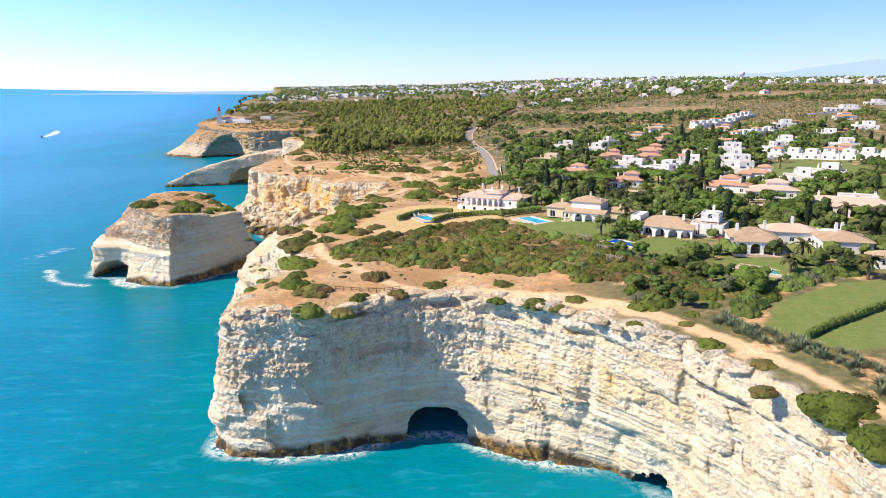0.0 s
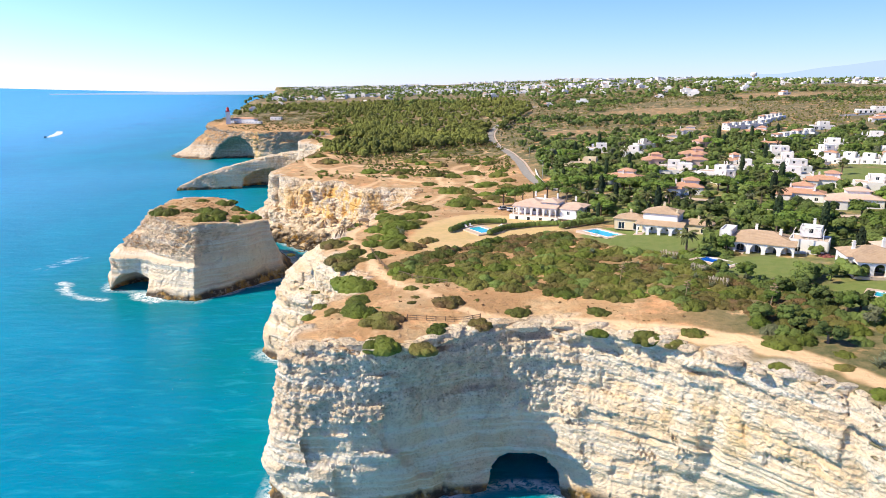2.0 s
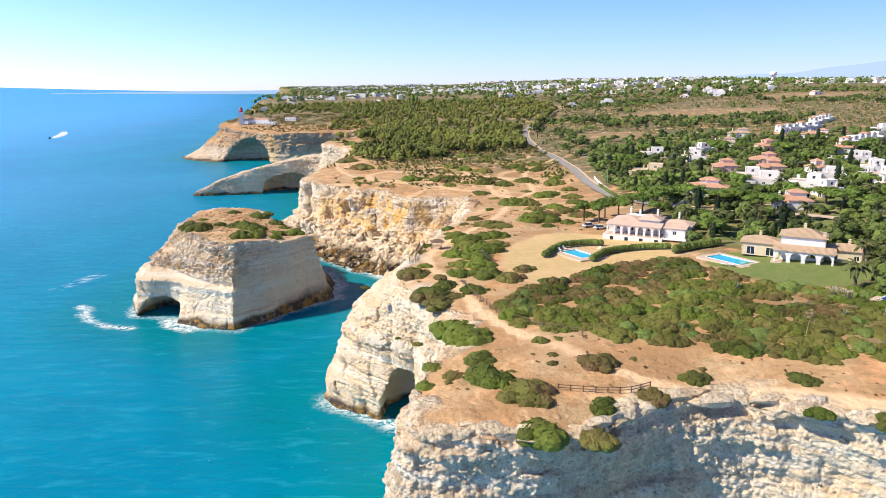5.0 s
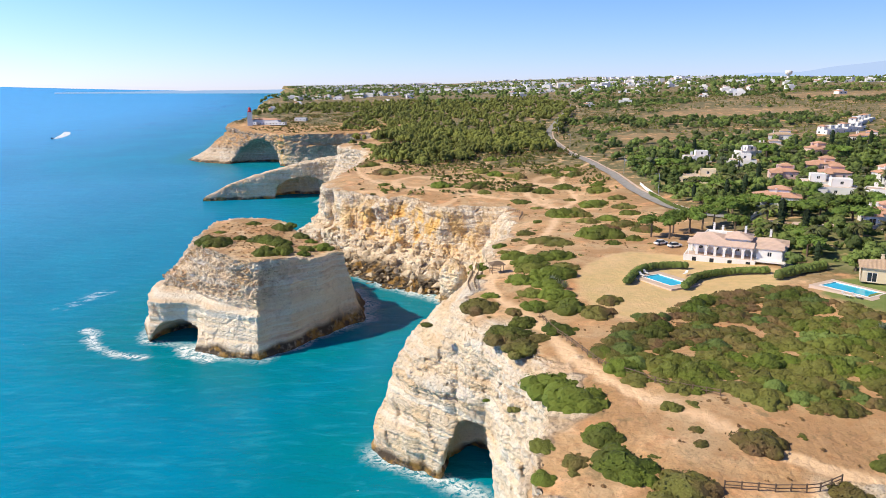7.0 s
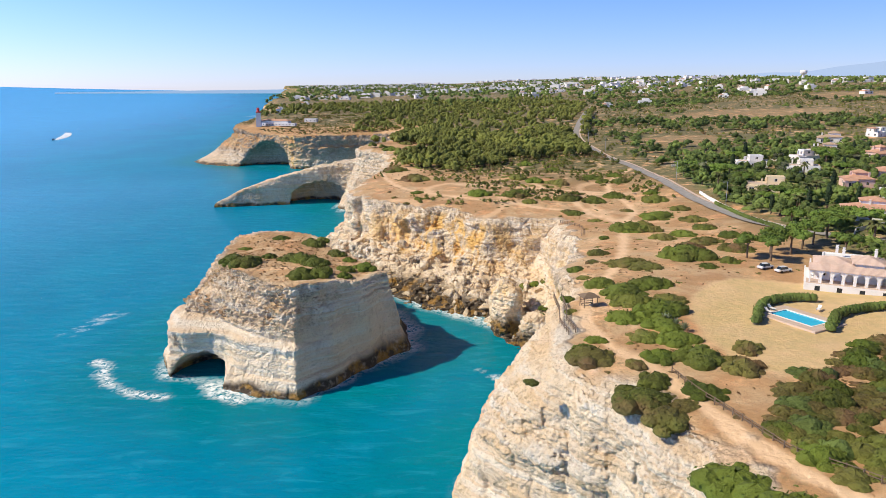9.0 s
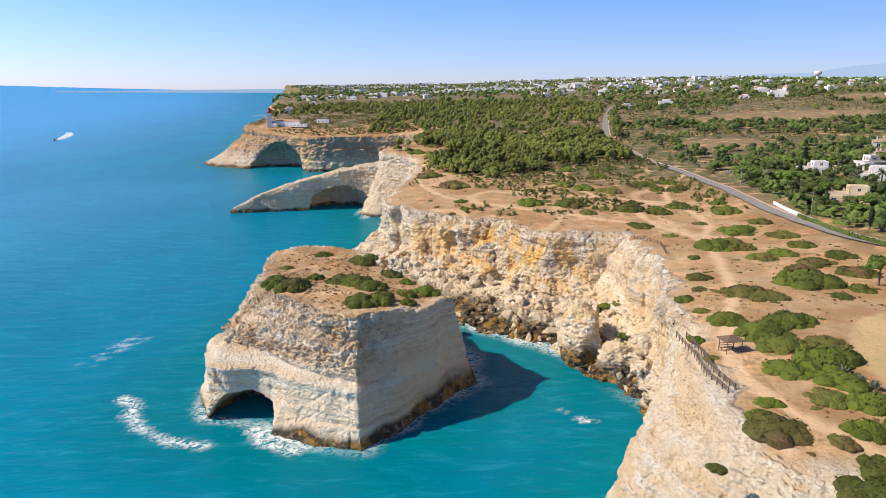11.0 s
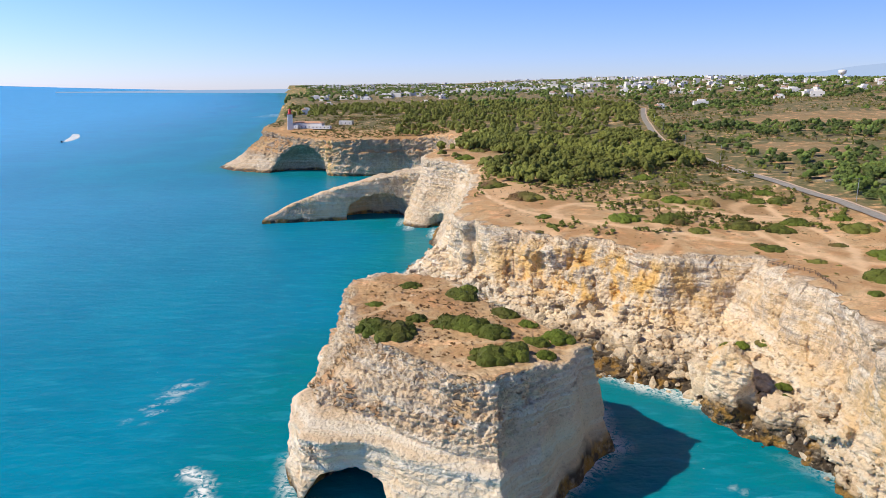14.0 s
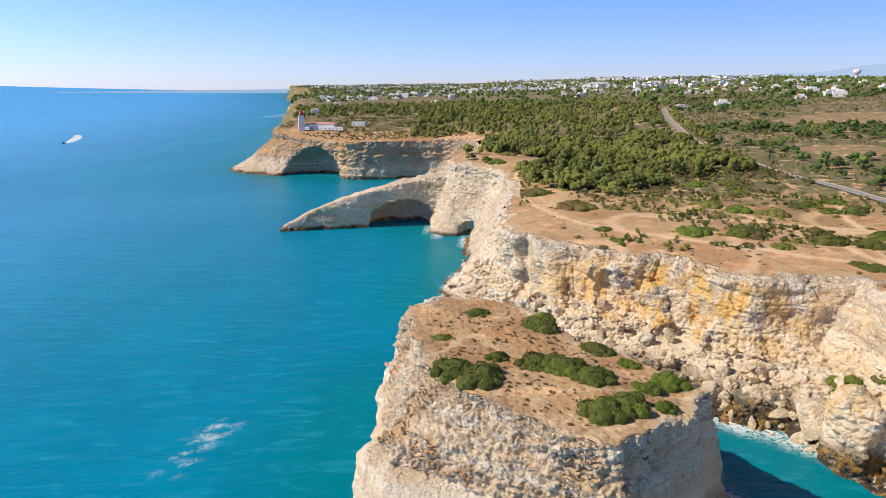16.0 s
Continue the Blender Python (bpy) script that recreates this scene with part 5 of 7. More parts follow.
def shed(bm, x0, x1, y0, y1, z0, z1, over=0.35, thick=0.16):
    """A lean-to roof that rises from y0 to y1."""
    x0, x1, y0 = x0 - over, x1 + over, y0 - over
    v = [bm.verts.new(p) for p in ((x0, y0, z0), (x1, y0, z0), (x1, y1, z1), (x0, y1, z1))]
    t = [bm.verts.new((p.co.x, p.co.y, p.co.z + thick)) for p in v]
    bm.faces.new(v[::-1]), bm.faces.new(t)
    for k in range(4):
        bm.faces.new((v[k], v[(k + 1) % 4], t[(k + 1) % 4], t[k]))


WINDOW_FRAME = {}


def window(parent, x, y, z, w, h, turn):
    """A framed pane set into an opening: x, y is the middle of its sill line, turn its wall's direction."""
    key = (w, h)
    if key not in WINDOW_FRAME:
        f = bpy.data.meshes.new("window")
        bm = bmesh.new()
        pane_wall(bm, pose(-w / 2, 0.04, 0), w, h, [(0.09, w / 2 - 0.04, 0.09, h - 0.09), (w / 2 + 0.04, w - 0.09, 0.09, h - 0.09)], 0.1)
        bmesh.ops.remove_doubles(bm, verts=bm.verts[:], dist=0.002)
        bm.to_mesh(f), bm.free()
        f.materials.append(WHITE)
        p = bpy.data.meshes.new("pane")
        bm = blocks((-w / 2, w / 2, 0.08, 0.1, 0, h))
        bm.to_mesh(p), bm.free()
        p.materials.append(GLASS)
        WINDOW_FRAME[key] = f, p
    f, p = WINDOW_FRAME[key]
    ob = shared("window", f, parent, pose(x, y, z, 0, 0, turn))
    shared("pane", p, ob, Matrix())


def chimney(parent, x, y, z, h=1.5, mat=None):
    bm = blocks((-0.32, 0.32, -0.32, 0.32, 0, h), (-0.4, 0.4, -0.4, 0.4, h - 0.25, h - 0.1), (-0.24, 0.24, -0.24, 0.24, h, h + 0.35), (-0.36, 0.36, -0.36, 0.36, h + 0.35, h + 0.45))
    ob = part("chimney", bm, mat or WHITE, parent)
    ob.location = (x, y, z)


def wing(house, x0, x1, y0, y1, z0, h, roof="hip", mat=None, tile=None, rise=1.5, gap=3.6, big=False):
    """One block of a house: four walls with windows, and its roof."""
    mat, tile = mat or WHITE, tile or TILE
    bm = bmesh.new()
    ww, wh, sill = (1.9, 2.1, 0.15) if big else (1.2, 1.25, 0.95)
    for ax, ay, length, turn in ((x0, y0, x1 - x0, 0), (x1, y0, y1 - y0, 90), (x1, y1, x1 - x0, 180), (x0, y1, y1 - y0, 270)):
        n = max(1, int(length / gap))
        m = pose(ax, ay, z0, 0, 0, turn)
        holes = [(length * (k + 0.5) / n - ww / 2, length * (k + 0.5) / n + ww / 2, sill, sill + wh) for k in range(n) if h > sill + wh + 0.2 and length > ww + 0.8]
        pane_wall(bm, m, length, h, holes)
        for a, b, s, _ in holes:
            p = m @ Vector(((a + b) / 2, 0, s))
            window(house, p.x, p.y, p.z, ww, wh, turn)
    bmesh.ops.remove_doubles(bm, verts=bm.verts[:], dist=0.002)
    part("wall", bm, mat, house)
    bm = bmesh.new()
    if roof == "hip":
        hip(bm, x0, x1, y0, y1, z0 + h, rise)
        part("roof", bm, tile, house)
    elif roof == "shed":
        shed(bm, x0, x1, y0, y1, z0 + h, z0 + h + rise)
        part("roof", bm, tile, house)
    else:
        block(bm, x0 + 0.28, x1 - 0.28, y0 + 0.28, y1 - 0.28, z0 + h - 0.5, z0 + h - 0.3)
        part("roof", bm, PAVING if roof == "terrace" else mat, house)


def house(x, y, turn, label, name="house", category="house", group="", z=None):
    top = new(name)
    top.matrix_basis = pose(x, y, z_at(x, y) - 0.3 if z is None else z, 0, 0, turn)
    TAKEN.extend(((x, y, 12.0), (x - 5, y - 11, 7.0)))
    return tagged(top, label, category, group)


def veranda(h, x0, x1, y0, z0, height, depth, n, tile, arch=None, rise=0.9):
    """An arcaded porch before a wall at y0."""
    bm = bmesh.new()
    bay = (x1 - x0) / n
    arcade(bm, pose(x0, y0 - depth, z0), x1 - x0, height, n, arch or bay * 0.72, height - (arch or bay * 0.72) / 2 - 0.35)
    for xa in (x0, x1 - 0.35):
        block(bm, xa, xa + 0.35, y0 - depth + 0.36, y0, z0 + height - 0.5, z0 + height)
    part("arcade", bm, WHITE, h)
    bm = bmesh.new()
    shed(bm, x0, x1, y0 - depth, y0, z0 + height, z0 + height + rise)
    part("porch_roof", bm, tile, h)
    part("terrace", blocks((x0 - 0.6, x1 + 0.6, y0 - depth - 0.9, y0, z0 - 0.6, z0 + 0.06)), PAVING, h)


def swimming_pool(x, y, turn, w, d, label, water=POOL, deck=2.0):
    z = z_at(x, y) + 0.1
    top = new("swimming_pool")
    top.matrix_basis = pose(x, y, z, 0, 0, turn)
    part("deck", blocks((-w / 2 - deck, w / 2 + deck, -d / 2 - deck, -d / 2, -0.8, 0.2), (-w / 2 - deck, w / 2 + deck, d / 2, d / 2 + deck, -0.8, 0.2),
                        (-w / 2 - deck, -w / 2, -d / 2, d / 2, -0.8, 0.2), (w / 2, w / 2 + deck, -d / 2, d / 2, -0.8, 0.2)), PAVING, top)
    part("rim", blocks((-w / 2, w / 2, -d / 2, -d / 2 + 0.3, -0.5, 0.26), (-w / 2, w / 2, d / 2 - 0.3, d / 2, -0.5, 0.26), (-w / 2, -w / 2 + 0.3, -d / 2 + 0.3, d / 2 - 0.3, -0.5, 0.26),
                       (w / 2 - 0.3, w / 2, -d / 2 + 0.3, d / 2 - 0.3, -0.5, 0.26)), WHITE, top, "white pool coping")
    part("water", blocks((-w / 2 + 0.3, w / 2 - 0.3, -d / 2 + 0.3, d / 2 - 0.3, -0.6, 0.08)), water, top, "clear blue pool water")
    TAKEN.append((x, y, max(w, d) / 2 + deck))
    return tagged(top, label, "pool")


def lounger(x, y, turn, z):
    top = new("sun_lounger")
    top.matrix_basis = pose(x, y, z, 0, 0, turn)
    part("seat", blocks((-0.32, 0.32, -0.95, 0.45, 0.3, 0.38)), WHITE, top)
    bm = blocks((-0.32, 0.32, 0, 0.75, 0, 0.07))
    bm.transform(pose(0, 0.45, 0.32, 40))
    part("backrest", bm, WHITE, top)
    for a in (-0.28, 0.24):
        for b in (-0.85, 0.35):
            part("leg", blocks((a, a + 0.05, b, b + 0.05, 0, 0.3)), METAL, top)
    return tagged(top, "white sun lounger beside the pool", "lounger", "pool loungers")


# villa with the long white arcade beside the sandy yard
v = house(19, 260, -27, "white villa with round arches and bleached clay tile roofs", "villa", z=z_at(19, 260) + 1.3)
bm = bmesh.new()
pane_wall(bm, pose(-13, -9, -3.2), 20, 3.2, [(2.5 + 5 * k, 3.7 + 5 * k, 0.6, 2.7) for k in range(4)])
block(bm, -13, -12.7, -8.72, 11, -3.2, 0), block(bm, 6.7, 7, -8.72, 5, -3.2, 0), block(bm, -12.7, 15, 8.2, 8.5, -3.2, 0), block(bm, 7, 15, -6.6, -6.3, -3.2, 0), block(bm, 14.7, 15, -6.3, 8.2, -3.2, 0)
part("ground_floor_wall", bm, WHITE, v)
for k in range(4):
    part("door", blocks((-13 + 2.5 + 5 * k, -13 + 3.7 + 5 * k, -8.9, -8.84, -2.6, -0.5)), GLASS, v, "dark glazed door")
part("floor_slab", blocks((-12.7, 15, -8.7, 8.2, -0.3, -0.02)), WHITE, v)
wing(v, -11, -2, -4, 5, 0, 3.7, tile=TILE, rise=1.3)
wing(v, -2, 5, -3, 6, 0, 4.3, tile=TILE, rise=1.2)
wing(v, 5, 15, -1, 8, 0, 3.0, tile=TILE, rise=1.2)
wing(v, -9, 2, 5, 11, 0, 4.0, "flat")
wing(v, 7, 14, -6.5, -1, 0, 2.9, "shed", rise=0.6)
veranda(v, -12, 6, -4, 0.0, 3.0, 4.0, 7, TILE, rise=0.75)
bm = bmesh.new()
arcade(bm, pose(-12, 6, 0, 0, 0, -90), 10, 3.0, 3, 2.4, 1.4)
part("arcade", bm, WHITE, v)
part("garden_terrace", blocks((-18, 8, -13, -9.2, -4, -2.1), (-18, -13.2, -9.2, 8, -4, -2.1)), STONE, v)
part("garage_door", blocks((15.28, 15.34, 1.2, 6.4, 0, 2.5)), METAL, v, "grey garage door")
for a, b, c in ((-6, 2, 5.6), (3, 3, 5.2), (10, 5, 4.4), (-4, 8, 4.0)):
    chimney(v, a, b, c)
v.scale = (0.86, 0.88, 0.95)
swimming_pool(-5.5, 238, -62, 9.5, 5.5, "swimming pool with pale paving beside a clipped hedge")
# villa with two storeys and a lawn
v = house(46, 223, -29, "two-storey villa with tan tile roofs and an arched porch", "villa")
wing(v, -4, 6, -2, 6, 0, 6.0, mat=WHITE, tile=TILE_TAN, rise=1.6)
wing(v, -13, -4, 0, 7, 0, 3.2, mat=CREAM, tile=TILE_TAN, rise=1.4, big=True)
wing(v, 6, 15, 0, 6, 0, 3.2, mat=CREAM, tile=TILE_TAN, rise=1.3)
veranda(v, -5, 8, -2, 0, 3.0, 3.4, 4, TILE_TAN)
for a, b, c in ((-9, 4, 3.8), (1, 3, 6.9), (11, 3, 3.8), (5.5, -1, 5.6)):
    chimney(v, a, b, c, mat=CREAM)
swimming_pool(30, 224, -60, 11, 6, "bright swimming pool in a lawn", POOL, 1.4)
# villa with a deep blue pool
v = house(66, 194, -32, "white villa with tan roofs, columns and a roof terrace", "villa")
wing(v, -9, 4, -2, 6, 0, 3.6, tile=TILE_TAN, rise=1.5, big=True)
wing(v, -12, -9, -3, 5, 0, 5.4, "flat", big=True)
wing(v, 4, 13, 0, 8, 0, 4.2, "terrace")
wing(v, 6, 11, 4, 9, 4.2, 2.6, "flat")
veranda(v, -8, 6, -2, 0, 2.9, 3.0, 4, TILE_TAN)
for k in range(7):
    part("pergola_beam", blocks((5 + 1.1 * k, 5.12 + 1.1 * k, -1.5, 4, 6.4, 6.55)), WHITE, v)
for k in (5, 8.3, 11.6):
    part("pergola_post", blocks((k, k + 0.18, -1.4, -1.22, 0, 6.4)), WHITE, v)
for a, b, c in ((-4, 3, 4.6), (2, 1, 4.2), (9, 6, 6.8)):
    chimney(v, a, b, c)
swimming_pool(49.5, 186, -52, 9, 5, "deep blue swimming pool beside a lawn", DEEP_POOL, 1.0)
# large villa with wings round a patio
v = house(90, 172, -14, "large white villa with tan roofs round an open patio", "villa")
wing(v, -17, -6, -6, 3, 0, 3.4, tile=TILE_TAN, rise=1.9, big=True)
wing(v, 4, 15, -7, 4, 0, 3.6, tile=TILE_TAN, rise=1.8, big=True)
wing(v, -7, 6, 4, 12, 0, 3.4, tile=TILE, rise=1.6)
wing(v, 6, 14, 5, 11, 0, 3.6, "flat")
veranda(v, -16, -7, -6, 0, 3.0, 3.2, 3, TILE_TAN)
part("patio", blocks((-7, 5, -11, 5, -0.6, 0.05)), PAVING, v)
for a, b, c in ((-15, -2, 4.0), (-8, 1, 4.4), (0, 8, 4.6), (8, -1, 4.9), (12, 8, 3.6)):
    chimney(v, a, b, c, 1.9)
swimming_pool(73.5, 153, -38, 10, 4.5, "curving swimming pool below a white villa", POOL, 1.6)
v = house(126, 214, -24, "wide white villa with a columned front and tan roof", "villa")
wing(v, -12, 12, -2, 6, 0, 3.6, tile=TILE, rise=1.7, big=True)
wing(v, -2, 9, 4, 10, 0, 5.6, "terrace")
veranda(v, -11, 11, -2, 0, 3.0, 3.4, 6, TILE)
for a, b in ((-8, 2), (2, 3), (8, 6)):
    chimney(v, a, b, 4.6, 1.8)
v = house(98, 150, -20, "small white garden house with a tan tile roof", "garden_house")
wing(v, -3, 3, -2, 2, 0, 2.7, tile=TILE_TAN, rise=1.2)
swimming_pool(96, 134, -30, 8, 4, "blue swimming pool at the edge of a lawn", DEEP_POOL, 1.2)


def mid_house(x, y, turn, w, d, kind, tile=None, mat=None):
    """A house of the estate: a low block with a raised part and chimneys."""
    tile, mat = tile or TILE_RED, mat or WHITE
    look_of = {"flat": "white flat-roofed villa with stepped terraces", "tile": "villa with clay tile roofs among garden trees"}[kind]
    if mat is CREAM:
        look_of = "cream-coloured two-storey villa among palms"
    v = house(x, y, turn, look_of, "villa", "house", "villas of the estate")
    rnd = random.Random(int(x * 7 + y))
    up = rnd.uniform(-0.25, 0.1) * w
    wing(v, -w / 2, w / 2, -d / 2, d / 2, 0, 3.3, "terrace" if kind == "flat" else "hip", mat, tile, 1.5, 4.6)
    wing(v, up, up + w * 0.45, -d * 0.1, d * 0.55, 3.0 if kind == "flat" else 2.6, 3.0, "flat" if kind == "flat" else "hip", mat, tile, 1.2, 4.0)
    wing(v, -w * 0.62, -w * 0.2, -d * 0.85, -d / 2, 0, 2.9, "shed" if kind == "tile" else "flat", mat, tile, 0.7, 3.6, True)
    for k in range(3):
        chimney(v, rnd.uniform(-0.4, 0.4) * w, rnd.uniform(-0.3, 0.4) * d, 3.6 if kind == "flat" else 4.2, 1.4, mat)


ESTATE = [(58, 394, -20, 15, 10, "flat", None, CREAM), (80, 461, -10, 14, 9, "flat"), (64, 333, -25, 16, 9, "tile", TILE_RED), (78, 292, -15, 12, 8, "tile", TILE_RED),
          (94, 350, -20, 16, 11, "flat"), (106, 338, -35, 12, 9, "flat"), (125, 417, -20, 14, 9, "tile", TILE_RED, PINK), (134, 382, 0, 9, 7, "tile", TILE_RED),
          (166, 410, -15, 20, 10, "flat"), (134, 322, -20, 15, 10, "flat"), (112, 270, -30, 15, 9, "tile", TILE_RED), (122, 254, -20, 16, 9, "tile", TILE),
          (148, 288, -25, 12, 10, "flat"), (134, 495, -20, 14, 9, "tile", TILE_TAN), (150, 470, 10, 12, 9, "tile", TILE_RED, PINK), (104, 318, 5, 10, 8, "flat"),
          (375, 663, -10, 30, 14, "flat"), (440, 720, -10, 20, 12, "flat"), (205, 520, -30, 14, 9, "tile", TILE_RED), (165, 545, -20, 14, 9, "tile", TILE_TAN),
          (98, 370, -20, 13, 9, "flat"), (116, 390, -15, 12, 8, "tile", TILE_RED, PINK), (126, 358, -20, 13, 9, "flat"), (146, 350, -10, 18, 10, "flat"), (136, 300, -25, 12, 8, "tile", TILE_RED),
          (96, 440, -20, 13, 9, "flat"), (112, 472, 10, 12, 8, "flat"), (182, 446, -20, 14, 10, "tile", TILE_RED), (212, 432, -25, 15, 9, "flat"), (192, 402, 5, 13, 9, "flat"), (232, 404, -15, 15, 9, "flat"),
          (214, 376, -20, 14, 9, "tile", TILE_RED), (158, 376, -20, 12, 9, "flat"), (166, 300, -30, 15, 10, "flat"), (182, 270, -30, 15, 10, "tile", TILE_RED), (96, 396, -10, 11, 8, "tile", TILE_RED, PINK),
          (250, 460, -20, 15, 9, "flat"), (262, 540, -10, 15, 9, "flat"), (300, 500, -20, 16, 10, "flat"), (330, 580, -10, 16, 10, "tile", TILE_RED)]
for row in ESTATE:
    mid_house(*row)
# terraced rows of white holiday houses
for x0, y0, x1, y1, n in ((176, 376, 222, 338, 7), (196, 470, 236, 500, 6), (200, 562, 240, 584, 6), (250, 612, 284, 650, 5)):
    a = math.degrees(math.atan2(y1 - y0, x1 - x0))
    for k in range(n):
        v = house(x0 + (x1 - x0) * k / n, y0 + (y1 - y0) * k / n, a, "white terraced holiday house with a chimney", "terraced_house", "house", "terraced houses")
        step = math.hypot(x1 - x0, y1 - y0) / n
        wing(v, 0, step - 0.05, -4, 4, 0, 3.2 + 0.5 * (k % 2), "flat", gap=4.0)
        wing(v, 0.4, step * 0.7, -1, 4, 3.0 + 0.5 * (k % 2), 2.5, "hip" if k % 3 == 0 else "flat", tile=TILE_RED, rise=0.9, gap=4.5)
        chimney(v, step * 0.8, 2, 3.0, 1.6)

# ---- road, walls, lamps ----
def ribbon(line, half, lift, name, material, label, category):
    p = np.array(line)
    d = np.gradient(p, axis=0)
    d /= np.linalg.norm(d, axis=1)[:, None]
    side = np.stack([-d[:, 1], d[:, 0]], 1)
    verts, n = [], 5
    for k in range(n):
        q = p + side * half * (2 * k / (n - 1) - 1)
        verts.append(np.c_[q, ground_height(q[:, 0], q[:, 1]) + lift])
    mid = np.mean([v[:, 2] for v in verts], 0)
    for v in verts:
        v[:, 2] = np.maximum(v[:, 2], mid)
    m = len(p)
    faces = [(k * m + i, k * m + i + 1, (k + 1) * m + i + 1, (k + 1) * m + i) for k in range(n - 1) for i in range(m - 1)]
    return tagged(new(name, quads_mesh(name, np.vstack(verts), np.array(faces)[:, ::-1], material)), label, category, kind="structure")


def finer(line, step):
    p = np.array(line)
    s = np.r_[0, np.cumsum(np.linalg.norm(np.diff(p, axis=0), axis=1))]
    t = np.arange(0, s[-1], step)
    return np.stack([np.interp(t, s, p[:, 0]), np.interp(t, s, p[:, 1])], 1)


ribbon(finer(ROAD, 3), 2.3, 0.28, "road", ASPHALT, "narrow worn asphalt road towards the pine wood", "road")
ribbon(finer(ROAD, 3) + np.array([3.2, 0]), 0.6, 0.16, "road_verge", PAVING, "pale sandy verge beside the road", "verge")
ribbon(finer(rounded([(52, 296), (80, 276), (96, 240), (120, 232), (150, 240)]), 3), 2.6, 0.22, "lane", PAVING, "pale paved lane between the villas", "road")


def garden_wall(line, h=1.3, thick=0.25):
    bm = bmesh.new()
    for (ax, ay), (bx, by) in zip(line[:-1], line[1:]):
        n = max(1, int(math.hypot(bx - ax, by - ay) / 4))
        for k in range(n):
            p, q = (ax + (bx - ax) * k / n, ay + (by - ay) * k / n), (ax + (bx - ax) * (k + 1) / n, ay + (by - ay) * (k + 1) / n)
            m = pose(*p, z_at(*p) - 0.4, 0, 0, math.degrees(math.atan2(q[1] - p[1], q[0] - p[0])))
            pane_wall(bm, m, math.hypot(q[0] - p[0], q[1] - p[1]) + 0.02, h + 0.4, [], thick)
    me = bpy.data.meshes.new("garden_wall")
    bm.to_mesh(me), bm.free()
    me.materials.append(WHITE)
    return tagged(new("garden_wall", me), "long white rendered garden wall", "wall")


garden_wall([(31, 322), (30, 345), (31, 372), (33, 400)])
garden_wall([(40, 300), (48, 312), (60, 318)])
garden_wall([(45, 476), (85, 480), (120, 470)], 1.0)
garden_wall([(150, 352), (176, 368)], 1.5)
garden_wall([(330, 640), (420, 650)], 1.5)
POLE = ring_mesh("pole", [(0.14, 0), (0.12, 4), (0.09, 9)], METAL, 8)
ARM = blocks((-0.04, 1.6, -0.05, 0.05, 8.86, 8.98), (1.2, 1.9, -0.12, 0.12, 8.8, 8.9))
arm_mesh = bpy.data.meshes.new("arm")
ARM.to_mesh(arm_mesh), ARM.free()
arm_mesh.materials.append(METAL)
for y in (372, 432, 548, 612, 700, 790, 900):
    x = float(road_x(y)) + 5.5
    lamp = new("street_lamp")
    lamp.matrix_basis = pose(x, y, z_at(x, y), 0, 0, 180)
    shared("pole", POLE, lamp, Matrix()), shared("arm", arm_mesh, lamp, Matrix())
    tagged(lamp, "tall grey street lamp beside the road", "lamp", "street lamps")

# ---- hedges ----
def hedge(line, wide, h, label="clipped dark green garden hedge"):
    rng = np.random.default_rng(int(abs(line[0][0]) * 10))
    p = finer(rounded(line, 1), 0.9)
    z = ground_height(p[:, 0], p[:, 1])
    blobs = [(x + rng.uniform(-0.2, 0.2), y + rng.uniform(-0.2, 0.2), c + h * 0.45, wide * 0.62) for (x, y), c in zip(p, z)]
    shape = joined(core(rng, blobs, h / wide, 3, 6, 0.92), leaf_cloud(rng, blobs, 22 * len(blobs), 0.17, h / wide * 0.95))
    ob = new("hedge", quads_mesh("hedge", *shape, BROAD, shade=False))
    TAKEN.extend((x, y, wide) for x, y in p[::3])
    return tagged(ob, label, "hedge")


hedge([(-15, 235), (-10, 245), (-3, 250), (3, 249)], 1.7, 1.9)
hedge([(-3, 231), (3, 240), (12, 243), (20, 242)], 1.8, 1.8)
hedge([(62, 112), (70, 117), (88, 127), (100, 132)], 1.1, 1.5)
hedge([(20, 236), (26, 240), (34, 243)], 2.2, 2.4)
hedge([(30, 322), (29.5, 350), (30, 375)], 1.0, 1.6)


# ---- palms, agaves and garden trees ----
def palm_frond(seed, length=1.0):
    rng = np.random.default_rng(seed)
    verts, faces, n = [], [], 9
    for k in range(n):
        t = k / (n - 1)
        x, z = length * (t - 0.12 * t * t), length * (0.5 * t - 0.95 * t * t)
        w = 0.16 * length * math.sin(math.pi * min(1, 0.12 + 0.9 * t)) + 0.008
        verts += [(x, 0, z), (x - 0.05, w, z - 0.45 * w + rng.uniform(-0.03, 0.03)), (x - 0.05, -w, z - 0.45 * w + rng.uniform(-0.03, 0.03))]
    for k in range(n - 1):
        a, b = 3 * k, 3 * k + 3
        faces += [(a, b, a + 1), (a, a + 2, b)]
        faces += [(b, b + 1, a + 1), (b, a + 2, b + 2)]
    return quads_mesh("frond", np.array(verts), np.array(faces), PALM, shade=False)


FRONDS = [palm_frond(700 + k) for k in range(3)]
PALM_TRUNK = ring_mesh("trunk", [(0.42, -0.3), (0.33, 0.5), (0.34, 0.55), (0.28, 2), (0.3, 2.05), (0.27, 3.6), (0.36, 4.0), (0.1, 4.4)], BARK, 8)


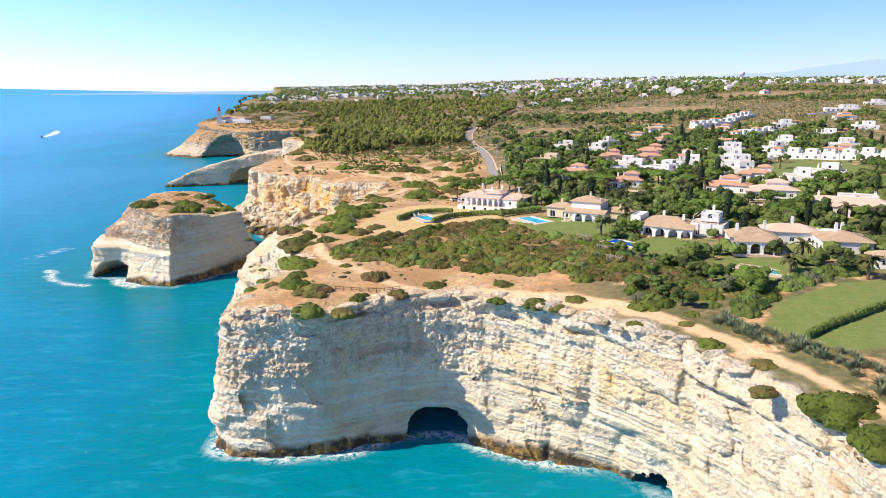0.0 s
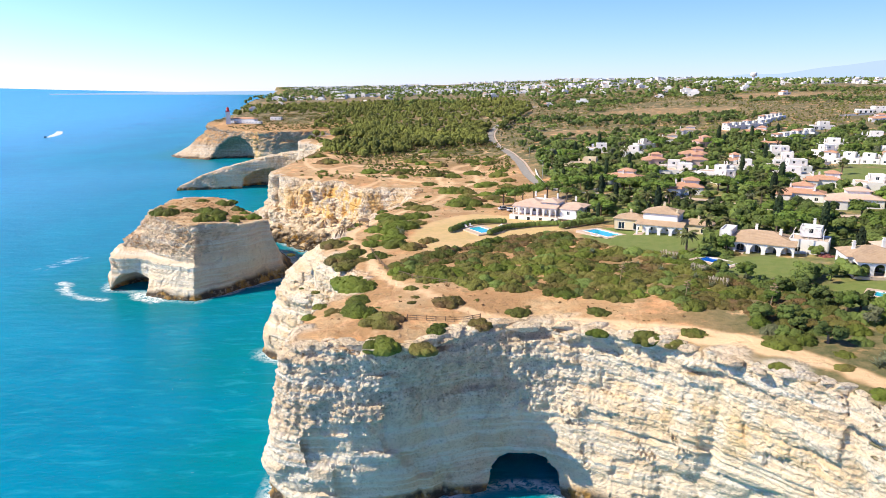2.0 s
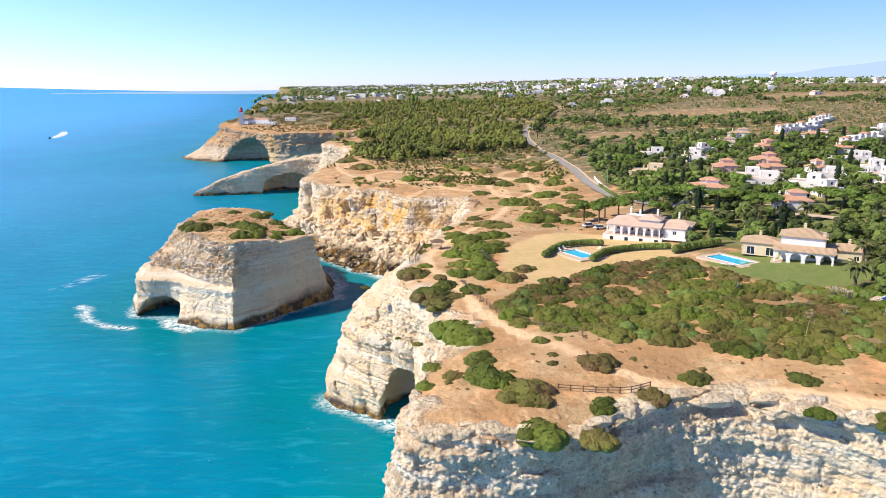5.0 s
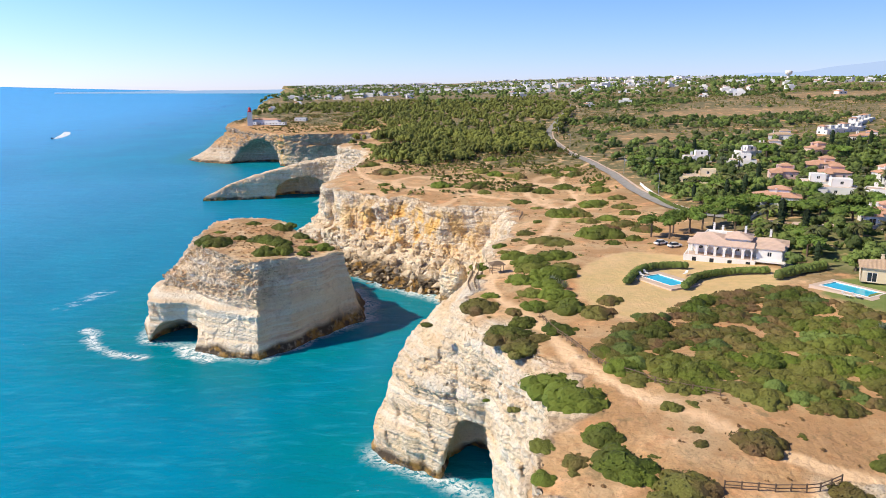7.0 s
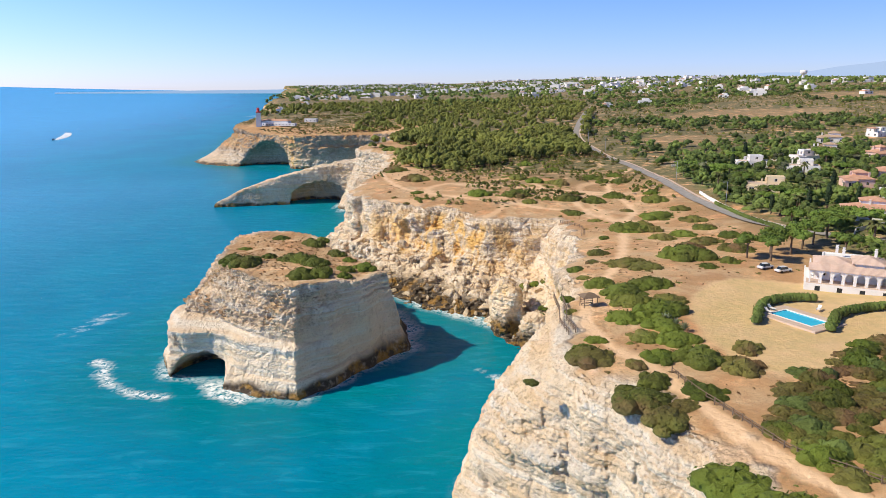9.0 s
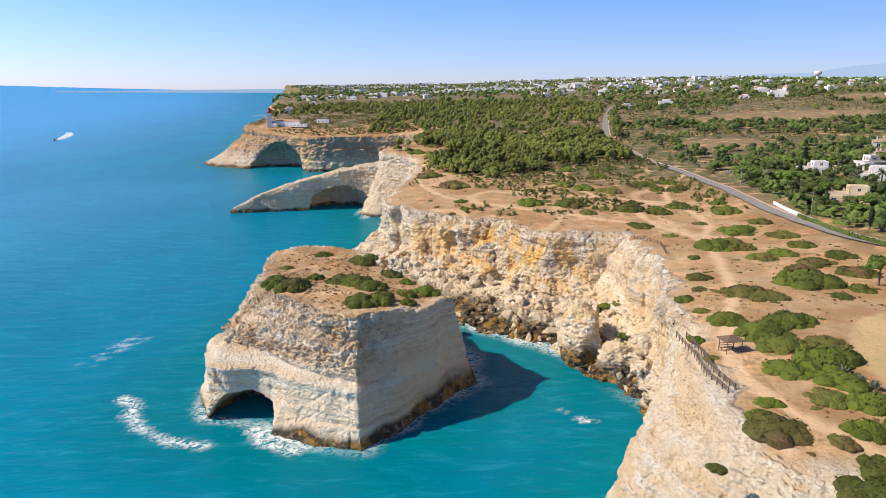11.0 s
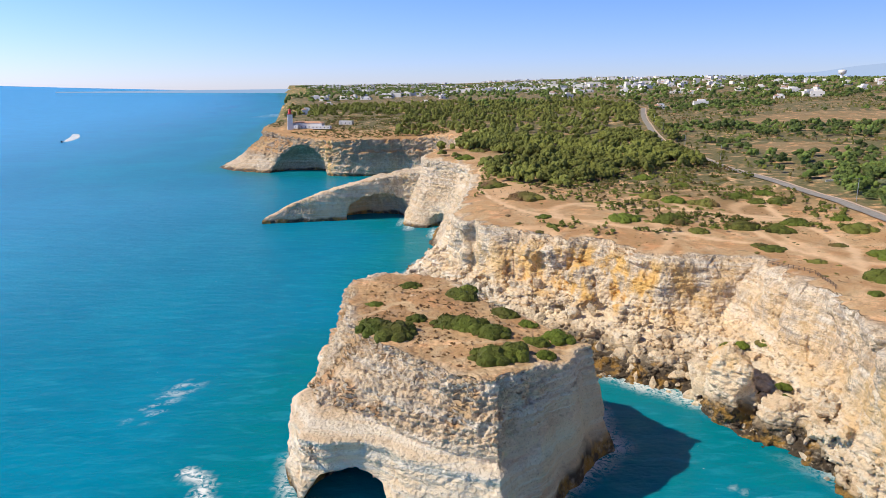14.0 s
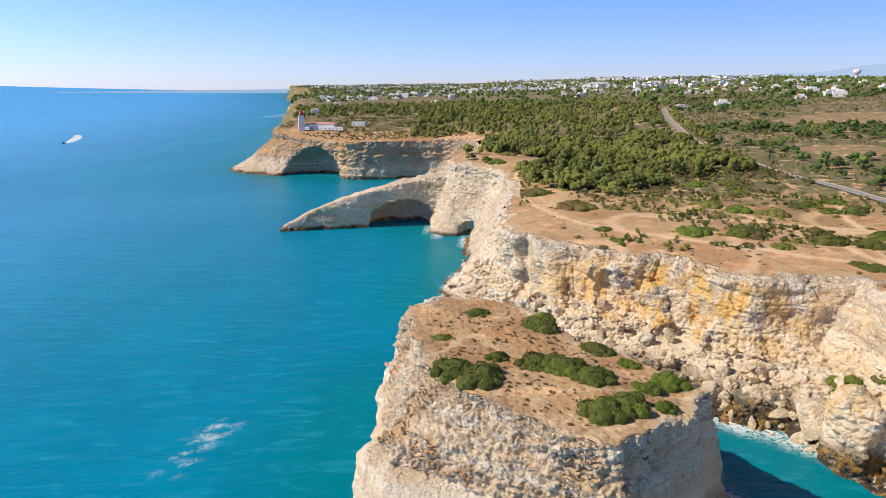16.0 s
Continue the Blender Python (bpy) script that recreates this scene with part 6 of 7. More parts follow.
def palm(x, y, h, r=2.9, label="date palm with a full crown of arching fronds"):
    top = new("palm_tree")
    top.matrix_basis = pose(x, y, z_at(x, y), 0, 0, plants.uniform(0, 360))
    shared("trunk", PALM_TRUNK, top, Matrix.Diagonal((1, 1, h / 4.0, 1)))
    for k in range(24):
        lift = -55 + 75 * (k % 8) / 7
        shared("frond", FRONDS[k % 3], top, Matrix.Translation((0, 0, h)) @ pose(0, 0, 0, 0, lift + plants.uniform(-8, 8), k * 137.5) @ Matrix.Diagonal((r, r, r, 1)))
    TAKEN.append((x, y, 2.0))
    return tagged(top, label, "palm", "palms of the gardens")


for x, y, h in ((41, 262, 5.5), (36, 275, 5.2), (46, 198, 4.6), (57, 214, 5.0), (98, 258, 6.0), (94, 262, 5.4), (43, 407, 5.5), (63, 266, 4.6), (62, 212, 4.5), (84, 158, 4.2), (78, 151, 3.0), (90, 142, 4.2), (55, 266, 4.8), (72, 270, 4.8),
                (118, 200, 5), (64, 374, 5), (50, 352, 4.6), (46, 372, 4.6), (70, 378, 5), (110, 300, 5), (88, 322, 5), (100, 282, 4.8), (140, 250, 5), (46, 300, 4.4),
                (56, 208, 3.2), (120, 360, 6), (86, 420, 6), (160, 330, 5.5), (54, 410, 5)):
    palm(x, y, h, plants.uniform(2.6, 3.3))


def agave_mesh(seed):
    """A rosette of thick pointed leaves that grow from one heart."""
    rng = np.random.default_rng(seed)
    verts, faces = [(0, 0, 0.02)], []
    for k in range(26):
        a, lift = 2.4 * k, radians(12 + 66 * k / 26)
        c, s = math.cos(a), math.sin(a)
        L, w = rng.uniform(0.8, 1.1), 0.11
        base = len(verts)
        for t, ww in ((0.45, 1.0), (1, 0.05)):
            r, z = L * t * math.cos(lift), L * t * math.sin(lift) + 0.05
            verts += [(r * c - s * w * ww, r * s + c * w * ww, z), (r * c + s * w * ww, r * s - c * w * ww, z), (r * c, r * s, z - 0.08 * ww)]
        for i, j in ((0, 1), (1, 2), (2, 0)):
            faces += [(0, base + j, base + i), (base + i, base + j, base + 3 + j), (base + i, base + 3 + j, base + 3 + i)]
    return quads_mesh("agave", np.array(verts), np.array(faces), AGAVE, shade=False)


AGAVES = [agave_mesh(720 + k) for k in range(3)]
for k in range(64):
    t = k / 63
    x, y = np.interp(t, [0, 0.3, 0.6, 0.8, 1], [51, 55, 60, 63, 63]), np.interp(t, [0, 0.3, 0.6, 0.8, 1], [124, 115, 107, 101, 88])
    x, y = x + plants.uniform(-1.5, 3.0), y + plants.uniform(-2, 2)
    ob = new("agave", AGAVES[k % 3])
    s = plants.uniform(1.1, 1.9)
    ob.matrix_basis = pose(x, y, z_at(x, y), 0, 0, plants.uniform(0, 360)) @ Matrix.Diagonal((s, s, s, 1))
    tagged(ob, "spiky grey-green agave at the edge of the path", "agave", "agaves")
for x, y in ((30, 186), (-31, 233), (-32, 236), (44, 178), (-30, 231), (34, 180), (50, 170), (22, 200), (39, 171)):
    ob = new("agave", AGAVES[0])
    ob.matrix_basis = pose(x, y, z_at(x, y) + 0.4, 0, 0, x * 20) @ Matrix.Diagonal((1.6, 1.6, 1.6, 1))
    tagged(ob, "spiky grey-green agave among the bushes", "agave", "agaves")


STALK, PLUME = plain("dry_agave_stalk", (0.36, 0.27, 0.15), 0.85), plain("pampas_plume", (0.55, 0.48, 0.36), 0.9)
STALK_STEM = mesh_of("stem", tube([(0, 0, -0.2), (0.05, 0.02, 2.5), (0.12, 0.04, 4.9)], (0.09, 0.07, 0.03)), STALK, True)
STALK_HEAD = mesh_of("flower_cluster", leaf_cloud(np.random.default_rng(760), [(0, 0, 0, 0.32), (0.25, 0.1, 0.1, 0.2)], 60, 0.09, 0.5), STALK)
for x, y, h in ((22, 171, 1.05), (47, 152, 0.9), (33, 160, 0.75)):
    top = new("agave_stalk")
    top.matrix_basis = pose(x, y, z_at(x, y), 0, 4, x * 30) @ Matrix.Diagonal((1, 1, h, 1))
    shared("stem", STALK_STEM, top, Matrix())
    for k in range(7):
        a = 2.4 * k
        shared("flower_cluster", STALK_HEAD, top, pose(0.09 + 0.38 * math.cos(a), 0.03 + 0.38 * math.sin(a), 3.2 + 0.27 * k, 0, 0, 137 * k))
    tagged(top, "tall dry flower stalk of an agave among shrubs", "plant stalk", "agave stalks")
TUFT = mesh_of("tuft", leaf_cloud(np.random.default_rng(761), [(0, 0, 0.3, 0.9), (0.3, 0.2, 0.4, 0.7)], 220, 0.13, 0.9), OLIVE)
PLUMES = mesh_of("plume", joined(tube([(0, 0, 0), (0.04, 0, 0.9)], (0.02, 0.015), 4), leaf_cloud(np.random.default_rng(762), [(0.05, 0, 1.0, 0.10), (0.07, 0, 1.25, 0.13), (0.11, 0, 1.5, 0.09)], 46, 0.07, 1.4)), PLUME)
for x, y in ((39, 193), (40.5, 191), (41, 178.5), (42, 176.5), (41, 166.5), (43, 165)):
    top = new("pampas_grass")
    top.matrix_basis = pose(x, y, z_at(x, y), 0, 0, x * 50) @ Matrix.Diagonal((1.0, 1.0, 1.0, 1))
    shared("tuft", TUFT, top, Matrix())
    for k in range(12):
        a, r = 2.4 * k, 0.25 + 0.05 * k
        shared("plume", PLUMES, top, pose(r * math.cos(a), r * math.sin(a), 0.75, plants.uniform(-18, 18), plants.uniform(-18, 18), 137 * k))
    tagged(top, "pampas grass with pale feathery plumes beside a lawn", "pampas grass", "pampas grasses")


def free(x, y, r):
    t = np.array(TAKEN)
    return not (((t[:, 0] - x) ** 2 + (t[:, 1] - y) ** 2) <= (0.75 * t[:, 2] + r) ** 2).any()


for k in range(46):
    t = k / 45
    x, y = np.interp(t, [0, 0.3, 0.7, 1], [59, 63, 76, 92]) + plants.uniform(-2, 2), np.interp(t, [0, 0.3, 0.7, 1], [126, 136, 143, 149]) + plants.uniform(-2, 2)
    bush(x, y, plants.uniform(1.8, 2.8), meshes=VARIED_SHRUBS, name="shrub", label="tall dark green shrub at the edge of a lawn", group="garden shrubs", tall=1.5)
# green belt between the thicket and the villas
for k in range(420):
    x, y = plants.uniform(40, 68), plants.uniform(132, 204)
    p, q = np.array([x]), np.array([y])
    if x > 62 - 0.22 * (y - 132) + 9 or nearest(LAWNS, p, q)[0] < 1.5 or not free(x, y, 0.6) or plan_distance(PATHS[0], p, q, ())[0] > 200:
        continue
    if line_distance(PATHS[0], p, q)[0] < 5:
        continue
    if k % 4:
        bush(x, y, plants.uniform(1.5, 2.7), meshes=VARIED_SHRUBS if k % 3 else BUSH_MESHES, name="shrub", label="leafy green shrub below the villa gardens", group="garden shrubs", tall=1.5)
    else:
        tree("round", x, y, plants.uniform(3, 5), 1.3)
    TAKEN.append((x, y, 1.4))
for x, y, r in ((44, 346, 2.6), (47, 349, 2.2), (65, 250, 2.4), (60, 255, 1.8), (76, 186, 1.8), (96, 330, 2.4), (104, 262, 2.2), (120, 345, 2.4)):
    bush(x, y, r, meshes=BLOSSOM_MESHES, name="flowering_shrub", label="flowering shrub full of deep pink blossom", group="flowering shrubs", tall=1.4)
    TAKEN.append((x, y, r))
# umbrella pines that stand out
for x, y, h, w in ((66, 306, 6.5, 1.25), (78, 312, 6.5, 1.2), (92, 296, 7, 1.3), (84, 302, 6.5, 1.2), (112, 288, 7, 1.3), (150, 268, 8, 1.2), (24, 296, 8.5, 0.9), (18, 290, 8.5, 0.9), (10, 284, 8, 0.85), (6, 289, 7.5, 0.9), (14, 293, 8, 0.9), (36, 306, 8.5, 1.0), (41, 315, 8, 1.0), (33, 321, 8, 0.9), (29, 300, 8, 0.9), (65, 286, 8, 1.3), (90, 282, 8, 1.35), (51, 311, 8, 1.2), (58, 300, 7.5, 1.2), (73, 206, 7.5, 1.1), (80, 212, 8, 1.1),
                   (30, 286, 7, 1.0), (84, 228, 8, 1.0), (92, 220, 7.5, 1.1), (40, 240, 5, 1.1), (178, 430, 9, 1.3), (145, 440, 9, 1.2), (118, 462, 9, 1.2)):
    tree("umbrella" if h > 6.4 else "round", x, y, h, w)
    TAKEN.append((x, y, 0.45 * h))
xs, ys = plants.uniform(24, 262, 9000), plants.uniform(118, 522, 9000)
ok = (plan_distance(GARDEN, xs, ys, ()) < -1) & (nearest(LAWNS, xs, ys) > 1.5) & (line_distance(ROAD, xs, ys) > 6) & (line_distance(np.array([(52, 296), (80, 276), (96, 240), (120, 232), (150, 240)]), xs, ys) > 4)
shrubs, trees, extra_shrubs, extra_trees = 0, 0, [], []
for x, y in zip(xs[ok], ys[ok]):
    u = plants.uniform()
    r = 1.2 if u < 0.45 else 1.9
    if not free(x, y, r * 0.5):
        continue
    TAKEN.append((x, y, r))
    if u < 0.45:
        shrubs += 1
        if shrubs > 90:
            extra_shrubs.append((x, y, z_at(x, y) - 0.3, plants.uniform(1.5, 3), plants.uniform(1.5, 3)))
        else:
            bush(x, y, plants.uniform(1.3, 2.6), meshes=VARIED_SHRUBS, name="shrub", label="leafy green garden shrub between the villas", group="garden shrubs", tall=1.3)
        continue
    trees += 1
    if trees > 250:
        extra_trees.append((x, y, z_at(x, y) - 0.8, plants.uniform(3.5, 6), plants.uniform(5, 7.5)))
    elif u < 0.52:
        tree("cypress", x, y, plants.uniform(6, 11), 1.0)
    elif u < 0.66:
        tree("umbrella", x, y, plants.uniform(4.5, 7.5), 1.2)
    else:
        tree("round", x, y, plants.uniform(3.6, 7.2), plants.uniform(0.9, 1.2))
x, y = INLAND_TREES
z = ground_height(x, y)
spots = [(a, b, c - 0.6, plants.uniform(3.5, 6.5), plants.uniform(5, 9)) for a, b, c in zip(x, y, z) if free(a, b, 1.0)]
planted("inland_wood", "dark green trees scattered over the inland slope", "trees", spots[::2], [far_crown(175 + k, 4, 18) for k in range(4)], BROAD)
planted("inland_carobs", "deep green carob trees scattered over the inland slope", "trees", spots[1::2], [far_crown(178 + k, 4, 18) for k in range(4)], DARK_LEAF)
planted("garden_shrubs", "leafy shrubs between the villas", "shrubs", extra_shrubs, [far_crown(180 + k, 3, 20, 2, 0.75) for k in range(4)], BROAD)
if extra_trees:
    planted("garden_wood", "green trees of the villa gardens", "trees", extra_trees[::2], [far_crown(190 + k, 5, 30) for k in range(4)], BROAD)
    planted("garden_carobs", "deep green carob trees of the villa gardens", "trees", extra_trees[1::2], [far_crown(195 + k, 5, 30) for k in range(4)], DARK_LEAF)

# ---- the coast path: shelter, fences ----
def shelter(x, y, turn):
    top = new("wooden_shelter")
    top.matrix_basis = pose(x, y, z_at(x, y), 0, 0, turn)
    for a in (-1.5, 1.4):
        for b in (-1.2, 1.1):
            part("post", blocks((a, a + 0.13, b, b + 0.13, -0.2, 2.2)), WOOD, top)
    bm = bmesh.new()
    hip(bm, -1.5, 1.5, -1.2, 1.2, 2.2, 0.75, 0.4, 0.1)
    part("roof", bm, WOOD, top, "weathered plank roof")
    for k in range(3):
        part("rail", blocks((-1.5, 1.5, 1.12, 1.2, 0.35 + 0.4 * k, 0.45 + 0.4 * k)), WOOD, top)
    part("bench", blocks((-1.3, 1.3, 0.6, 1.05, 0.4, 0.48), (-1.2, -1.1, 0.65, 1.0, 0, 0.4), (1.1, 1.2, 0.65, 1.0, 0, 0.4)), WOOD, top)
    return tagged(top, "small weathered wooden shelter on the cliff path", "shelter")


shelter(-44, 249.5, 12)
POST = bpy.data.meshes.new("post")
bm = blocks((-0.07, 0.07, -0.07, 0.07, -0.3, 1.1))
bm.to_mesh(POST), bm.free()
POST.materials.append(WOOD)
RAIL = bpy.data.meshes.new("rail")
bm = blocks((0, 1, -0.04, 0.04, -0.05, 0.05))
bm.to_mesh(RAIL), bm.free()
RAIL.materials.append(WOOD)


def fence(line, label="low wooden post and rail fence by the cliff path", crossed=False):
    p = finer(line, 1.9)
    top = new("fence")
    z = ground_height(p[:, 0], p[:, 1])
    for k in range(len(p)):
        shared("post", POST, top, pose(p[k][0], p[k][1], z[k]))
        if k + 1 < len(p):
            for lo, hi in ((0.95, 0.95), (0.5, 0.5)) if not crossed else ((0.95, 0.95), (0.2, 0.9), (0.9, 0.2)):
                a, b = Vector((*p[k], z[k] + lo)), Vector((*p[k + 1], z[k + 1] + hi))
                d = b - a
                m = Matrix.Translation(a) @ d.to_track_quat("X", "Z").to_matrix().to_4x4() @ Matrix.Diagonal((d.length, 1, 1, 1))
                shared("rail", RAIL, top, m)
    return tagged(top, label, "fence", "path fences")


fence([(-49.5, 261), (-50, 250), (-51.5, 240), (-51, 232)], "crossed wooden rail fence at the cliff edge", True)
fence([(-48.0, 260), (-48.6, 250), (-50, 241), (-49.6, 233)], "crossed wooden rail fence at the cliff edge", True)
fence([(-10, 155), (-14, 153), (-19, 152.5), (-26, 153)])
fence([(-38, 213), (-36, 204), (-31, 188), (-24, 179), (-16, 175)])
fence([(-30, 330), (-27, 345), (-32, 362)])

# ---- boulders in the bay ----
def boulder_mesh(seed):
    rng = np.random.default_rng(seed)
    bm = bmesh.new()
    bmesh.ops.create_icosphere(bm, subdivisions=3, radius=1)
    cuts = [(Vector(d).normalized(), rng.uniform(0.42, 0.72)) for d in rng.normal(size=(13, 3))]
    for v in bm.verts:
        for d, k in cuts:
            over = v.co.dot(d) - k
            if over > 0:
                v.co -= d * over
        v.co *= 1 + 0.07 * noise.noise(v.co * 2.3 + Vector((seed, 0, 0))) + 0.05 * noise.noise(v.co * 6)
    me = bpy.data.meshes.new("boulder")
    bm.to_mesh(me), bm.free()
    me.materials.append(LAND)
    for key, value in (("grey", 0.55), ("ochre", 0.15)):
        me.attributes.new(key, "FLOAT", "POINT").data.foreach_set("value", np.full(len(me.vertices), value, np.float32))
    return me


BOULDERS = [boulder_mesh(k) for k in range(7)]
APRON = rounded([(-42, 300), (-52, 322), (-56, 339), (-75, 350), (-90, 369), (-112, 393), (-134, 436), (-142, 458), (-132, 500), (-131, 552)])
line = finer(APRON, 0.5)
for k in range(260):
    p = line[plants.integers(int(len(line) * (0.62 if k < 212 else 1.0)))]
    q = plants.uniform(0, 1) ** 1.4
    inward = plants.uniform(-2.5, 20) * (1 if p[1] > 335 and p[1] < 420 else 0.45)
    x, y = p[0] + 0.62 * inward + plants.uniform(-2, 2), p[1] + 0.62 * inward + plants.uniform(-2, 2)
    f, b = plan_distance(FOOT, np.array([x]), np.array([y]))[0], plan_distance(BRINK, np.array([x]), np.array([y]))[0]
    z = 0.0 if f > 0 else float(np.interp(f / (f - b - 1e-6), APRON_RISE[1], APRON_RISE[0]))
    if z > 15:
        continue
    r = 0.7 + 2.6 * q if f < 1 else plants.uniform(0.5, 1.6)
    ob = new("boulder", BOULDERS[k % 7])
    ob.matrix_basis = pose(x, y, z + 0.25 * r, *plants.uniform(0, 360, 3)) @ Matrix.Diagonal((r, r * plants.uniform(0.7, 1), r * plants.uniform(0.6, 0.9), 1))
    tagged(ob, "pale angular limestone boulder at the foot of the cliff", "boulder", "boulders of the bay")

for k in range(16):
    x, y = plants.uniform(-50, -36), plants.uniform(322, 352)
    f, b = plan_distance(FOOT, np.array([x]), np.array([y]))[0], plan_distance(BRINK, np.array([x]), np.array([y]))[0]
    z = float(np.interp(f / (f - b - 1e-6), APRON_RISE[1], APRON_RISE[0])) if f < 0 < b else 34
    if 5 < z < 30:
        bush(x, y, plants.uniform(1.5, 2.8), z, label="olive green bush on the bay's steep slope", group="bushes of the bay")
rim = finer(BRINK[(BRINK[:, 0] > -44) & (BRINK[:, 0] < 50) & (BRINK[:, 1] > 92) & (BRINK[:, 1] < 152)], 0.5)
for k in range(64):
    p = rim[plants.integers(len(rim))]
    x, y = p[0] + plants.uniform(-0.8, 0.8), p[1] + plants.uniform(-0.6, 2.6)
    r = plants.uniform(1.0, 2.6)
    ob = new("rim_slab", BOULDERS[k % 7])
    ob.matrix_basis = pose(x, y, z_at(x, y) - 0.05 * r, plants.uniform(-8, 8), plants.uniform(-8, 8), plants.uniform(-25, 25)) @ Matrix.Diagonal((1.5 * r, 0.9 * r, 0.5 * r, 1))
    tagged(ob, "weathered white limestone slab at the cliff's brink", "rock", "slabs of the brink")
rock = new("boulder", BOULDERS[2])
rock.matrix_basis = pose(-55, 340, 6, 20, -30, 70) @ Matrix.Diagonal((7.5, 6.0, 8.5, 1))
tagged(rock, "house-sized pale limestone block at the water's edge", "boulder", "boulders of the bay")

# ---- cars ----
def car(x, y, turn, paint, label, z=None):
    top = new("car")
    top.matrix_basis = pose(x, y, (z_at(x, y) if z is None else z), 0, 0, turn)
    bm = blocks((-2.1, 2.1, -0.86, 0.86, 0.32, 0.86))
    bmesh.ops.bevel(bm, geom=bm.edges[:], offset=0.14, segments=2, affect="EDGES")
    part("body", bm, paint, top)
    bm = blocks((-1.5, 0.9, -0.74, 0.74, 0.8, 1.42))
    for v in bm.verts:
        if v.co.z > 1:
            v.co.x *= 0.72
            v.co.y *= 0.84
    part("cabin", bm, GLASS, top, "tinted car windows")
    part("car_roof", blocks((-1.1, 0.62, -0.62, 0.62, 1.425, 1.47)), paint, top)
    for a in (-1.3, 1.3):
        for b in (-0.84, 0.84):
            w = ring_mesh("wheel", [(0.02, -0.1), (0.32, -0.1), (0.33, 0.1), (0.02, 0.1)], DARK, 12)
            shared("wheel", w, top, pose(a, b, 0.33, 90))
    return tagged(top, label, "car")


CARWHITE, CARGREY = plain("white_car_paint", (0.75, 0.75, 0.74), 0.25, 0, 0.05), plain("dark_car_paint", (0.06, 0.07, 0.09), 0.25, 0.3, 0.05)
car(8, 273, 20, CARWHITE, "white car parked beside the villa")
car(27, 244.8, -20, CARGREY, "dark car parked under the villa wall")
car(5, 276, 25, CARWHITE, "white car parked beside the villa")
car(57, 750, 80, CARGREY, "dark car driving on the asphalt road", z_at(57, 750) + 0.4)
for x, y, a in ((-10, 241, 20), (-8.5, 243, 20), (26, 219, 30), (27.5, 218, 30), (1, 243, -40)):
    lounger(x, y, a, z_at(x, y) + 0.3)

# ---- lighthouse ----
def lighthouse(x, y):
    z = z_at(x, y) - 1
    top = new("lighthouse")
    top.matrix_basis = pose(x, y, z, 0, 0, 15)
    bm = blocks((-2.8, 2.8, -2.8, 2.8, 0, 17))
    for v in bm.verts:
        if v.co.z > 10:
            v.co.x *= 0.84
            v.co.y *= 0.84
    part("tower", bm, WHITE, top)
    part("gallery", blocks((-2.6, 2.6, -2.6, 2.6, 16.6, 17.3), *[(a, a + 0.1, -2.6, -2.5, 17.3, 18.3) for a in (-2.6, -1.3, 0, 1.3, 2.5)], (-2.6, 2.6, -2.6, -2.5, 18.2, 18.3)), RED, top, "red gallery")
    shared("lantern", ring_mesh("lantern", [(1.6, 17.3), (1.6, 18.4), (1.5, 18.4), (1.5, 20.4)], RED, 12), top, Matrix())
    shared("dome", ring_mesh("dome", [(1.75, 20.4), (1.6, 21), (1.0, 21.8), (0.2, 22.2), (0.08, 23.2), (0.01, 23.2)], RED, 12), top, Matrix())
    for k in range(4):
        window(top, 0, -2.2 + 0.09 * k, 2.5 + 3.4 * k, 0.9, 1.3, 0)
    return tagged(top, "square white lighthouse tower with a red lantern", "lighthouse")


lighthouse(-280, 884).scale = (1.05, 1.05, 0.95)
v = house(-262, 888, -12, "long low white keepers' house with a clay roof", "keepers_house")
wing(v, -16, 16, -4, 4, 0, 5.4, tile=TILE_RED, rise=1.8)
wing(v, -17, -8, -9, -4, 0, 3.4, "flat")
wing(v, 6, 26, -8, -3, 0, 3.2, "flat")
v = house(-226, 905, -8, "small white outbuilding near the lighthouse", "outbuilding")
wing(v, -7, 7, -3, 3, 0, 4, "flat")

# ---- water tower, far houses ----
top = new("water_tower")
top.location = (662, 1585, z_at(662, 1585))
shared("stem", ring_mesh("stem", [(3.5, -1), (2.6, 8), (2.6, 14)], WHITE, 16), top, Matrix())
shared("tank", ring_mesh("tank", [(2.6, 14), (7, 17), (7.4, 22), (6, 23.4), (0.1, 24)], WHITE, 16), top, Matrix())
tagged(top, "white mushroom-shaped water tower on the ridge", "tower")
far = random.Random(11)


def town(x, y):
    return flat_noise(x, y, 190, 51) + 0.6 * flat_noise(x, y, 60, 52)


def far_part(name, rows, roof, mat, at):
    me = bpy.data.meshes.new(name)
    bm = blocks(*rows)
    if roof:
        hip(bm, *roof)
    bm.to_mesh(me), bm.free()
    me.materials.append(mat)
    return me


FAR_KINDS = []
for w, d, h, tiled in ((13, 9, 3.4, True), (16, 10, 6.2, False), (11, 9, 6.0, True), (20, 10, 3.6, False), (14, 12, 6.4, False)):
    rows = [(-w / 2, w / 2, -d / 2, d / 2, -1, h), (-w * 0.2, w * 0.3, -d * 0.1, d / 2 - 0.3, h, h + 2.4), (w * 0.33, w * 0.38, 0, 0.8, h, h + 1.8)]
    wall = far_part("wall", rows, None, WHITE, None)
    roof = far_part("roof", [(-w / 2 + 0.3, -w * 0.25, -d / 2 + 0.3, d / 2 - 0.3, h, h + 0.1)], (-w / 2, -w * 0.05, -d / 2, d / 2, h, 1.4) if tiled else None, TILE_RED if tiled else PAVING, None)
    pane = far_part("window", [(-0.9, 0.9, -0.06, 0.06, 0, 1.6)], None, GLASS, None)
    FAR_KINDS.append((w, d, h, wall, roof, pane))
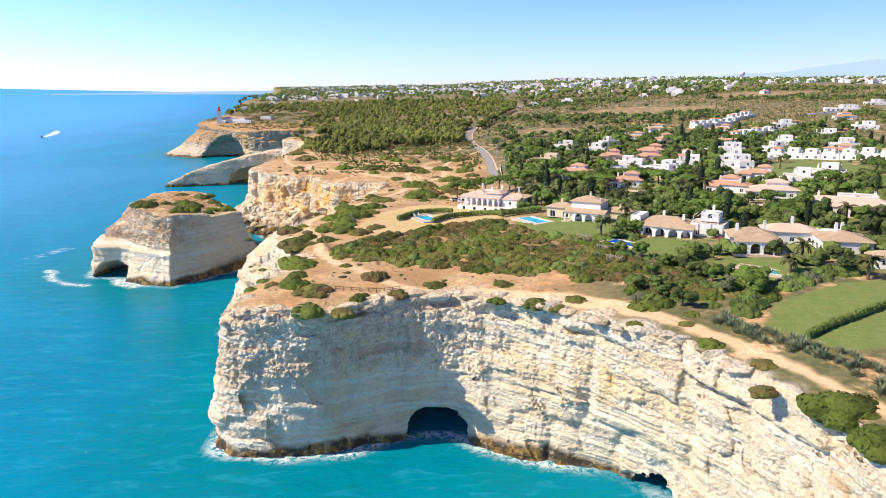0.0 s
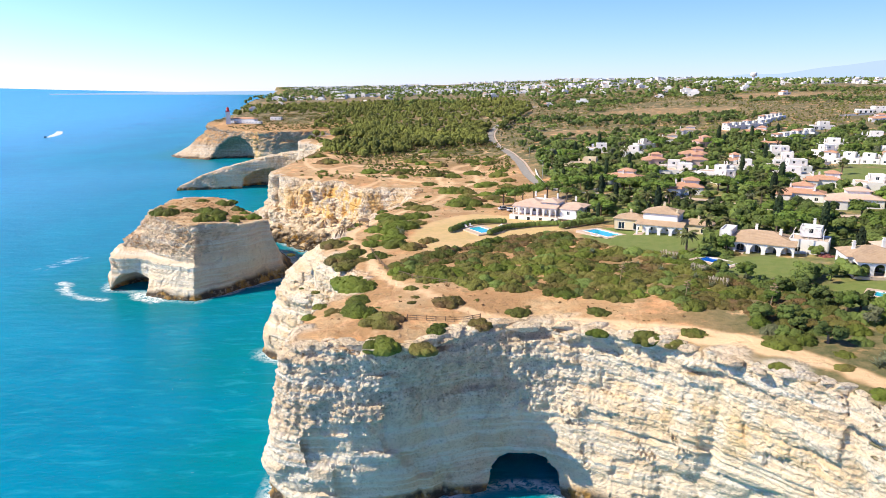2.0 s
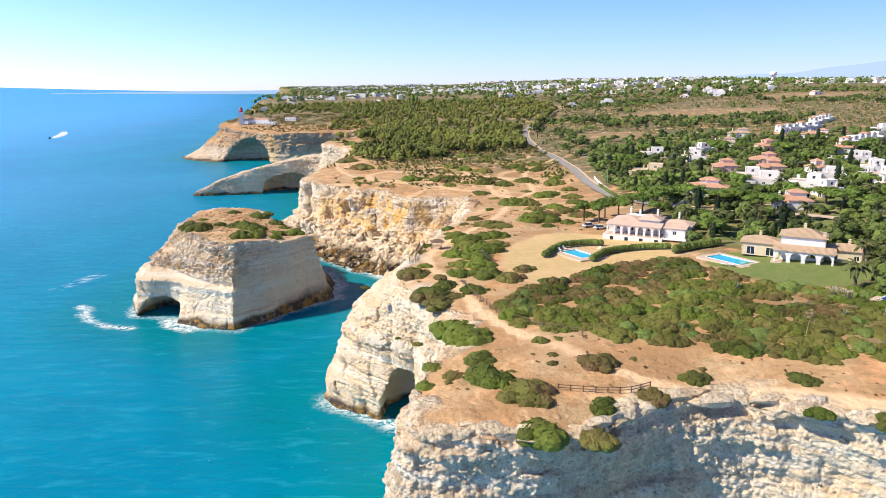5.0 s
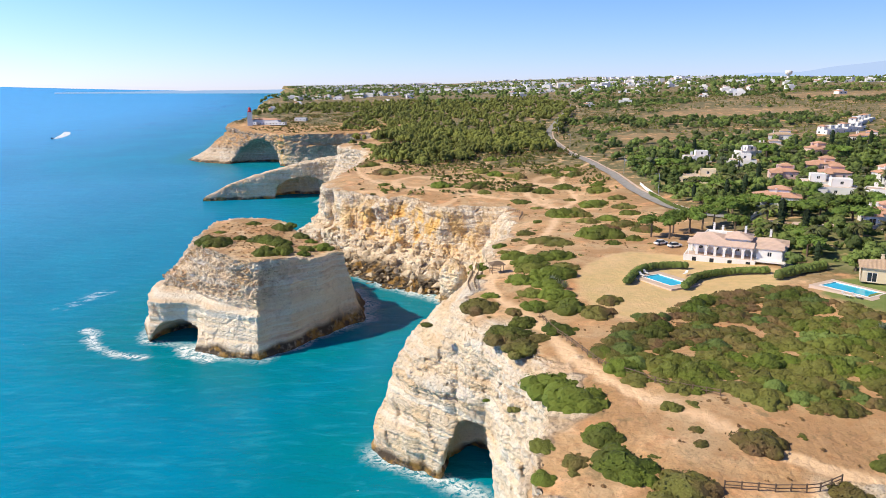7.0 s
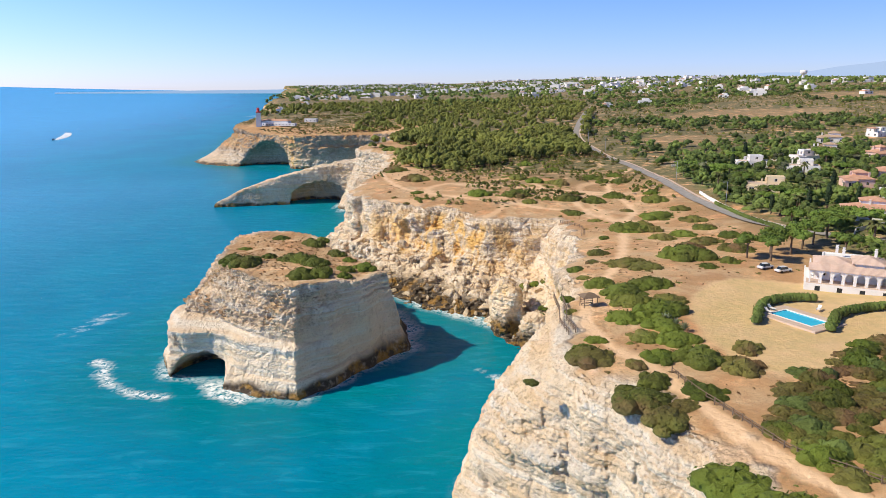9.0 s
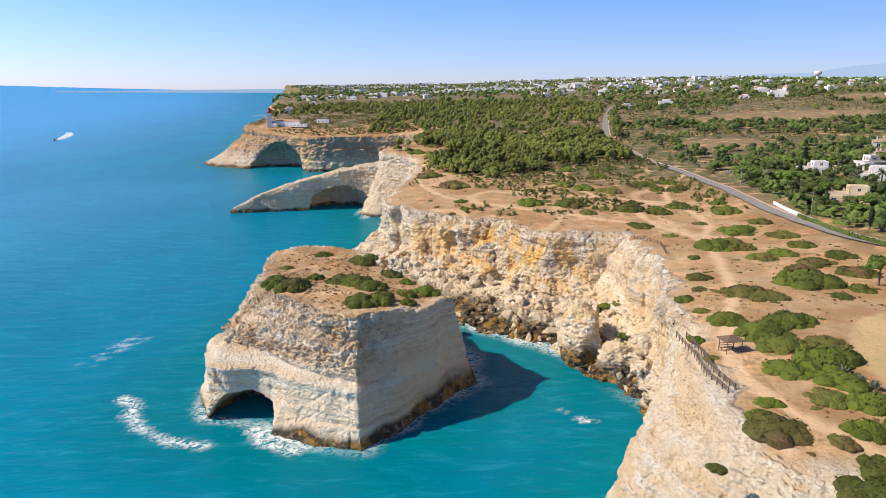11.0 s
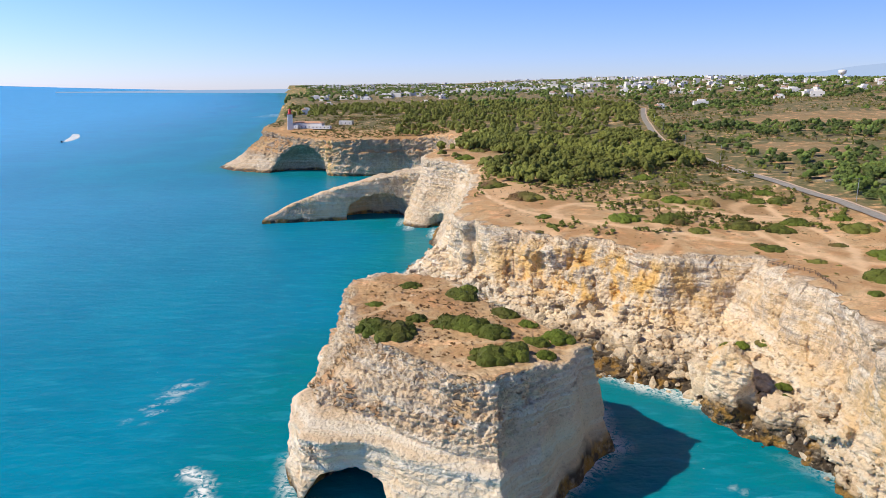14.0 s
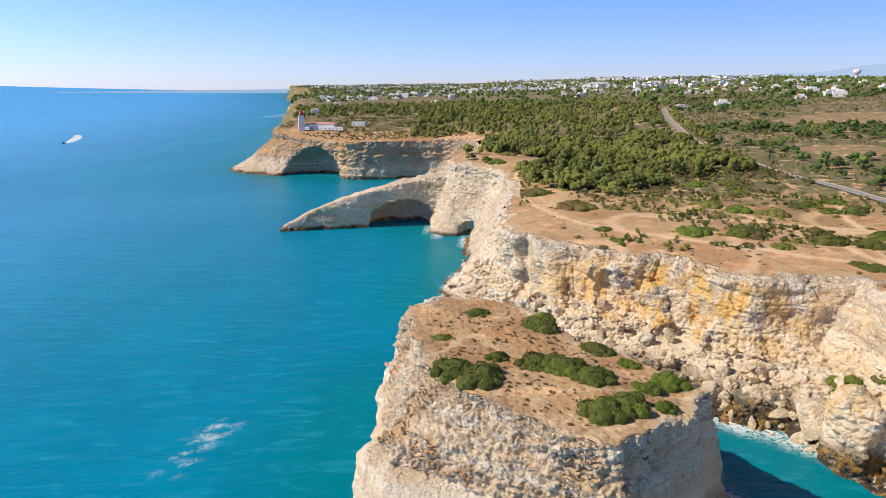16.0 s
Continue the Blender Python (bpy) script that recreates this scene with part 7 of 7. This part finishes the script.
made, x, y = 0, plants.uniform(-380, 1500, 9000), plants.uniform(980, 2300, 9000)
dense = town(x, y) + 0.75 * np.exp(-(((y - 1550) / 330) ** 2)) - 0.25 * smooth(300, 900, x)
ok = (dense > 0.35) & (plan_distance(BRINK, x, y) < -25) & (np.abs(line_distance(ROAD, x, y)) > 14)
zs = ground_height(x, y)
seen_at = []
for a, b, c in zip(x[ok], y[ok], zs[ok]):
    if made >= 200:
        break
    if any((a - p) ** 2 + (b - q) ** 2 < 300 for p, q in seen_at):
        continue
    seen_at.append((a, b))
    w, d, h, wall, roof, pane = FAR_KINDS[far.randrange(5)]
    top = new("far_house")
    top.matrix_basis = pose(a, b, c, 0, 0, far.choice((-20, -10, 70, 0, 15)))
    shared("wall", wall, top, Matrix()), shared("roof", roof, top, Matrix())
    for k in range(2):
        shared("window", pane, top, pose(-w * 0.25 + w * 0.5 * k, -d / 2, 0.9))
    tagged(top, "white house of the distant town", "house", "houses of the town")
    made += 1
# the rest of the town, too far to tell apart
verts, faces = [], []
x, y = plants.uniform(-900, 3200, 9000), plants.uniform(1500, 4300, 9000)
ok = (town(x, y) + 0.35 * np.exp(-(((y - 2400) / 900) ** 2)) > 0.32) & (plan_distance(BRINK, x, y) < -40) & (np.abs(x - 0.12 * y) < 0.75 * y)
x, y = x[ok][:1000], y[ok][:1000]
for a, b, c in zip(x, y, ground_height(x, y)):
    w, d, h = far.uniform(6, 13), far.uniform(5, 8), far.uniform(5, 10)
    q, n = far.uniform(-0.4, 0.4), len(verts)
    for z in (c - 2, c + h):
        for u, v in ((-w, -d), (w, -d), (w, d), (-w, d)):
            verts.append((a + u * math.cos(q) - v * math.sin(q), b + u * math.sin(q) + v * math.cos(q), z))
    faces += [(n + 4, n + 5, n + 6, n + 7), (n, n + 1, n + 5, n + 4), (n + 1, n + 2, n + 6, n + 5), (n + 2, n + 3, n + 7, n + 6), (n + 3, n, n + 4, n + 7)]
tagged(new("far_town", quads_mesh("far_town", np.array(verts), np.array(faces), WHITE, shade=False)), "white houses of the town near the horizon", "town", kind="stuff")

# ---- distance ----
# aerial haze painted as an even glow; the black base takes no sunlight
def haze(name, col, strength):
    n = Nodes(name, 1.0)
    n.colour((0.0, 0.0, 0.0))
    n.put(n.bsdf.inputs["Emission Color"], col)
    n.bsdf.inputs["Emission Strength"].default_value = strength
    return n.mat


def ridge(name, a0, a1, dist, height, material, label, base=60):
    """A far line of hills from bearing a0 to a1 (degrees to the right of ahead)."""
    n = 90
    verts, faces = [], []
    for k in range(n):
        t = k / (n - 1)
        a = radians(a0 + (a1 - a0) * t)
        h = base + height(t)
        verts += [(dist * math.sin(a), dist * math.cos(a), -20), (dist * math.sin(a), dist * math.cos(a), h)]
    faces = [(2 * k, 2 * k + 2, 2 * k + 3, 2 * k + 1) for k in range(n - 1)]
    return tagged(new(name, quads_mesh(name, np.array(verts), np.array(faces), material)), label, "hills", kind="structure")


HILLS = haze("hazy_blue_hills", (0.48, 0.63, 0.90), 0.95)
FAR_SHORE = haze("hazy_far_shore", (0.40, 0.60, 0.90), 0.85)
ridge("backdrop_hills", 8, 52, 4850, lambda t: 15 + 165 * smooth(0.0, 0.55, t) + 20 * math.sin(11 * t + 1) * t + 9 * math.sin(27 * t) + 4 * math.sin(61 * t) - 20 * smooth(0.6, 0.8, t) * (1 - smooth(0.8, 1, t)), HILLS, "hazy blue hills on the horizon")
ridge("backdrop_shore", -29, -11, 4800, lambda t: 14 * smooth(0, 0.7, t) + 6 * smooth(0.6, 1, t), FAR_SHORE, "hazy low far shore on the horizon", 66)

# ---- boats ----
def boat(x, y, turn, s, label):
    top = new("speedboat")
    top.matrix_basis = pose(x, y, 0.0, 0, 0, turn) @ Matrix.Scale(s, 4)
    bm = blocks((-2.6, 2.2, -1, 1, -0.2, 0.75))
    for v in bm.verts:
        if v.co.x > 0:
            v.co.y *= 0.25
            v.co.x += 0.9 if v.co.z > 0 else 0
    part("hull", bm, CARGREY, top)
    part("windscreen", blocks((-0.3, 0.1, -0.6, 0.6, 0.75, 1.3)), GLASS, top)
    part("outboard_motor", blocks((-3.0, -2.6, -0.25, 0.25, -0.1, 1.2)), DARK, top)
    return tagged(top, label, "boat")


boat(-706, 1235, -68, 2.0, "dark speedboat trailing a white wake")
foam = Nodes("boat_wake_foam", 0.6)
foam.colour(foam.mix(foam.ramp(foam.noise(0.12, 5, 0.7, (1, 1, 1)), 0.34, 0.5), (0.0, 0.25, 0.45), (0.85, 0.9, 0.9)))
wake = np.array([(-706, 1242), (-716, 1272), (-728, 1304), (-746, 1350), (-775, 1410), (-815, 1480)], float)
wide = np.array([1.5, 5, 7, 7, 6, 3])
verts = [(x + s * k, y + s * k * 0.35, 0.12) for (x, y), k in zip(wake, wide) for s in (-1, 0, 1)]
faces = [(3 * k + i, 3 * k + i + 1, 3 * k + i + 4, 3 * k + i + 3) for k in range(5) for i in (0, 1)]
tagged(new("boat_wake", quads_mesh("boat_wake", np.array(verts), np.array(faces), foam.mat)), "long white foaming wake behind the speedboat", "wake", kind="structure")
boat(-735, 2050, -60, 2.0, "dark motorboat far out at sea")
boat(-640, 2350, 0, 2.0, "small white motorboat far out at sea")
